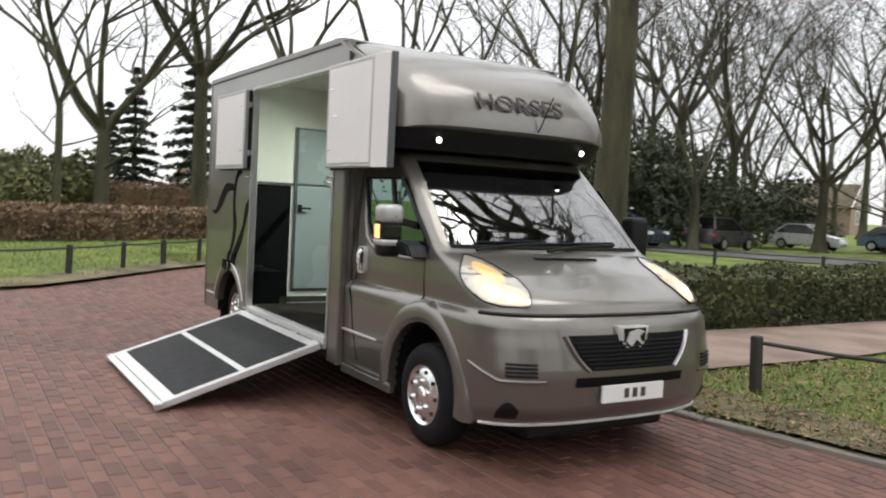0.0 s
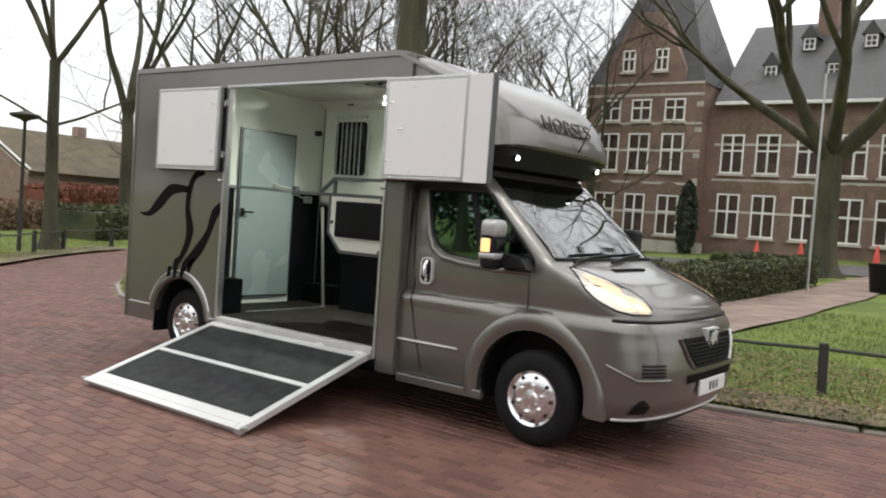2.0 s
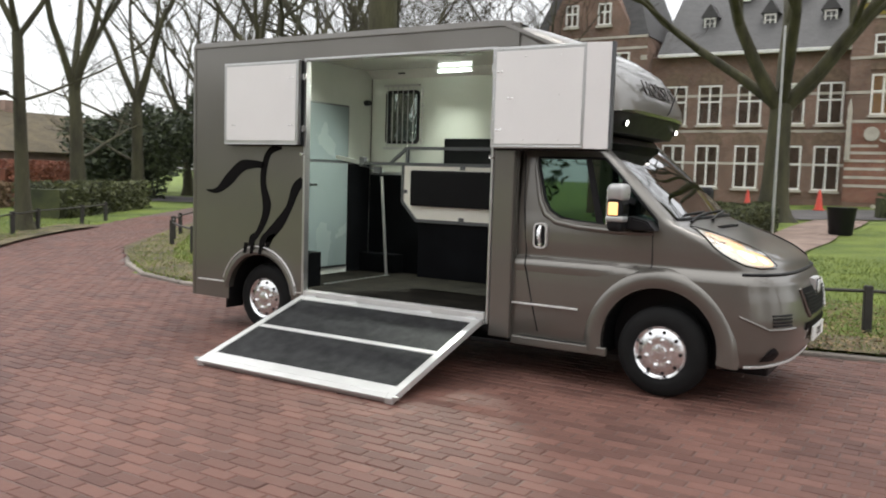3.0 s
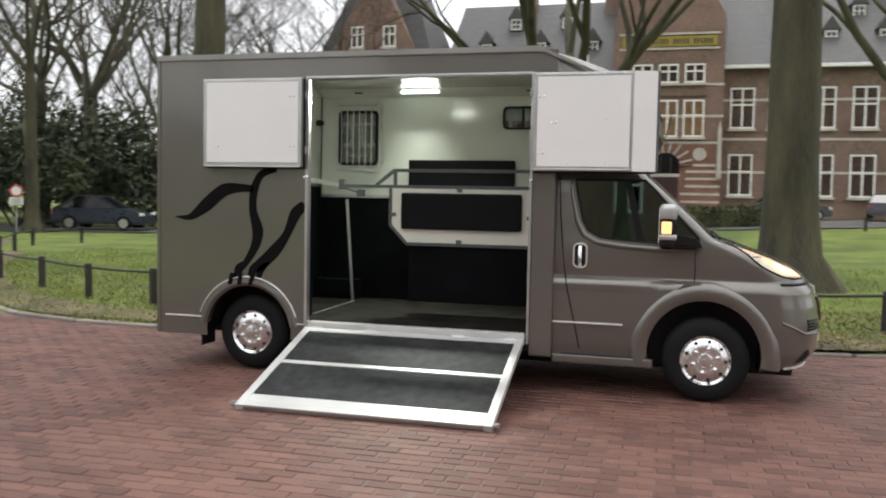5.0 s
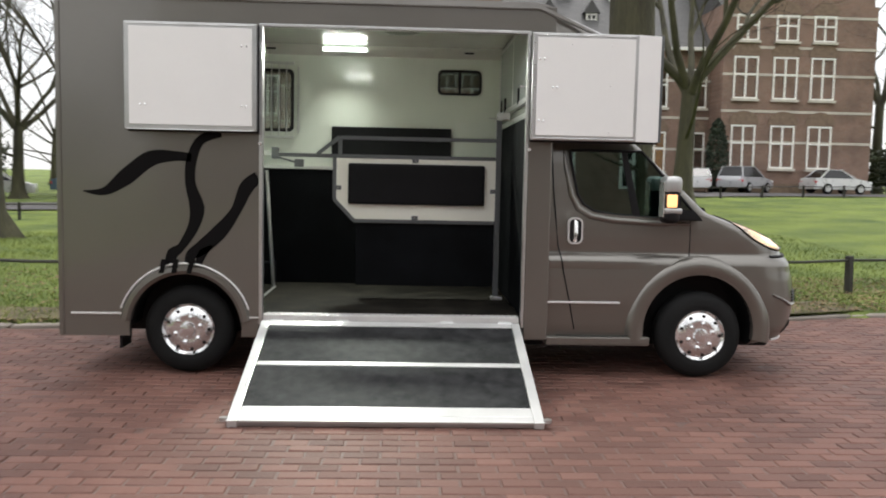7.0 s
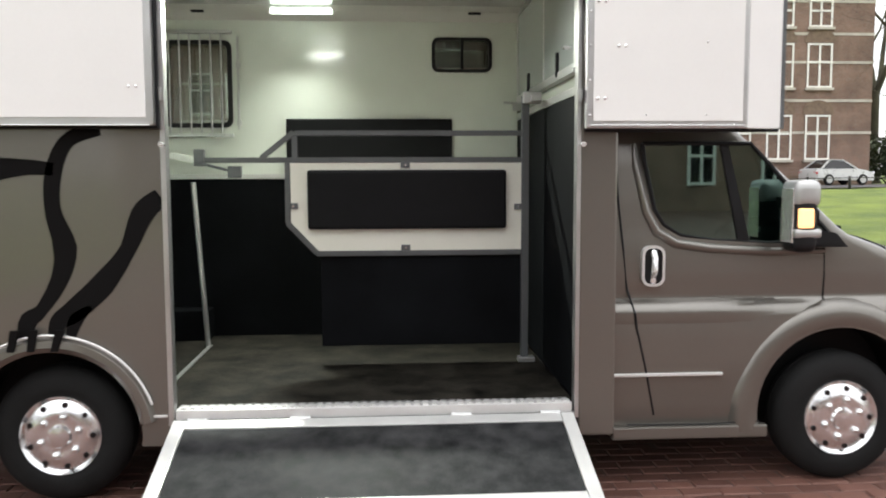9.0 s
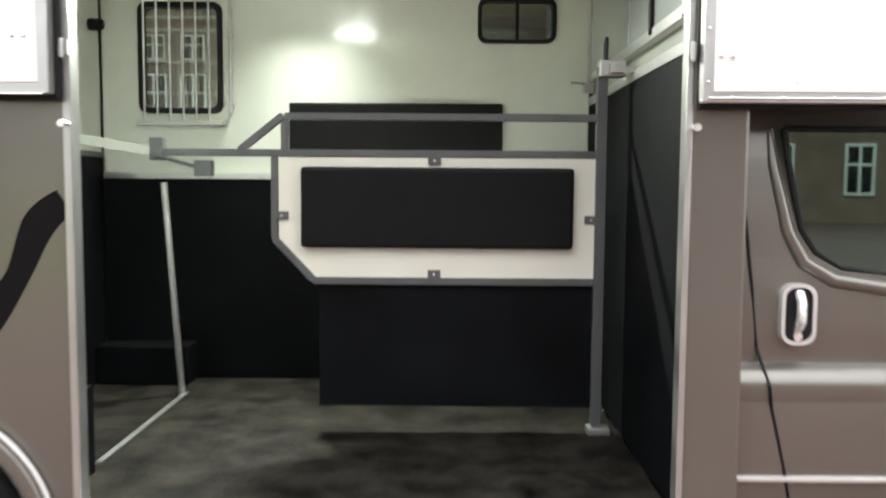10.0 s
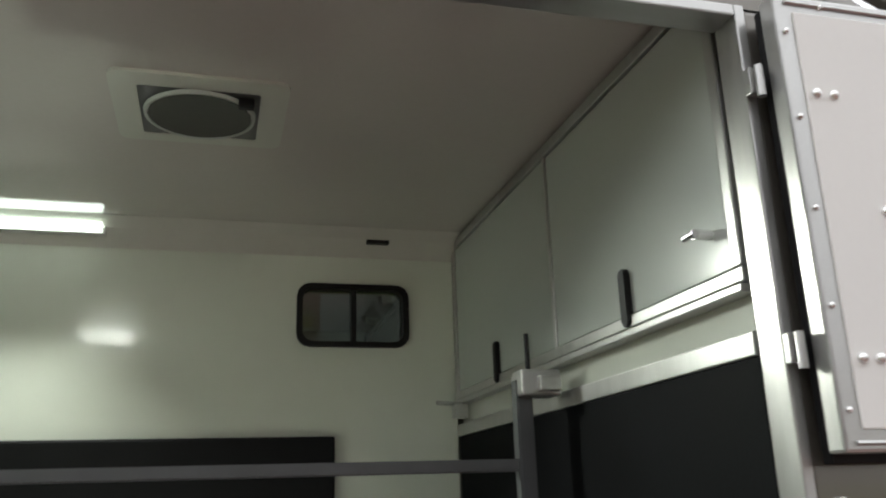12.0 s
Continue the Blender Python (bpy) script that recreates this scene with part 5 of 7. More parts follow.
def strip(name, line, half, lift, material, label, category):
    """A band laid over the ground along a line."""
    bm = bmesh.new()
    pts = []
    for (x0, y0), (x1, y1) in zip(line, line[1:]):
        n = max(2, int(math.hypot(x1 - x0, y1 - y0) / 1.2))
        pts += [(x0 + (x1 - x0) * k / n, y0 + (y1 - y0) * k / n) for k in range(n)]
    pts.append(line[-1])
    prev = None
    for i, p in enumerate(pts):
        a, b = pts[max(0, i - 1)], pts[min(len(pts) - 1, i + 1)]
        dx, dy = b[0] - a[0], b[1] - a[1]
        q = math.hypot(dx, dy)
        row = []
        for s in (-1, -0.5, 0, 0.5, 1):
            wob = half * s + (0.06 * math.sin(i * 1.3 + s * 5) if abs(s) == 1 else 0)
            x, y = p[0] - dy / q * wob, p[1] + dx / q * wob
            row.append(bm.verts.new((x, y, float(gz(x, y)) + lift)))
        if prev:
            for k in range(4):
                bm.faces.new((prev[k], row[k], row[k + 1], prev[k + 1]))
        prev = row
    bmesh.ops.recalc_face_normals(bm, faces=bm.faces)
    if sum(f.normal.z for f in bm.faces) < 0:
        bmesh.ops.reverse_faces(bm, faces=bm.faces[:])
    return solid(name, bm, material, label, category, kind="structure", smooth=True)


strip("path", [(2.1, 3.2), (1.95, 8), (1.95, 14), (2.0, 22), (2.2, 27.2)], 0.95, 0.07, GRAVEL, "pinkish gravel footpath beside a hedge", "path")
strip("far_road", [(-60, 19.5), (-30, 22.5), (-18, 26.0), (-8, 29.0), (5, 31.5), (18, 33.0), (34, 35), (70, 36)], 3.3, 0.075, ASPH, "grey road in front of the large building", "road")
bm = bmesh.new()
line = [(p[0], p[1]) for p in KERBLINE[2:12]]
strip("verge", [(7.2, 3.72), (5.6, 3.3), (4.3, 3.0), (0, 2.72), (-2.2, 2.42), (-3.5, 2.5), (-4.6, 2.8), (-6.2, 3.7), (-7.8, 4.95), (-9.9, 7.3), (-13, 11.4)], 0.42, 0.055, VERGE, "bare earth verge strewn with brown leaves", "verge")
strip("verge_west", [(-4.6, -4.5), (-5.75, -1.6), (-9.2, 1.8), (-11.1, 3.8), (-14.0, 7.8)], 0.45, 0.055, VERGE, "bare earth verge with leaves", "verge")

# kerb stones
kerb = thing("kerb", "low worn concrete kerb along the lawn", "kerb", kind="structure")
kmesh = finish(boxm(-0.49, -0.06, -0.12, 0.49, 0.06, 0.035, 0.012, 1), "kerb_stone", KERB)
acc = KERBLINE[1:13]
for (x0, y0), (x1, y1) in zip(acc, acc[1:]):
    q = math.hypot(x1 - x0, y1 - y0)
    n = max(1, round(q))
    if x1 > 12:
        continue
    for k in range(n):
        u = (k + 0.5) / n
        if x0 + (x1 - x0) * u > 12:
            continue
        ob = new("kerb_stone", kmesh)
        ob.parent = kerb
        ob.location = (x0 + (x1 - x0) * u, y0 + (y1 - y0) * u, random.uniform(-0.008, 0.006))
        ob.rotation_euler = (random.uniform(-0.02, 0.02), random.uniform(-0.01, 0.01), math.atan2(y1 - y0, x1 - x0))
        ob.scale = (q / n, 1, 1)

# ---- vegetation helpers ----
def tube_into(V, F, pts, rad, n):
    """Adds a round branch to vertex and face lists."""
    base = len(V)
    side = None
    for i, p in enumerate(pts):
        dd = (pts[min(i + 1, len(pts) - 1)] - pts[max(i - 1, 0)]).normalized()
        if side is None:
            side = dd.orthogonal().normalized()
        side = (side - dd * side.dot(dd)).normalized()
        up = dd.cross(side)
        for k in range(n):
            t = 2 * math.pi * k / n
            V.append(p + rad[i] * (math.cos(t) * side + math.sin(t) * up))
    for i in range(len(pts) - 1):
        for k in range(n):
            a, b = base + i * n + k, base + i * n + (k + 1) % n
            F.append((a, b, b + n, a + n))


def tree_meshes(seed, height, dia, fork, spread=0.75, limbs=4, depth=4, twig_n=3, lean=0.0, twigmat=None, barkmat=None, low=0):
    """Trunk with root flare, limbs forking again and again, and fine bare twigs."""
    R = random.Random(seed)
    TV, TF, WV, WF = [], [], [], []

    def grow(p, dirn, length, r, lev):
        n = 5 if lev < 3 else 4
        pts, rad = [p.copy()], [r]
        dd = dirn.copy()
        for i in range(n):
            dd = (dd + Vector((R.uniform(-1, 1), R.uniform(-1, 1), R.uniform(-0.5, 0.9))) * (0.17 + 0.04 * lev)).normalized()
            pts.append(pts[-1] + dd * length / n)
            rad.append(max(0.006, r * (1 - 0.62 * (i + 1) / n)))
        if lev <= 2:
            tube_into(TV, TF, pts, rad, 9 if lev == 0 else (8 if lev == 1 else 6))
        else:
            tube_into(WV, WF, pts, rad, 4 if lev == 3 else 3)
        if lev >= depth:
            return
        kids = limbs - 1 if lev == 0 else twig_n + (1 if lev > 1 else 0)
        for k in range(kids):
            at = R.uniform(0.3, 1.0) if k else 1.0
            i = min(n, max(1, round(at * n)))
            ax = Vector((R.uniform(-1, 1), R.uniform(-1, 1), R.uniform(-0.6, 0.8))).normalized()
            nd = (dd * 0.75 + ax * (0.65 + 0.12 * lev)).normalized()
            if lev < 2:
                nd.z = abs(nd.z) * 0.8 + 0.15
            grow(pts[i], nd.normalized(), length * R.uniform(0.52, 0.74), rad[i] * R.uniform(0.62, 0.85), lev + 1)

    n = 12
    pts, rad = [], []
    for i in range(n + 1):
        u = i / n
        z = fork * u
        pts.append(Vector((lean * z + 0.06 * math.sin(seed + 2.2 * u), 0.06 * math.cos(seed * 2 + 2.0 * u), z - 0.1)))
        rad.append(dia / 2 * (1 - 0.25 * u) * (1 + 0.75 * math.exp(-z / 0.35) + 0.2 * math.exp(-z / 1.2)))
    base = len(TV)
    tube_into(TV, TF, pts, rad, 18)
    for k, v in enumerate(TV[base:]):
        i, j = divmod(k, 18)
        z = fork * i / n
        w = 1 + 0.22 * math.exp(-z / 0.4) * math.sin(j / 18 * 2 * math.pi * 5 + seed) + 0.03 * math.sin(j / 18 * 2 * math.pi * 7 + i)
        c = pts[i]
        TV[base + k] = Vector((c.x + (v.x - c.x) * w, c.y + (v.y - c.y) * w, v.z))
    top = pts[-1]
    for k in range(limbs):
        t = 2 * math.pi * (k + R.uniform(-0.25, 0.25)) / limbs + seed
        s = spread * R.uniform(0.6, 1.2)
        grow(top - Vector((0, 0, 0.15 * (k % 3))), Vector((math.cos(t) * s, math.sin(t) * s, 1)).normalized(), (height - fork) * R.uniform(0.5, 0.68), rad[-1] * R.uniform(0.55, 0.75), 0 if depth < 5 else 0)
    for k in range(low):
        t = R.uniform(0, 6.28)
        z = fork * R.uniform(0.45, 0.9)
        i = min(n, int(z / fork * n))
        grow(pts[i], Vector((math.cos(t), math.sin(t), 0.35)).normalized(), (height - fork) * R.uniform(0.35, 0.5), rad[i] * 0.28, 1)
    return raw("trunk", TV, TF, barkmat or BARK, True), raw("bare_crown", WV, WF, twigmat or TWIG)


def tree(x, y, meshes, label, turn=0.0, scale=1.0, group=""):
    t = thing("tree", label, "tree", (0, 0, 0), group)
    for nm, me in zip(("trunk", "bare_crown"), meshes):
        ob = new(nm, me)
        ob.parent = t
    t.matrix_basis = pose(x, y, float(gz(x, y)), 0, 0, turn) @ Matrix.Diagonal((scale, scale, scale, 1))
    return t


def leaf_cloud(seed, n, size, place, material, name, flat=0.0):
    """n small leaf quads; place(rng) gives a point."""
    rng = np.random.default_rng(seed)
    P = place(rng, n)
    A = rng.normal(size=(n, 3))
    A[:, 2] *= 1 - flat
    A /= np.linalg.norm(A, axis=1)[:, None]
    B = np.cross(A, rng.normal(size=(n, 3)))
    B /= np.linalg.norm(B, axis=1)[:, None]
    s = size * rng.uniform(0.6, 1.4, (n, 1))
    V = np.stack([P - A * s, P - B * s * 0.45, P + A * s, P + B * s * 0.45], 1).reshape(-1, 3)
    F = np.arange(4 * n).reshape(-1, 4)
    me = bpy.data.meshes.new(name)
    me.from_pydata(V.tolist(), [], F.tolist())
    me.materials.append(material)
    return me


def lumps(centres):
    """Points in uneven blobs (x, y, z, rx, ry, rz), denser at the skin."""
    C = np.array(centres, float)

    def place(rng, n):
        w = (C[:, 3] * C[:, 4] * C[:, 5]) ** 0.67
        k = rng.choice(len(C), n, p=w / w.sum())
        v = rng.normal(size=(n, 3))
        v /= np.linalg.norm(v, axis=1)[:, None]
        r = rng.uniform(0.45, 1.08, (n, 1)) ** 0.6
        return C[k, :3] + v * r * C[k, 3:]
    return place


# ---- trees ----
TA = tree_meshes(3, 23, 0.92, 8.8, 0.95, 7, 4, 3)
TG = tree_meshes(61, 19, 0.98, 4.4, 1.0, 6, 4, 3)
TB = tree_meshes(8, 16, 0.62, 4.0, 0.95, 6, 4, 3, low=1)
TC = tree_meshes(14, 15, 0.55, 4.6, 0.6, 4, 4, 3, low=2)
TD = tree_meshes(21, 18, 0.5, 6.5, 0.5, 4, 4, 3, low=3)
TE = tree_meshes(33, 15, 0.42, 3.0, 0.55, 4, 4, 3, low=3)
TF = tree_meshes(40, 14, 0.34, 5.0, 0.6, 4, 4, 2, lean=0.04, low=2)
TS = tree_meshes(52, 12, 0.30, 3.0, 0.8, 5, 4, 2, twigmat=TWIG_HAZE, low=3)
BIG = "mature beech with smooth mossy trunk on the lawn"
tree(6.0, 9.7, TA, BIG, 20, 1.06, "lawn trees")
tree(-7.7, 12.4, TA, BIG, 200, 1.0, "lawn trees")
tree(0.0, 26.6, TG, "spreading bare oak behind the hedge", 40, 1.0, "lawn trees")
tree(11.8, 23.8, TB, "forked bare tree on the far lawn", 250, 1.1, "lawn trees")
tree(13.5, 3.2, TB, "spreading bare tree beside the road", 120, 1.1, "lawn trees")
BARE = "tall leafless tree with dark branches"
for x, y, m, turn, s in [(-28, 3.2, TB, 10, 1.0), (-31, 8.0, TA, 80, 0.8), (-24, 1.0, TF, 0, 0.9), (-13.0, 5.6, TF, 200, 0.95), (-22.5, 13.5, TC, 70, 1.0),
                         (-26, 19, TC, 160, 1.0), (-20.5, 21.0, TD, 10, 1.0), (-17.5, 26.5, TE, 10, 1.0), (-25, 27, TD, 130, 1.1), (-14.5, 37, TE, 60, 1.15), (-21, 33, TC, 220, 1.1), (-28, 34, TD, 300, 1.1),
                         (-33, 28, TE, 90, 1.2), (-17.0, 35, TB, 190, 0.9), (-38, 36, TC, 30, 1.2), (-30, 46, TE, 200, 1.3),
                         (-36, 45, TA, 250, 1.0), (-45, 40, TD, 60, 1.2), (29.5, 33, TC, 20, 1.0), (33, 38, TD, 70, 1.1), (38, 34, TE, 200, 1.1), (31, 45, TC, 100, 1.2)]:
    tree(x, y, m, BARE, turn, s, "woodland trees")
# no mist in the air: haze is only the paled twig colour of TS
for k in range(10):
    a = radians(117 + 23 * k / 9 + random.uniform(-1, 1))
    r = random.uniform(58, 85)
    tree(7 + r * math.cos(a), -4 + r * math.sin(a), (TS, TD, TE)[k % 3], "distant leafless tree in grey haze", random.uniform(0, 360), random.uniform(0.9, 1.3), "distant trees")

# firs: stem and drooping whorls of needle sprays
def fir(x, y, h, w, seed):
    t = thing("fir_tree", "dark green fir tree with drooping boughs", "tree", (x, y, float(gz(x, y))), "firs")
    part("trunk", cyl(bmesh.new(), (x, y, t.location.z - 0.05), (x, y, t.location.z + h * 0.95), 0.18, 10, 0.03), BARK, t)

    def place(rng, n):
        u = rng.uniform(0.08, 1, n) ** 1.2
        lev = np.floor(u * 16) / 16 + rng.uniform(0, 0.025, n)
        ang = np.round(rng.uniform(0, 6.28, n) * 1.6) / 1.6 + rng.normal(0, 0.13, n) + lev * 11
        rad = w * (1.03 - lev) * rng.uniform(0.1, 1, n) ** 0.7 * (0.8 + 0.3 * np.sin(ang * 3 + lev * 40))
        return np.stack([x + rad * np.cos(ang), y + rad * np.sin(ang), t.location.z + h * lev - rad * 0.22], 1)
    me = leaf_cloud(seed, 5000, 0.17, place, FIR, "crown", 0.5)
    part("crown", me, FIR, t)


fir(-37, 6.2, 8.0, 2.2, 1)
fir(-34.5, 8.6, 9.2, 2.6, 2)
fir(-41, 5.6, 6.4, 2.0, 3)


def shrub(name, x, y, blobs, n, size, material, label, seed, category="shrub"):
    z = float(gz(x, y))
    t = thing(name, label, category, (x, y, z))
    bm = bmesh.new()
    for k in range(5):
        b = blobs[k % len(blobs)]
        pipe(bm, [(x, y, z - 0.05), (x + b[0] * 0.5, y + b[1] * 0.5, z + b[2] * 0.5), (x + b[0], y + b[1], z + b[2])], [0.05, 0.03, 0.012], 5)
    part("woody_base", bm, TWIG, t)
    part("foliage", leaf_cloud(seed, n, size, lumps([(x + b[0], y + b[1], z + b[2], *b[3:]) for b in blobs]), material, "foliage"), material, t)


def blobs(seed, n, w, d, h):
    R = random.Random(seed)
    return [(R.uniform(-w, w), R.uniform(-d, d), R.uniform(0.25, 0.8) * h, w * R.uniform(0.3, 0.55), d * R.uniform(0.35, 0.6), h * R.uniform(0.2, 0.4)) for _ in range(n)]


EVL = "dense dark green evergreen undergrowth"
for k, (x, y, w, dd, h) in enumerate([(-24, 24, 3.2, 2.0, 5.5), (-29, 22.5, 3.2, 2, 4.2), (-21.5, 28, 3.4, 2, 6.5), (-28, 29, 3.5, 2.5, 7.0), (-24, 36, 4, 2.5, 4), (-33, 24, 3, 2, 4.5), (-33, 36, 4, 3, 4.5), (-39, 29, 4, 3, 5), (-29, 43, 5, 3, 3.5)]):
    shrub("evergreen_shrub", x, y, blobs(100 + k, 12, w, dd, h), 5200, 0.16, EVERG, EVL, 100 + k)
for k, (x, y, w, dd, h) in enumerate([(-27, -1.5, 3, 2, 3.2), (-31, 1.5, 3, 2, 2.8), (-38, 1.5, 4, 2, 3.5), (-36, -4, 4, 3, 3.4), (-42, 11, 4, 2, 2.6)]):
    shrub("shrub", x, y, blobs(150 + k, 10, w, dd, h), 3500, 0.15, SHRUB, "olive green leafy garden shrub", 150 + k)
for k, (x, y, w, dd, h) in enumerate([(33, 41, 5, 2, 5), (28.8, 38, 1.6, 1.5, 3.5), (38, 44, 5, 3, 7)]):
    shrub("evergreen_shrub", x, y, blobs(170 + k, 10, w, dd, h), 4000, 0.18, EVERG, EVL, 170 + k)


def hedge(name, line, half, h, n, material, label, size=0.05, seed=5, category="hedge"):
    """A clipped hedge of many leaves on a woody core."""
    t = thing(name, label, category, (line[0][0], line[0][1], float(gz(*line[0]))))
    L2 = [math.hypot(b[0] - a[0], b[1] - a[1]) for a, b in zip(line, line[1:])]

    def place(rng, m):
        k = rng.choice(len(L2), m, p=np.array(L2) / sum(L2))
        u = rng.uniform(0, 1, m)
        a, b = np.array(line)[k], np.array(line)[k + 1]
        p = a + (b - a) * u[:, None]
        dd = (b - a) / np.linalg.norm(b - a, axis=1)[:, None]
        s = np.sign(rng.uniform(-1, 1, m)) * rng.uniform(0.75, 1.06, m) * half
        z = rng.uniform(0.03, 1, m) * h
        top = rng.uniform(0, 1, m) < 0.3
        s = np.where(top, rng.uniform(-1, 1, m) * half, s)
        z = np.where(top, h * rng.uniform(0.93, 1.05, m), z)
        x, y = p[:, 0] - dd[:, 1] * s, p[:, 1] + dd[:, 0] * s
        wob = 0.05 * np.sin(x * 3.1 + y * 2.3)
        return np.stack([x + wob, y, gz(x, y) + z * (1 + wob)], 1)
    bm = bmesh.new()
    for a, b in zip(line, line[1:]):
        dx, dy = b[0] - a[0], b[1] - a[1]
        q = math.hypot(dx, dy)
        ox, oy = -dy / q * half * 0.72, dx / q * half * 0.72
        za, zb = float(gz(*a)), float(gz(*b))
        lo = [bm.verts.new(p) for p in ((a[0] - ox, a[1] - oy, za), (b[0] - ox, b[1] - oy, zb), (b[0] + ox, b[1] + oy, zb), (a[0] + ox, a[1] + oy, za))]
        hi = [bm.verts.new((v.co.x, v.co.y, v.co.z + h * 0.88)) for v in lo]
        bm.faces.new(hi)
        for k in range(4):
            bm.faces.new((lo[k], lo[(k + 1) % 4], hi[(k + 1) % 4], hi[k]))
    bmesh.ops.recalc_face_normals(bm, faces=bm.faces)
    part("core", bm, material, t)
    part("foliage", leaf_cloud(seed, n, size, place, material, "foliage"), material, t)


hedge("hedge", [(0.35, 5.6), (0.35, 12), (0.4, 21.5)], 0.62, 0.84, 26000, HEDGE, "dark green clipped hedge along the footpath", 0.045, 5)
hedge("hedge", [(-3.2, 24.6), (0.2, 25.0)], 0.5, 0.75, 2600, HEDGE, "dark green clipped garden hedge", 0.07, 6)
hedge("hedge", [(3.2, 29.2), (9, 31)], 0.5, 0.9, 3000, HEDGE, "dark green clipped garden hedge", 0.07, 7)
hedge("beech_hedge", [(-16, -2.5), (-17.5, 1.5), (-21, 7), (-24, 11)], 0.9, 0.95, 15000, HEDGEB, "brown beech hedge keeping its dead leaves", 0.07, 8)
hedge("beech_hedge", [(-24, 11), (-29, 17)], 0.8, 1.6, 6000, REDH, "russet beech hedge with dead leaves", 0.08, 9)
hedge("beech_hedge", [(-17, 8.5), (-22, 15.5)], 0.8, 1.0, 7000, HEDGE, "dark green clipped hedge", 0.07, 10)
hedge("beech_hedge", [(-26, -8), (-28, -2), (-32, 4), (-34, 10)], 0.9, 1.7, 9000, HEDGEB, "brown beech hedge keeping its dead leaves", 0.09, 11)

# the far side of the road, seen only as reflections in paint and glass
for x, y, m, turn, s in [(-14, -24, TD, 0, 1.0), (-8, -30, TC, 40, 1.1), (-3, -25, TE, 80, 1.1), (2, -29, TD, 120, 1.0), (7, -25, TC, 200, 1.0), (12, -30, TE, 10, 1.2), (18, -24, TD, 60, 1.0), (24, -18, TC, 160, 1.0), (29, -8, TE, 20, 1.1), (30, 3, TD, 200, 1.1)]:
    tree(x, y, m, BARE, turn, s, "woodland trees")
# the western shrubs are unseen, added to darken what the rear flank mirrors
for k, (x, y, w, dd, h) in enumerate([(-14, -27, 4, 2, 5), (29, -5, 3, 4, 5), (-31, -11, 3, 4, 7), (-29, -17, 3, 4, 8), (-25, -23, 4, 4, 7), (-18, -27, 4, 3, 6)]):
    shrub("evergreen_shrub", x, y, blobs(190 + k, 10, w, dd, h), 3000, 0.2, EVERG, EVL, 190 + k)


# ---- low fences ----
def fence(pts, label, rail_from=0):
    t = thing("fence", label, "fence", (pts[0][0], pts[0][1], 0))
    pm = finish(boxm(-0.045, -0.045, -0.1, 0.045, 0.045, 0.56, 0.012, 1), "post", POSTM)
    for i, (x, y) in enumerate(pts):
        ob = new("post", pm)
        ob.parent = t
        ob.matrix_parent_inverse = Matrix.Translation(-t.location)
        ob.location = (x, y, float(gz(x, y)))
        ob.rotation_euler = (random.uniform(-0.03, 0.03), random.uniform(-0.03, 0.03), random.uniform(0, 1.5))
    for (x0, y0), (x1, y1) in zip(pts, pts[1:]):
        a, b = Vector((x0, y0, float(gz(x0, y0)) + 0.5)), Vector((x1, y1, float(gz(x1, y1)) + 0.5))
        m = (a + b) / 2 - Vector((0, 0, 0.012))
        part("rail", pipe(bmesh.new(), [a, m, b], 0.019, 8), RAIL, t, smooth=True)


FL = "low fence of dark posts with a thin metal rail"
fence([(3.85, 3.7), (5.1, 4.1), (6.4, 4.5), (7.9, 4.95), (9.6, 5.4), (11.8, 6.0), (13.6, 6.5)], FL)
fence([(-0.6, 3.45), (-2.0, 3.4), (-3.35, 3.5), (-4.65, 3.8), (-6.2, 4.65), (-7.9, 5.6), (-8.9, 6.5), (-9.95, 7.6), (-11.6, 9.6), (-13.2, 11.9), (-14.6, 14.2)], FL)
fence([(-14.6, 14.2), (-14.3, 16.0), (-12.2, 17.6), (-9.8, 19.0), (-7, 20.6), (-4, 22)], FL)
fence([(-5.6, -3.6), (-6.2, -2.0), (-7.1, -0.7), (-8.15, 0.4), (-9.0, 1.35), (-9.8, 2.3), (-10.7, 3.2), (-11.9, 4.6), (-13.0, 5.9), (-14.3, 8.0), (-15.6, 9.7)], FL)
fence([(9, 26.6), (11, 27.3), (13, 28.0), (15, 28.6), (17, 29.1), (19, 29.5), (21, 29.8), (24, 30.1), (27, 30.3)], FL)


# ---- street furniture ----
def street_lamp(x, y, h):
    z = float(gz(x, y))
    t = thing("street_lamp", "slim dark street lamp with a flat disc head", "lamp", (x, y, z))
    part("pole", cyl(bmesh.new(), (x, y, z - 0.05), (x, y, z + h), 0.05, 12, 0.035), POSTM, t, smooth=True)
    bm = bmesh.new()
    lathe(bm, [(0, 0.05), (0.04, 0.10), (0.10, 0.30), (0.14, 0.34), (0.17, 0.33), (0.22, 0.12), (0.26, 0.03)], (x, y, z + h), axis="z", seg=24)
    part("head", bm, RAIL, t, smooth=True)


street_lamp(-12.6, 4.6, 3.05)


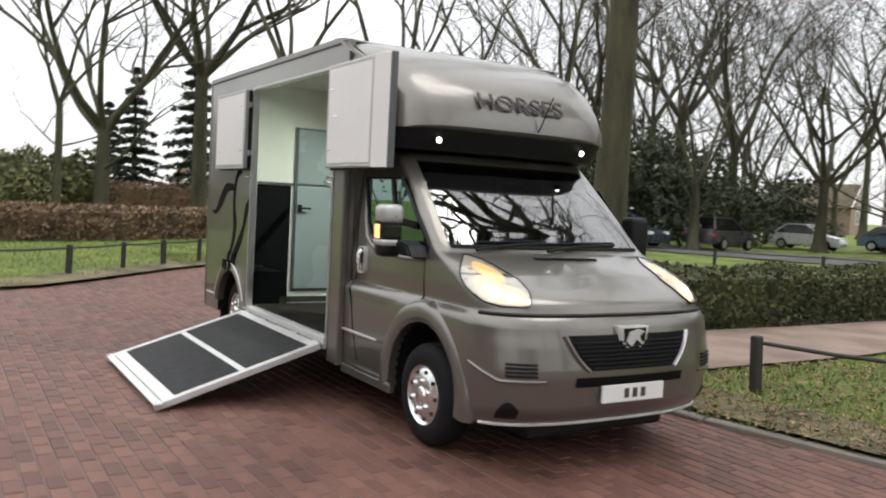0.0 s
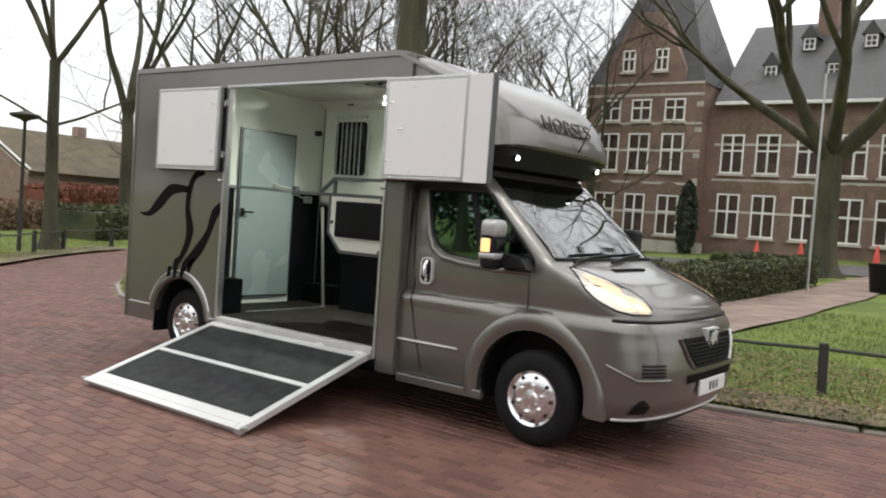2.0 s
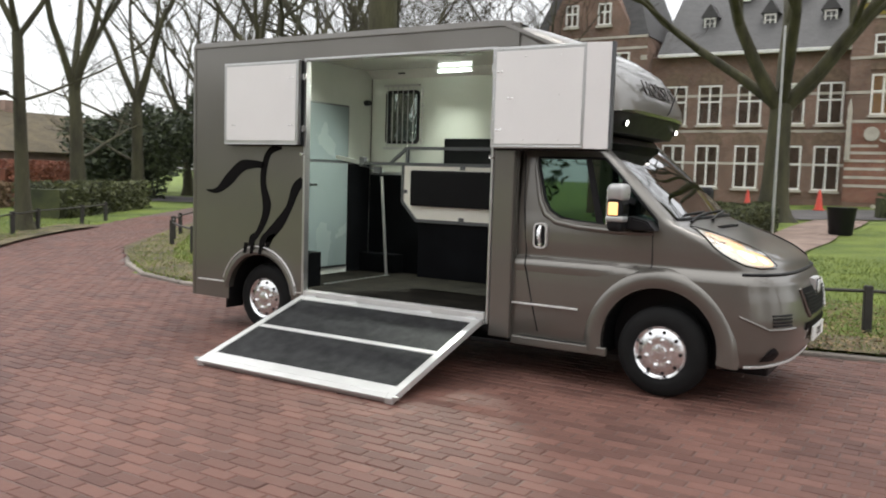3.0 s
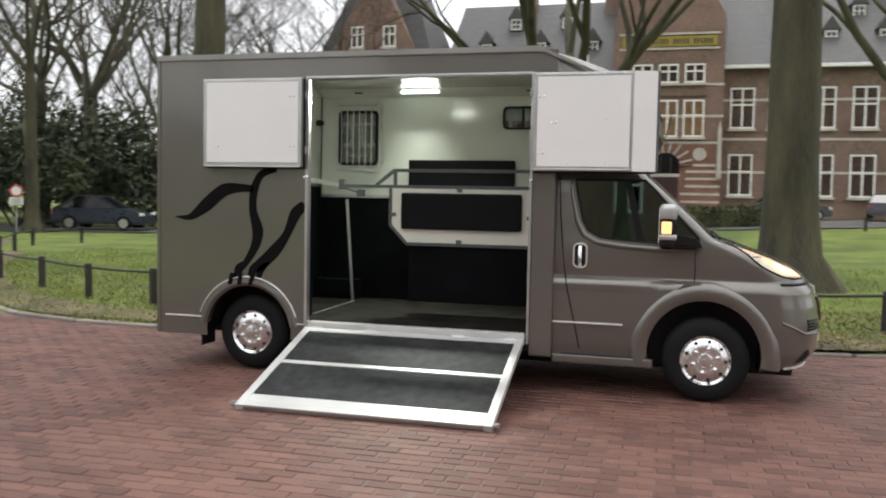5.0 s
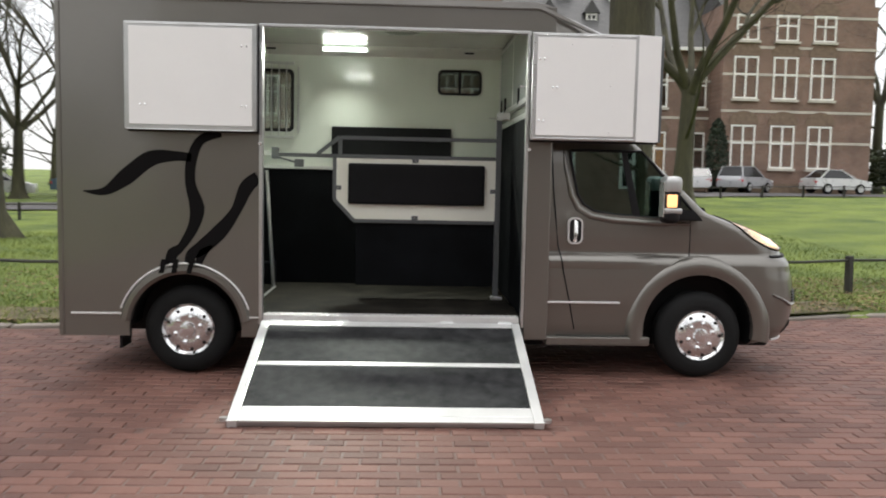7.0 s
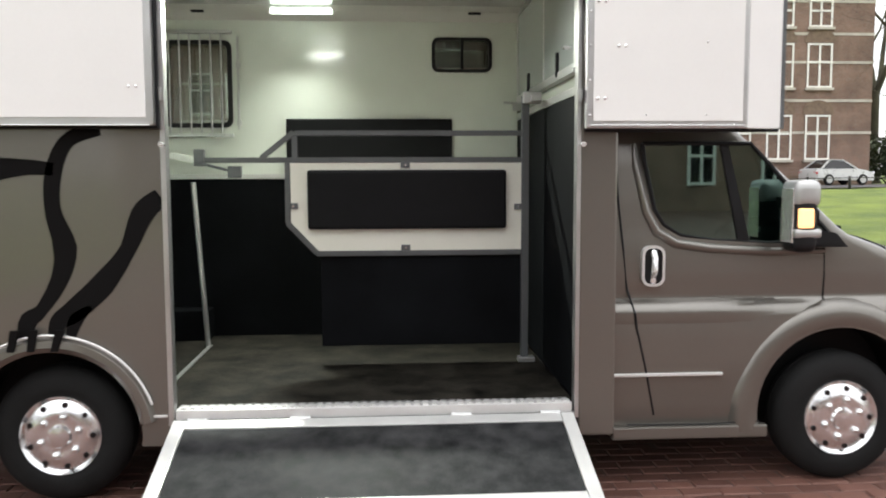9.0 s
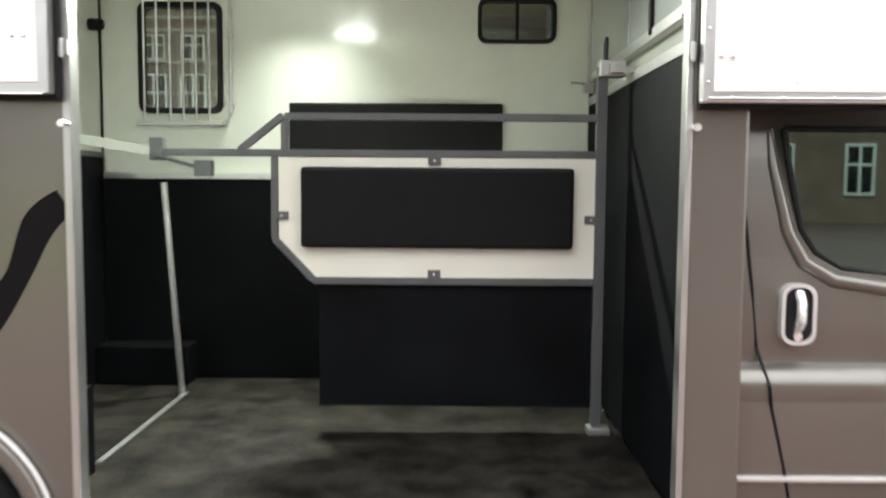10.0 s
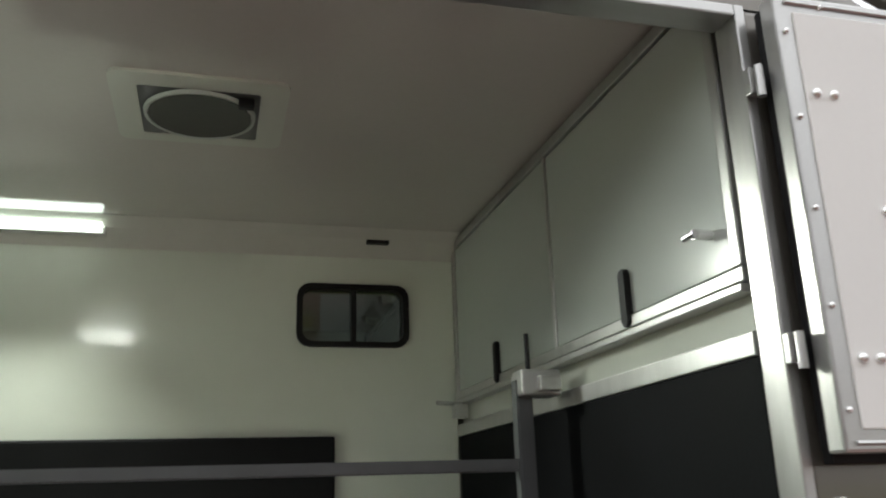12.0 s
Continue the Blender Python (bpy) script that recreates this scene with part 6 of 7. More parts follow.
def road_sign(x, y):
    z = float(gz(x, y))
    t = thing("road_sign", "round white road sign with red rim on a post", "sign", (x, y, z))
    part("pole", cyl(bmesh.new(), (x, y, z - 0.05), (x, y, z + 1.9), 0.025, 10), ALU, t, smooth=True)
    f = Vector((4.17 - x, -6.88 - y, 0)).normalized()
    p = Vector((x, y, z + 1.66)) + f * 0.04
    part("rim", cyl(bmesh.new(), p - f * 0.01, p + f * 0.004, 0.21, 32), REDS, t)
    part("disc", cyl(bmesh.new(), p, p + f * 0.012, 0.155, 32), PLATE, t)
    bm = boxm(-0.22, -0.012, -0.12, 0.22, 0.012, 0.12, 0.004)
    bm.transform(Matrix.Translation((x + f.x * 0.04, y + f.y * 0.04, z + 1.30)) @ Matrix.Rotation(math.atan2(f.y, f.x) + math.pi / 2, 4, "Z"))
    pl = part("text_plate", bm, PLATE, t)
    for k in range(3):
        bm = boxm(-0.16, -0.016, 0.055 - 0.065 * k, 0.16, -0.011, 0.075 - 0.065 * k)
        bm.transform(Matrix.Translation((x + f.x * 0.04, y + f.y * 0.04, z + 1.30)) @ Matrix.Rotation(math.atan2(f.y, f.x) + math.pi / 2, 4, "Z"))
        part("text_bar", bm, GREYT, pl)


road_sign(-18.2, 17.6)
bz = float(gz(2.9, 21))
lb = thing("litter_bin", "dark round litter bin beside the path", "bin", (2.9, 21, bz))
part("bin_body", lathe(bmesh.new(), [(0, 0.30), (0.05, 0.33), (0.75, 0.40), (0.78, 0.42), (0.82, 0.42), (0.82, 0.36)], (2.9, 21, bz + 0.04), axis="z", seg=24), BLACK, lb, smooth=True)
fp = thing("flag_pole", "thin pale metal flag pole", "pole", (1.25, 19.6, float(gz(1.25, 19.6))))
part("pole", cyl(bmesh.new(), (1.25, 19.6, 0.2), (1.25, 19.6, 6.2), 0.045, 12, 0.03), ALU, fp, smooth=True)
for x, y in ((-2.4, 33.5), (0.6, 33.5), (-4.3, 33.6)):
    z = float(gz(x, y)) + 0.08
    t = thing("traffic_cone", "bright orange plastic road cone", "cone", (x, y, z), "cones")
    part("base", boxm(x - 0.22, y - 0.22, z, x + 0.22, y + 0.22, z + 0.05, 0.01), ORANGE, t)
    part("body", lathe(bmesh.new(), [(0.05, 0.17), (0.85, 0.05), (0.9, 0.02)], (x, y, z), axis="z", seg=18), ORANGE, t, smooth=True)


# ---- parked cars ----
def car(x, y, yaw, colour, label, est=0, L=4.2, H=1.48, size=1.0):
    z = float(gz(x, y)) + 0.08
    t = thing("car", label, "car", (0, 0, 0), "parked cars")
    paint = mat("car_paint", colour, 0.3, 0.3, var=0.04, coat=0.5)
    h = L / 2
    prof = [(-h, 0.28), (-h, 0.62), (-h + 0.08, 0.9), (-h + (0.15 if est else 0.55), 0.98), (h - 1.25, 0.95), (h - 0.45, 0.82), (h - 0.06, 0.66), (h, 0.45), (h - 0.05, 0.25)]
    bm = prism(bmesh.new(), prof, -0.85, 0.85, bev=0.09)
    part("body", bm, paint, t, smooth=True)
    a, b = (-h + 0.12, -h + 0.35) if est else (-h + 0.35, -h + 1.0)
    bm = bmesh.new()
    lo = [(a, -0.78), (h - 1.15, -0.78), (h - 1.15, 0.78), (a, 0.78)]
    hi = [(b, -0.60), (h - 2.0, -0.60), (h - 2.0, 0.60), (b, 0.60)]
    v0, v1 = [bm.verts.new((p, q, 0.93)) for p, q in lo], [bm.verts.new((p, q, H - 0.03)) for p, q in hi]
    for k in range(4):
        bm.faces.new((v0[k], v0[(k + 1) % 4], v1[(k + 1) % 4], v1[k]))
    bm.faces.new(v1)
    bmesh.ops.recalc_face_normals(bm, faces=bm.faces)
    part("glasshouse", bm, GLOSSB, t, "dark car windows")
    part("roof", boxm(b - 0.03, -0.62, H - 0.05, h - 1.97, 0.62, H, 0.03), paint, t, smooth=True)
    for sx, sy in ((1, 1), (1, -1), (-1, 1), (-1, -1)):
        for p0, p1 in ((lo[0 if sx < 0 else 1], hi[0 if sx < 0 else 1]),):
            part("pillar", beam(bmesh.new(), (p0[0], sy * 0.785, 0.93), (p1[0], sy * 0.61, H - 0.02), 0.07), paint, t)
        w = part("wheel", lathe(bmesh.new(), [(-0.09, 0.18), (-0.1, 0.27), (-0.06, 0.31), (0.06, 0.31), (0.1, 0.27), (0.09, 0.18)], (sx * (h - 0.82), sy * 0.80, 0.31), seg=20), TYRE, t, smooth=True)
        part("rim", cyl(bmesh.new(), (sx * (h - 0.82), sy * 0.80, 0.31), (sx * (h - 0.82), sy * 0.905, 0.31), 0.19, 18), ALU, w)
        part("lamp", boxm(sx * (h - 0.10) - 0.07, sy * 0.68 - 0.15, 0.62, sx * (h - 0.10) + 0.05, sy * 0.68 + 0.15, 0.76, 0.02), REDS if sx < 0 else PLATE, t)
    t.matrix_basis = pose(x, y, z, 0, 0, yaw) @ Matrix.Diagonal((size, size, size, 1))


car(-17.8, 28.6, 100, (0.05, 0.05, 0.055), "dark parked hatchback on the far road", 1, 3.8, 1.5)
car(-18.7, 36.4, 18, (0.68, 0.68, 0.68), "white parked estate car beside the road", 0, 4.1, 1.5, 0.88)
car(-14.8, 38.3, 18, (0.09, 0.14, 0.19), "blue-grey parked saloon car beside the road", 0, 4.3, 1.42, 0.88)
car(-10.2, 39.7, 14, (0.03, 0.03, 0.035), "black parked saloon car beside the road", 0, 4.3, 1.4)
car(-19.4, 24.0, 15, (0.04, 0.05, 0.07), "dark blue parked hatchback beside the road", 0, 3.9, 1.45)
car(-22.6, 27.8, 40, (0.10, 0.16, 0.24), "blue parked hatchback beside the road", 0, 3.9, 1.45)
car(16.4, 35.6, 70, (0.6, 0.6, 0.6), "white parked hatchback beside the road", 0, 3.8, 1.42, 0.85)
car(18.9, 35.6, 40, (0.4, 0.4, 0.41), "silver parked van-like car beside the road", 1, 3.8, 1.55, 0.85)
car(23.6, 35.6, 8, (0.65, 0.65, 0.65), "white parked compact car beside the road", 0, 3.8, 1.45, 0.85)
car(13.6, 35.4, 75, (0.07, 0.07, 0.08), "dark parked car on the far road", 0, 3.9, 1.42, 0.85)
car(9.4, 35.0, 12, (0.06, 0.06, 0.065), "dark parked car on the far road", 0, 4.0, 1.42, 0.85)


# ---- the large brick building ----
hall = thing("school_building", "large old brown brick building with slate roofs and white windows", "building", (0, 38, 0.6))


def win_unit(w, h, lit, name="window"):
    """A white cross window standing at the origin of the building, copied to its places."""
    u = new(name, finish(ring(bmesh.new(), [(-w / 2, 0), (w / 2, 0), (w / 2, h), (-w / 2, h)], [(-w / 2 + 0.09, 0.09), (w / 2 - 0.09, 0.09), (w / 2 - 0.09, h - 0.09), (-w / 2 + 0.09, h - 0.09)], -0.05, 0.06), name, WPAINT))
    u.parent = hall
    for nm, bm in (("mullion", boxm(-0.05, -0.04, 0.09, 0.05, 0.05, h - 0.09)), ("transom", boxm(-w / 2 + 0.09, -0.035, h * 0.56, w / 2 - 0.09, 0.045, h * 0.56 + 0.09)), ("sill", boxm(-w / 2 - 0.08, -0.16, -0.12, w / 2 + 0.08, 0.06, 0.0))):
        o = new(nm, finish(bm, nm, STONE if nm == "sill" else WPAINT))
        o.parent = u
    o = new("pane", finish(boxm(-w / 2 + 0.09, 0.0, 0.09, w / 2 - 0.09, 0.01, h - 0.09), "pane", PANE))
    o.parent = u
    o = new("room", finish(boxm(-w / 2 + 0.05, 0.03, 0.05, w / 2 - 0.05, 0.06, h - 0.05), "room", WARMW if lit else CURT))
    o.parent = u
    return u


hall_units = {}


def put_window(x, y, z, w, h, lit=False, arch=True):
    key = (w, h, lit)
    if key not in hall_units:
        hall_units[key] = win_unit(w, h, lit)
        u = hall_units[key]
        u.location = (x, y - 38, z - 0.6)
    else:
        u = copy_thing(hall_units[key], pose(x, y - 38, z - 0.6))
    if arch:
        bm = bmesh.new()
        pts = [(-w * 0.62, 0), (w * 0.62, 0)] + [(w * 0.62 * math.cos(t), 0.06 + w * 0.5 * math.sin(t)) for t in [math.pi * k / 10 for k in range(11)]]
        prism(bm, [(x + a, z + h + 0.03 + b) for a, b in pts], y - 0.045, y + 0.02)
        part("relieving_arch", bm, ARCHB, hall)


ARCHB = mat("lighter_arch_brick", (0.20, 0.14, 0.10), 0.85, var=0.3, scale=6, bump=0.3, bscale=20)


def block(name, x0, x1, y0, y1, z0, z1):
    return part(name, boxm(x0, y0, z0, x1, y1, z1), WALLB, hall)


def roof(x0, x1, y0, y1, z0, zr, hip=0.0):
    """A ridge roof along x."""
    bm = bmesh.new()
    ym = (y0 + y1) / 2
    v = [bm.verts.new(p) for p in ((x0, y0, z0), (x1, y0, z0), (x1, y1, z0), (x0, y1, z0), (x0 + hip, ym, zr), (x1 - hip, ym, zr))]
    for f in ((0, 1, 5, 4), (2, 3, 4, 5), (1, 2, 5), (3, 0, 4), (3, 2, 1, 0)):
        bm.faces.new([v[k] for k in f])
    bmesh.ops.recalc_face_normals(bm, faces=bm.faces)
    return part("roof", bm, SLATE, hall)


def gable(x0, x1, y, z0, ztop, steps, depth=1.0):
    bm = bmesh.new()
    pts = [(x0, z0)]
    w = (x1 - x0) / 2
    for k in range(steps):
        zz = z0 + (ztop - z0) * (k + 1) / steps
        xx = w * k / steps * 0.86
        pts += [(x0 + xx, zz - (ztop - z0) / steps * 0.05), (x0 + xx, zz)]
    pts2 = [(x0 + x1 - a, b) for a, b in pts[::-1]]
    clean = []
    for p in pts + pts2:
        if not clean or (abs(clean[-1][0] - p[0]) + abs(clean[-1][1] - p[1])) > 1e-4:
            clean.append(p)
    prism(bm, clean, y, y + depth)
    part("stepped_gable", bm, WALLB, hall)


def bands(x0, x1, y, zs):
    for z in zs:
        part("stone_band", boxm(x0 - 0.02, y - 0.03, z, x1 + 0.02, y + 0.05, z + 0.13), STONE, hall)


# corner pavilion under a steep pyramid roof
block("wall", -15.7, -8.95, 38, 50, -0.3, 9.4)
gable(-14.7, -10.0, 38, 9.4, 13.3, 5)
bm = bmesh.new()
bmesh.ops.create_cone(bm, cap_ends=True, segments=4, radius1=4.85, radius2=0.1, depth=9.6, matrix=Matrix.Translation((-12.32, 41.4, 14.2)) @ Matrix.Rotation(radians(45), 4, "Z"))
part("spire", bm, SLATE, hall)
for x in (-14.15, -12.35, -10.45):
    put_window(x, 38, 1.3, 1.2, 2.15)
    put_window(x, 38, 4.65, 1.25, 2.1)
    put_window(x, 38, 7.4, 1.15, 1.2, arch=False)
bands(-15.7, -8.95, 38, (2.4, 4.0, 5.75, 7.2, 8.75, 9.35))
for x in (-13.3, -11.4):
    put_window(x, 38, 10.1, 0.75, 1.2, arch=False)
for x in (-15.55, -9.1):
    for k in range(6):
        part("quoin", boxm(x - 0.16, 37.955, 1.4 + 1.35 * k, x + 0.16, 38.05, 1.65 + 1.35 * k), STONE, hall)
# left wing
block("wall", -8.95, 0.95, 39, 50, -0.3, 8.35)
roof(-8.6, 1.2, 38.6, 50.4, 8.35, 13.6)
part("gutter", boxm(-8.5, 38.5, 8.28, 0.95, 38.75, 8.45, 0.03), WPAINT, hall)
for k, x in enumerate((-7.55, -5.75, -3.75, -1.7, 0.05)):
    put_window(x, 39, 1.5, 1.2, 2.2)
    put_window(x, 39, 4.75, 1.2, 2.05)
bands(-8.5, 0.95, 39, (2.7, 4.35, 6.2))
# entrance gable
EX = 3.72
block("wall", 0.95, 6.45, 38, 50, -0.3, 10.4)
gable(0.95, 6.45, 38, 10.4, 15.2, 6)
roof(0.95, 6.45, 38.8, 50, 10.4, 14.9)
for dx in (-1.3, 0.0, 1.3):
    put_window(EX + dx, 38, 5.1, 1.05, 1.9, lit=True, arch=False)
    put_window(EX + dx, 38, 7.85, 1.0, 0.98)
    bm = bmesh.new()
    beam(bm, (EX + dx - 0.6, 37.97, 7.35), (EX + dx + 0.6, 37.97, 7.35), 0.12, 0.3)
    part("apron", bm, ARCHB, hall)
gb = part("gilded_band", boxm(1.35, 37.93, 9.72, 6.05, 38.05, 10.22), GOLD, hall, "gilded frieze")
for k in range(26):
    if k not in (6, 13, 19):
        part("letter_bar", boxm(1.55 + 0.168 * k, 37.915, 9.84, 1.64 + 0.168 * k, 37.932, 10.1), GREYT, gb)
for z in (9.55, 10.3):
    part("stone_band", boxm(1.2, 37.94, z, 6.2, 38.05, z + 0.11), STONE, hall)
bands(0.95, 6.45, 38, (4.75, 6.1, 7.7))
part("red_facing", boxm(0.97, 37.975, 1.0, 6.43, 38.0, 4.72), REDB, hall, "red brick facing between stone bands")
for z in (1.72, 2.12, 2.52, 2.90, 3.27, 3.60):
    w = 1.35 if z > 3.4 else (1.0 if z > 2.4 else 0.78)
    for x0, x1 in ((0.98, EX - w), (EX + w, 6.42)):
        part("stone_band", boxm(x0, 37.955, z, x1, 38.05, z + 0.13), STONE, hall)
part("porch_door", boxm(EX - 0.64, 37.93, 1.2, EX + 0.64, 38.05, 3.05, 0.02), DOORM, hall, "dark wooden entrance door")
part("porch_lintel", boxm(EX - 0.72, 37.92, 3.05, EX + 0.72, 38.05, 3.22, 0.02), STONE, hall)
bm = bmesh.new()
prism(bm, [(EX - 0.7, 3.22), (EX + 0.7, 3.22)] + [(EX + 0.7 * math.cos(t), 3.6 + 0.68 * math.sin(t)) for t in [math.pi * k / 12 for k in range(13)]], 37.95, 38.03)
fan = part("fanlight", bm, GLOSSB, hall, "dark arched fanlight")
for dx in (-0.25, 0.25):
    part("glazing_bar", boxm(EX + dx - 0.03, 37.93, 3.23, EX + dx + 0.03, 37.96, 4.1), DOORM, fan)
for k in range(17):
    t = math.pi * (k + 0.5) / 17
    c, q = math.cos(t), math.sin(t)
    bm = bmesh.new()
    beam(bm, (EX + 0.72 * c, 37.95, 3.6 + 0.70 * q), (EX + (1.38 if k % 2 else 1.3) * c, 37.95, 3.6 + (1.3 if k % 2 else 1.24) * q), 0.15 if k % 2 else 0.19, 0.1)
    part("voussoir", bm, STONE if k % 2 else REDB, hall)
part("porch_step", boxm(EX - 1.15, 36.9, 0.3, EX + 1.15, 37.92, 1.2, 0.02), STONE, hall)
part("porch_step", boxm(EX - 1.35, 36.4, 0.3, EX + 1.35, 36.9, 0.95, 0.02), STONE, hall)
for x in (EX - 1.66, EX + 1.66):
    bm = bmesh.new()
    lathe(bm, [(0.0, 0.34), (-0.06, 0.32), (-0.05, 0.22), (-0.02, 0.0)], (x, 37.96, 4.22), seg=24)
    part("roundel", bm, STONE, hall, smooth=True)
for x in (0.98, 6.22):
    part("corner_shaft", cyl(bmesh.new(), (x + 0.1, 37.92, 3.0), (x + 0.1, 37.92, 5.3), 0.13, 12, 0.10), STONE, hall, smooth=True)
    part("finial", cyl(bmesh.new(), (x + 0.1, 37.92, 5.3), (x + 0.1, 37.92, 5.9), 0.13, 10, 0.01), STONE, hall, smooth=True)
# right wing
block("wall", 6.45, 18.1, 39, 50, -0.3, 8.7)
roof(6.3, 18.3, 38.6, 50.4, 8.7, 13.9)
part("gutter", boxm(6.45, 38.5, 8.62, 18.1, 38.75, 8.8, 0.03), WPAINT, hall)
for k, x in enumerate((7.45, 9.3, 11.3, 13.25, 15.15, 17.3)):
    put_window(x, 39, 2.15, 1.2, 2.15, lit=k in (1, 4))
    put_window(x, 39, 5.6, 1.2, 2.1, lit=k == 4)
bands(6.45, 18.1, 39, (3.3, 5.0, 7.0))
# right pavilion
block("wall", 18.1, 26.2, 37.2, 50, -0.3, 10.9)
gable(18.3, 26.0, 37.2, 10.9, 16.5, 6)
roof(18.1, 26.2, 37.9, 50, 10.9, 16.0)
for k, x in enumerate((19.3, 21.4, 23.4)):
    put_window(x, 37.2, 2.4, 1.3, 2.25)
    put_window(x, 37.2, 6.0, 1.3, 2.2)
    put_window(x, 37.2, 9.0, 1.2, 1.35)
bands(18.1, 26.2, 37.2, (3.7, 5.3, 7.2, 8.6, 10.2))
part("plinth", boxm(-15.3, 37.9, -0.3, -8.4, 38.0, 1.0), STONE, hall)
part("plinth", boxm(18.0, 37.1, -0.3, 26.3, 37.2, 1.6), ARCHB, hall)
# dormers and chimneys
dorm = None
for x, y, z in ((-6.4, 40.6, 9.9), (-3.3, 40.6, 9.9), (-0.4, 40.6, 9.9), (9.4, 40.6, 10.1), (11.8, 40.6, 10.1), (14.4, 40.6, 10.1), (10.6, 42.2, 11.7), (13.4, 42.2, 11.7), (-5, 42.2, 11.6), (-2, 42.2, 11.6)):
    if dorm is None:
        dorm = new("dormer", finish(boxm(-0.35, 0, 0, 0.35, 1.4, 0.75), "dormer", SLATE))
        dorm.parent = hall
        bm = bmesh.new()
        prism(bm, [(-0.48, 0.72), (0.48, 0.72), (0, 1.45)], -0.1, 1.5)
        o = new("dormer_roof", finish(bm, "dormer_roof", SLATE))
        o.parent = dorm
        o = new("dormer_window", finish(ring(bmesh.new(), [(-0.3, 0.06), (0.3, 0.06), (0.3, 0.7), (-0.3, 0.7)], [(-0.22, 0.14), (0.22, 0.14), (0.22, 0.62), (-0.22, 0.62)], -0.04, 0.02), "dormer_window", WPAINT))
        o.parent = dorm
        o = new("dormer_bars", finish(box(boxm(-0.025, -0.03, 0.14, 0.025, 0.0, 0.62), -0.22, -0.03, 0.36, 0.22, 0.0, 0.40), "dormer_bars", WPAINT))
        o.parent = dorm
        dorm.location = (x, y - 38, z - 0.6)
    else:
        copy_thing(dorm, pose(x, y - 38, z - 0.6))
for x in (-4.5, 0.5, 10, 15):
    part("chimney", boxm(x - 0.5, 43.5, 12, x + 0.5, 44.4, 15.2, 0.04), WALLB, hall)
# columnar cypresses
for x, y in ((-8.9, 36.9), (17.6, 36.2)):
    z = float(gz(x, y))
    t = thing("cypress", "dark columnar cypress against the wall", "tree", (x, y, z), "cypresses")
    part("trunk", cyl(bmesh.new(), (x, y, z - 0.05), (x, y, z + 3.4), 0.07, 8, 0.02), BARK, t)

    def column(rng, n, x=x, y=y, z=z):
        u = rng.uniform(0, 1, n)
        a = rng.uniform(0, 6.28, n)
        r = 0.55 * np.sqrt(np.clip(np.sin(np.pi * np.clip(u * 0.9 + 0.1, 0, 1)), 0, 1)) * rng.uniform(0.6, 1.05, n)
        return np.stack([x + r * np.cos(a), y + r * np.sin(a), z + 0.1 + 3.7 * u], 1)
    part("crown", leaf_cloud(60, 3000, 0.09, column, FIR, "crown"), FIR, t)


# ---- houses to the west ----
def house(x, y, yaw, w, l, eave, ridge, label):
    t = thing("house", label, "house", (0, 0, 0), "houses")
    part("house_wall", boxm(-l / 2, -w / 2, -0.2, l / 2, w / 2, eave), HOUSEW, t)
    for s in (-1, 1):
        part("gable_wall", prism(bmesh.new(), [(-w / 2, eave), (w / 2, eave), (0, ridge - 0.1)], s * l / 2 - (0.2 if s > 0 else 0), s * l / 2 + (0 if s > 0 else 0.2), axis="x"), HOUSEW, t)
        for q in (-1, 1):
            part("barge_board", beam(bmesh.new(), (s * (l / 2 + 0.12), q * (w / 2 + 0.3), eave - 0.1), (s * (l / 2 + 0.12), 0, ridge + 0.05), 0.08, 0.28), WPAINT, t)
            if s > 0:
                bm = bmesh.new()
                v = [bm.verts.new(p) for p in ((-l / 2 - 0.2, q * (w / 2 + 0.35), eave - 0.2), (l / 2 + 0.2, q * (w / 2 + 0.35), eave - 0.2), (l / 2 + 0.2, 0, ridge), (-l / 2 - 0.2, 0, ridge))]
                bm.faces.new(v)
                bmesh.ops.recalc_face_normals(bm, faces=bm.faces)
                bmesh.ops.solidify(bm, geom=bm.faces[:], thickness=0.12)
                part("roof", bm, RTILE, t, "mossy brown roof tiles")
        for k, (a, b) in enumerate(((-1.5, 1.2), (0.3, 1.2), (-0.6, eave + 0.3))):
            wd = part("window", boxm(s * (l / 2 + 0.005) - 0.03, a, b, s * (l / 2 + 0.005) + 0.03, a + 1.2, b + 1.2), GLOSSB, t)
            part("window_frame", ring(bmesh.new(), [(a - 0.08, b - 0.08), (a + 1.28, b - 0.08), (a + 1.28, b + 1.28), (a - 0.08, b + 1.28)], [(a, b), (a + 1.2, b), (a + 1.2, b + 1.2), (a, b + 1.2)], s * (l / 2 + 0.005) - 0.05, s * (l / 2 + 0.005) + 0.05, axis="x"), WPAINT, wd)
    part("chimney", boxm(-0.3, -0.3, ridge - 0.6, 0.3, 0.3, ridge + 0.7), HOUSEW, t)
    t.matrix_basis = pose(x, y, float(gz(x, y)), 0, 0, yaw)


HL = "pale brick house with steep mossy tiled roof"
house(-43.9, 23.6, 98, 9, 13, 2.4, 4.7, HL)
house(-54, 22.5, 98, 8.5, 11, 2.4, 4.7, HL)
house(-64, 21.5, 98, 8.5, 11, 2.4, 4.7, HL)
house(-43, 72, 20, 7, 8, 2.7, 4.9, HL)


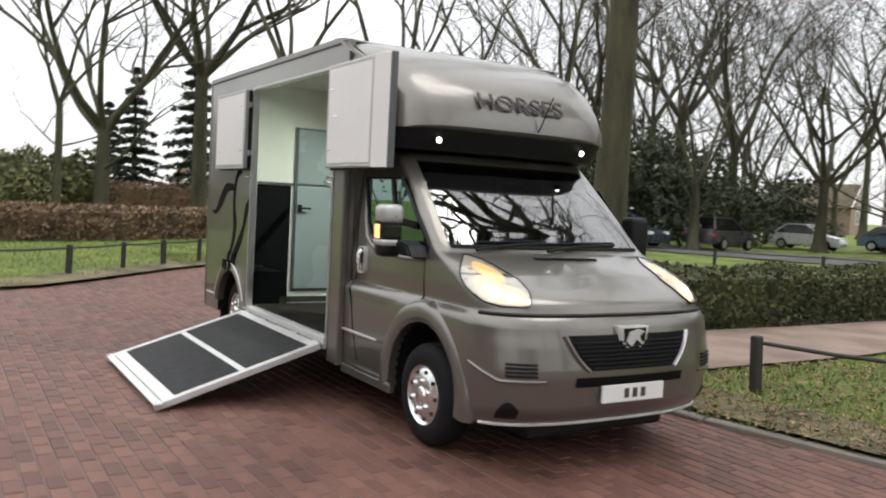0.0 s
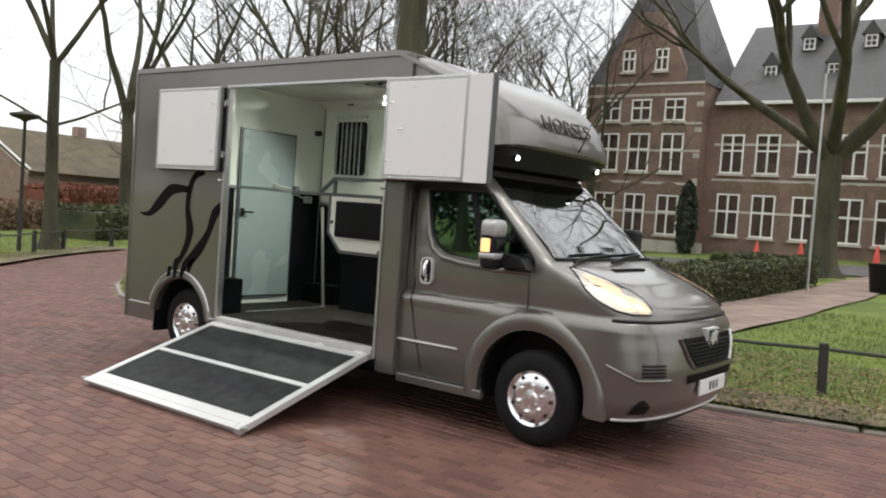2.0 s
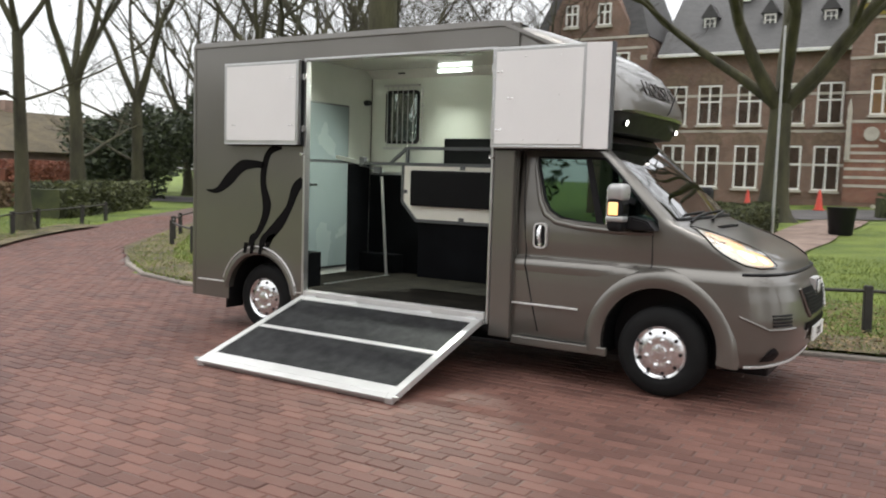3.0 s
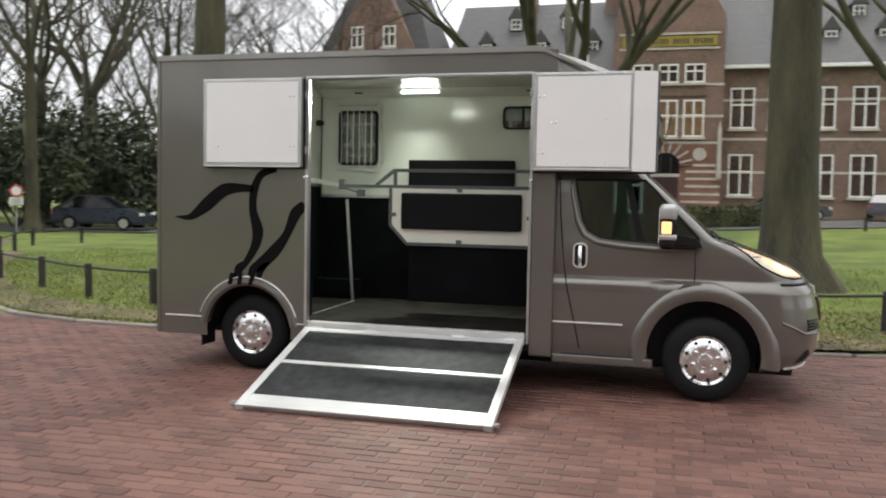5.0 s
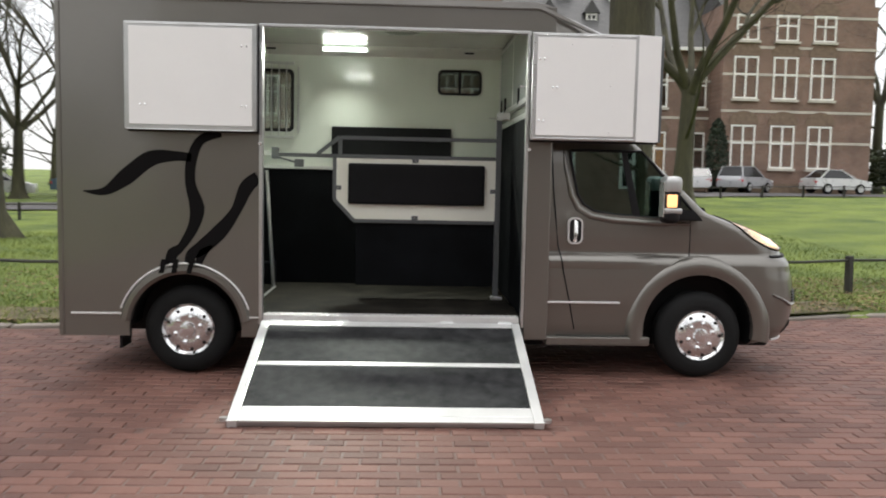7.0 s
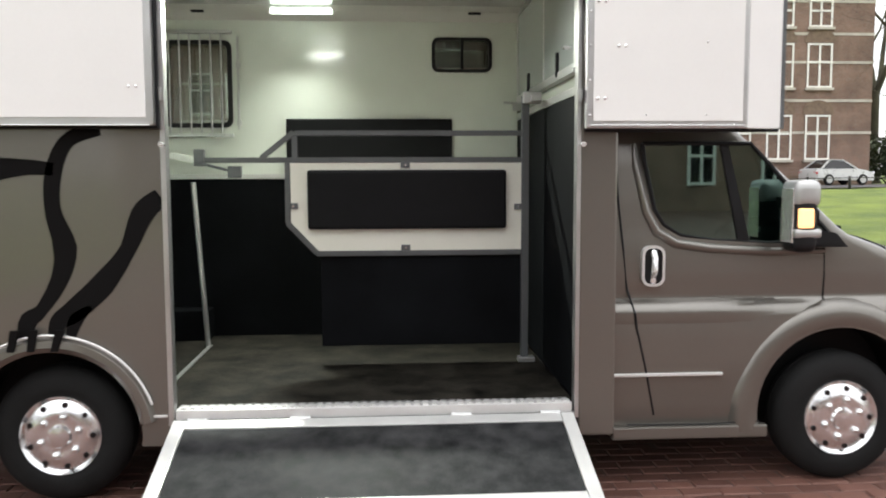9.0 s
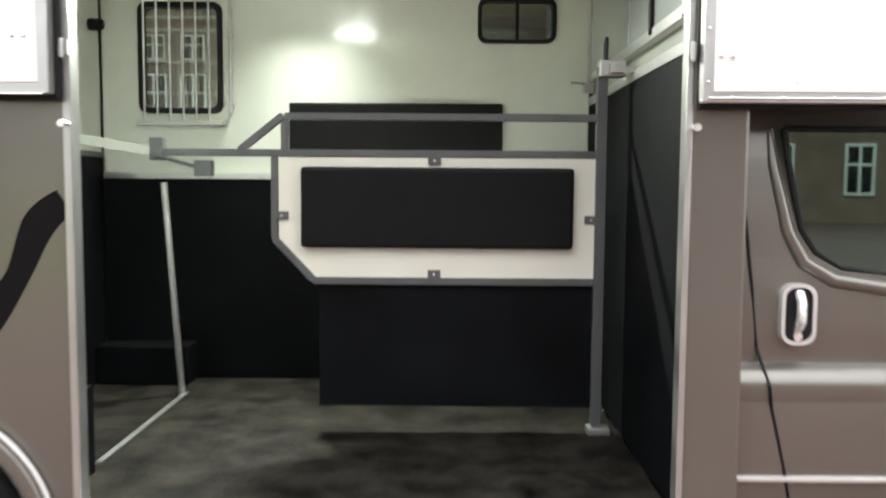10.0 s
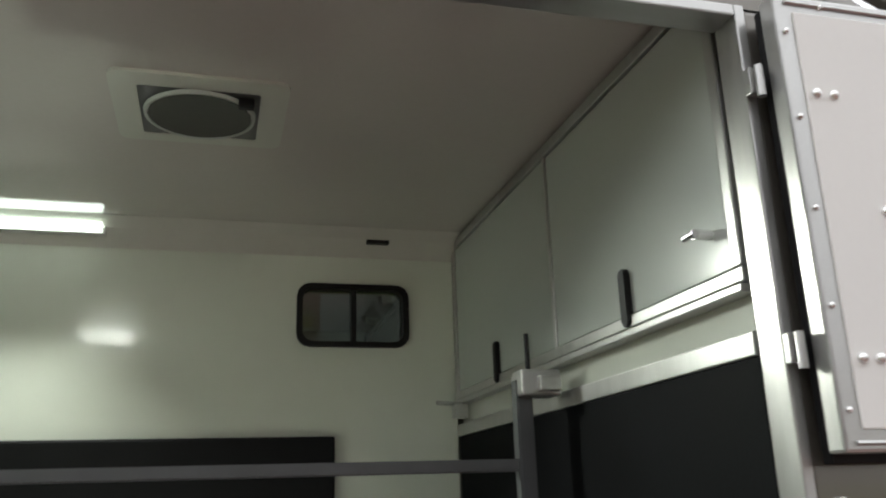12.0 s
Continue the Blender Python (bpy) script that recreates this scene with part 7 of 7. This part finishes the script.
# long brick building across the road, mirrored in the cab glass
def street_building(x0, x1, y, h):
    t = thing("brick_building", "brown brick building with white cross windows across the road", "building", ((x0 + x1) / 2, y, 0))
    part("wall", boxm(x0, y - 8, -0.2, x1, y, h), WALLB, t)
    bm = bmesh.new()
    prism(bm, [(y - 8.3, h), (y + 0.3, h), (y - 4, h + 3.6)], x0 - 0.2, x1 + 0.2, axis="x")
    part("roof", bm, SLATE, t)
    n = int((x1 - x0) / 3.2)
    shared = [finish(ring(bmesh.new(), [(-0.65, 0), (0.65, 0), (0.65, 2.2), (-0.65, 2.2)], [(-0.53, 0.12), (0.53, 0.12), (0.53, 2.08), (-0.53, 2.08)], -0.02, 0.08), "window", WPAINT),
              finish(box(boxm(-0.06, 0.0, 0.12, 0.06, 0.07, 2.08), -0.53, 0.0, 1.25, 0.53, 0.065, 1.37), "mullion", WPAINT),
              finish(boxm(-0.53, 0.01, 0.12, 0.53, 0.03, 2.08), "pane", GLOSSB)]
    for z in (1.2, 4.4):
        for k in range(n):
            w = new("window", shared[0])
            w.parent = t
            w.matrix_parent_inverse = Matrix.Translation(-t.location)
            w.location = (x0 + (k + 0.5) * (x1 - x0) / n, y, z)
            for nm, me in (("mullion", shared[1]), ("pane", shared[2])):
                o = new(nm, me)
                o.parent = w


street_building(-10, 28, -33, 7.6)


# ---- loose leaves and grass ----
def scatter(n, seed, place, material, name, label, size, upright):
    rng = np.random.default_rng(seed)
    P = place(rng, n)
    n = len(P)
    a = rng.uniform(0, 6.28, n)
    if upright:
        s = np.stack([np.cos(a), np.sin(a), 0 * a], 1) * size * 0.11
        lean = rng.normal(0, 0.45, (n, 3)) * size
        lean[:, 2] = size * rng.uniform(0.5, 1.2, n)
        V = np.stack([P - s, P + s, P + lean], 1).reshape(-1, 3)
        F = np.arange(3 * n).reshape(-1, 3)
    else:
        z = np.stack([0 * a, 0 * a, rng.uniform(0, 0.35, n)], 1) * size
        u = np.stack([np.cos(a), np.sin(a), rng.uniform(-0.3, 0.3, n)], 1) * size * rng.uniform(0.6, 1.2, (n, 1))
        v = np.stack([-np.sin(a), np.cos(a), rng.uniform(-0.3, 0.3, n)], 1) * size * 0.5
        V = np.stack([P - u, P - v + z, P + u, P + v + z], 1).reshape(-1, 3)
        F = np.arange(4 * n).reshape(-1, 4)
    me = bpy.data.meshes.new(name)
    me.from_pydata(V.tolist(), [], F.tolist())
    me.materials.append(material)
    tagged(new(name, me), label, name.replace("_", " "), kind="stuff")


def on_lawn(x0, x1, y0, y1, power=1.0, lift=0.03):
    def place(rng, n):
        x = rng.uniform(x0, x1, n)
        y = y0 + (y1 - y0) * rng.uniform(0, 1, n) ** power
        ok = ~inside(x, y, ROADPOLY) & ~((x > 1.0) & (x < 3.0) & (y > 3))
        x, y = x[ok], y[ok]
        return np.stack([x, y, gz(x, y) + lift], 1)
    return place


scatter(75000, 1, on_lawn(-12, 11, 1.8, 14, 1.6), BLADE, "grass", "short green winter grass on the lawn", 0.07, True)
scatter(24000, 2, on_lawn(-18, -5, -5, 9, 1.0), BLADE, "grass", "short green winter grass on the verge", 0.07, True)
scatter(7000, 3, on_lawn(-12, 11, 1.8, 6.5, 1.5, 0.055), LEAFD, "fallen_leaves", "brown fallen leaves on the verge", 0.035, False)
scatter(2500, 4, on_lawn(-14, -4.5, -5, 8, 1.0, 0.055), LEAFD, "fallen_leaves", "brown fallen leaves on the verge", 0.035, False)
scatter(9000, 5, on_lawn(3, 11.5, 1.7, 6.5, 1.3, 0.06), LEAFD, "fallen_leaves", "brown fallen leaves along the kerb", 0.032, False)

# ---- road bricks, laid in running bond ----
PITCHX, PITCHY = 0.212, 0.107
rng = np.random.default_rng(9)
rows_y = np.arange(-7.2, 14, PITCHY)
BX, BY = [], []
for r, yy in enumerate(rows_y):
    xs = np.arange(-17 + (PITCHX / 2 if r % 2 else 0), 10.2, PITCHX)
    BX.append(xs)
    BY.append(np.full(len(xs), yy))
BX, BY = np.concatenate(BX), np.concatenate(BY)
keep = inside(BX, BY, ROADPOLY) & inside(BX - 0.1, BY + 0.05, ROADPOLY) & inside(BX + 0.1, BY + 0.06, ROADPOLY) & ((BX < -7) | (BY < 4))
keep &= (BX > -12) | (BY > 2)
BX, BY = BX[keep], BY[keep]
near = np.argsort(np.hypot(BX - 3.6, (BY + 2.3) * 1.4))
single, rest = near[:290], near[290:]
hx, hy, ch = 0.1015, 0.0495, 0.006
BASE = np.array([(-hx, -hy, -0.008), (hx, -hy, -0.008), (hx, hy, -0.008), (-hx, hy, -0.008), (-hx + ch, -hy + ch, 0), (hx - ch, -hy + ch, 0), (hx - ch, hy - ch, 0), (-hx + ch, hy - ch, 0)])
QUADS = np.array([(4, 5, 6, 7), (0, 1, 5, 4), (1, 2, 6, 5), (2, 3, 7, 6), (3, 0, 4, 7)])
m = len(rest)
V = np.repeat(BASE[None], m, 0)
tilt = rng.normal(0, 0.012, (m, 2))
V[:, :, 2] += V[:, :, 0] * tilt[:, :1] + V[:, :, 1] * tilt[:, 1:] + rng.normal(0, 0.0014, (m, 1))
V[:, :, 0] += (BX[rest] + rng.normal(0, 0.0018, m))[:, None]
V[:, :, 1] += (BY[rest] + rng.normal(0, 0.0016, m))[:, None]
F = (QUADS[None] + 8 * np.arange(m)[:, None, None]).reshape(-1, 4)
me = bpy.data.meshes.new("paving_bricks")
me.from_pydata(V.reshape(-1, 3).tolist(), [], F.tolist())
me.materials.append(BRICK)
ob = new("paving_bricks", me)
ob.parent = road
tagged(ob, "reddish clinker bricks in running bond", kind="stuff")
bmesh_brick = raw("brick", BASE, QUADS.tolist(), BRICKO)
for k in single:
    ob = new("brick", bmesh_brick)
    ob.parent = road
    ob.location = (float(BX[k] + rng.normal(0, 0.0018)), float(BY[k] + rng.normal(0, 0.0016)), float(rng.normal(0, 0.0014)))
    ob.rotation_euler = (float(rng.normal(0, 0.012)), float(rng.normal(0, 0.012)), 0)
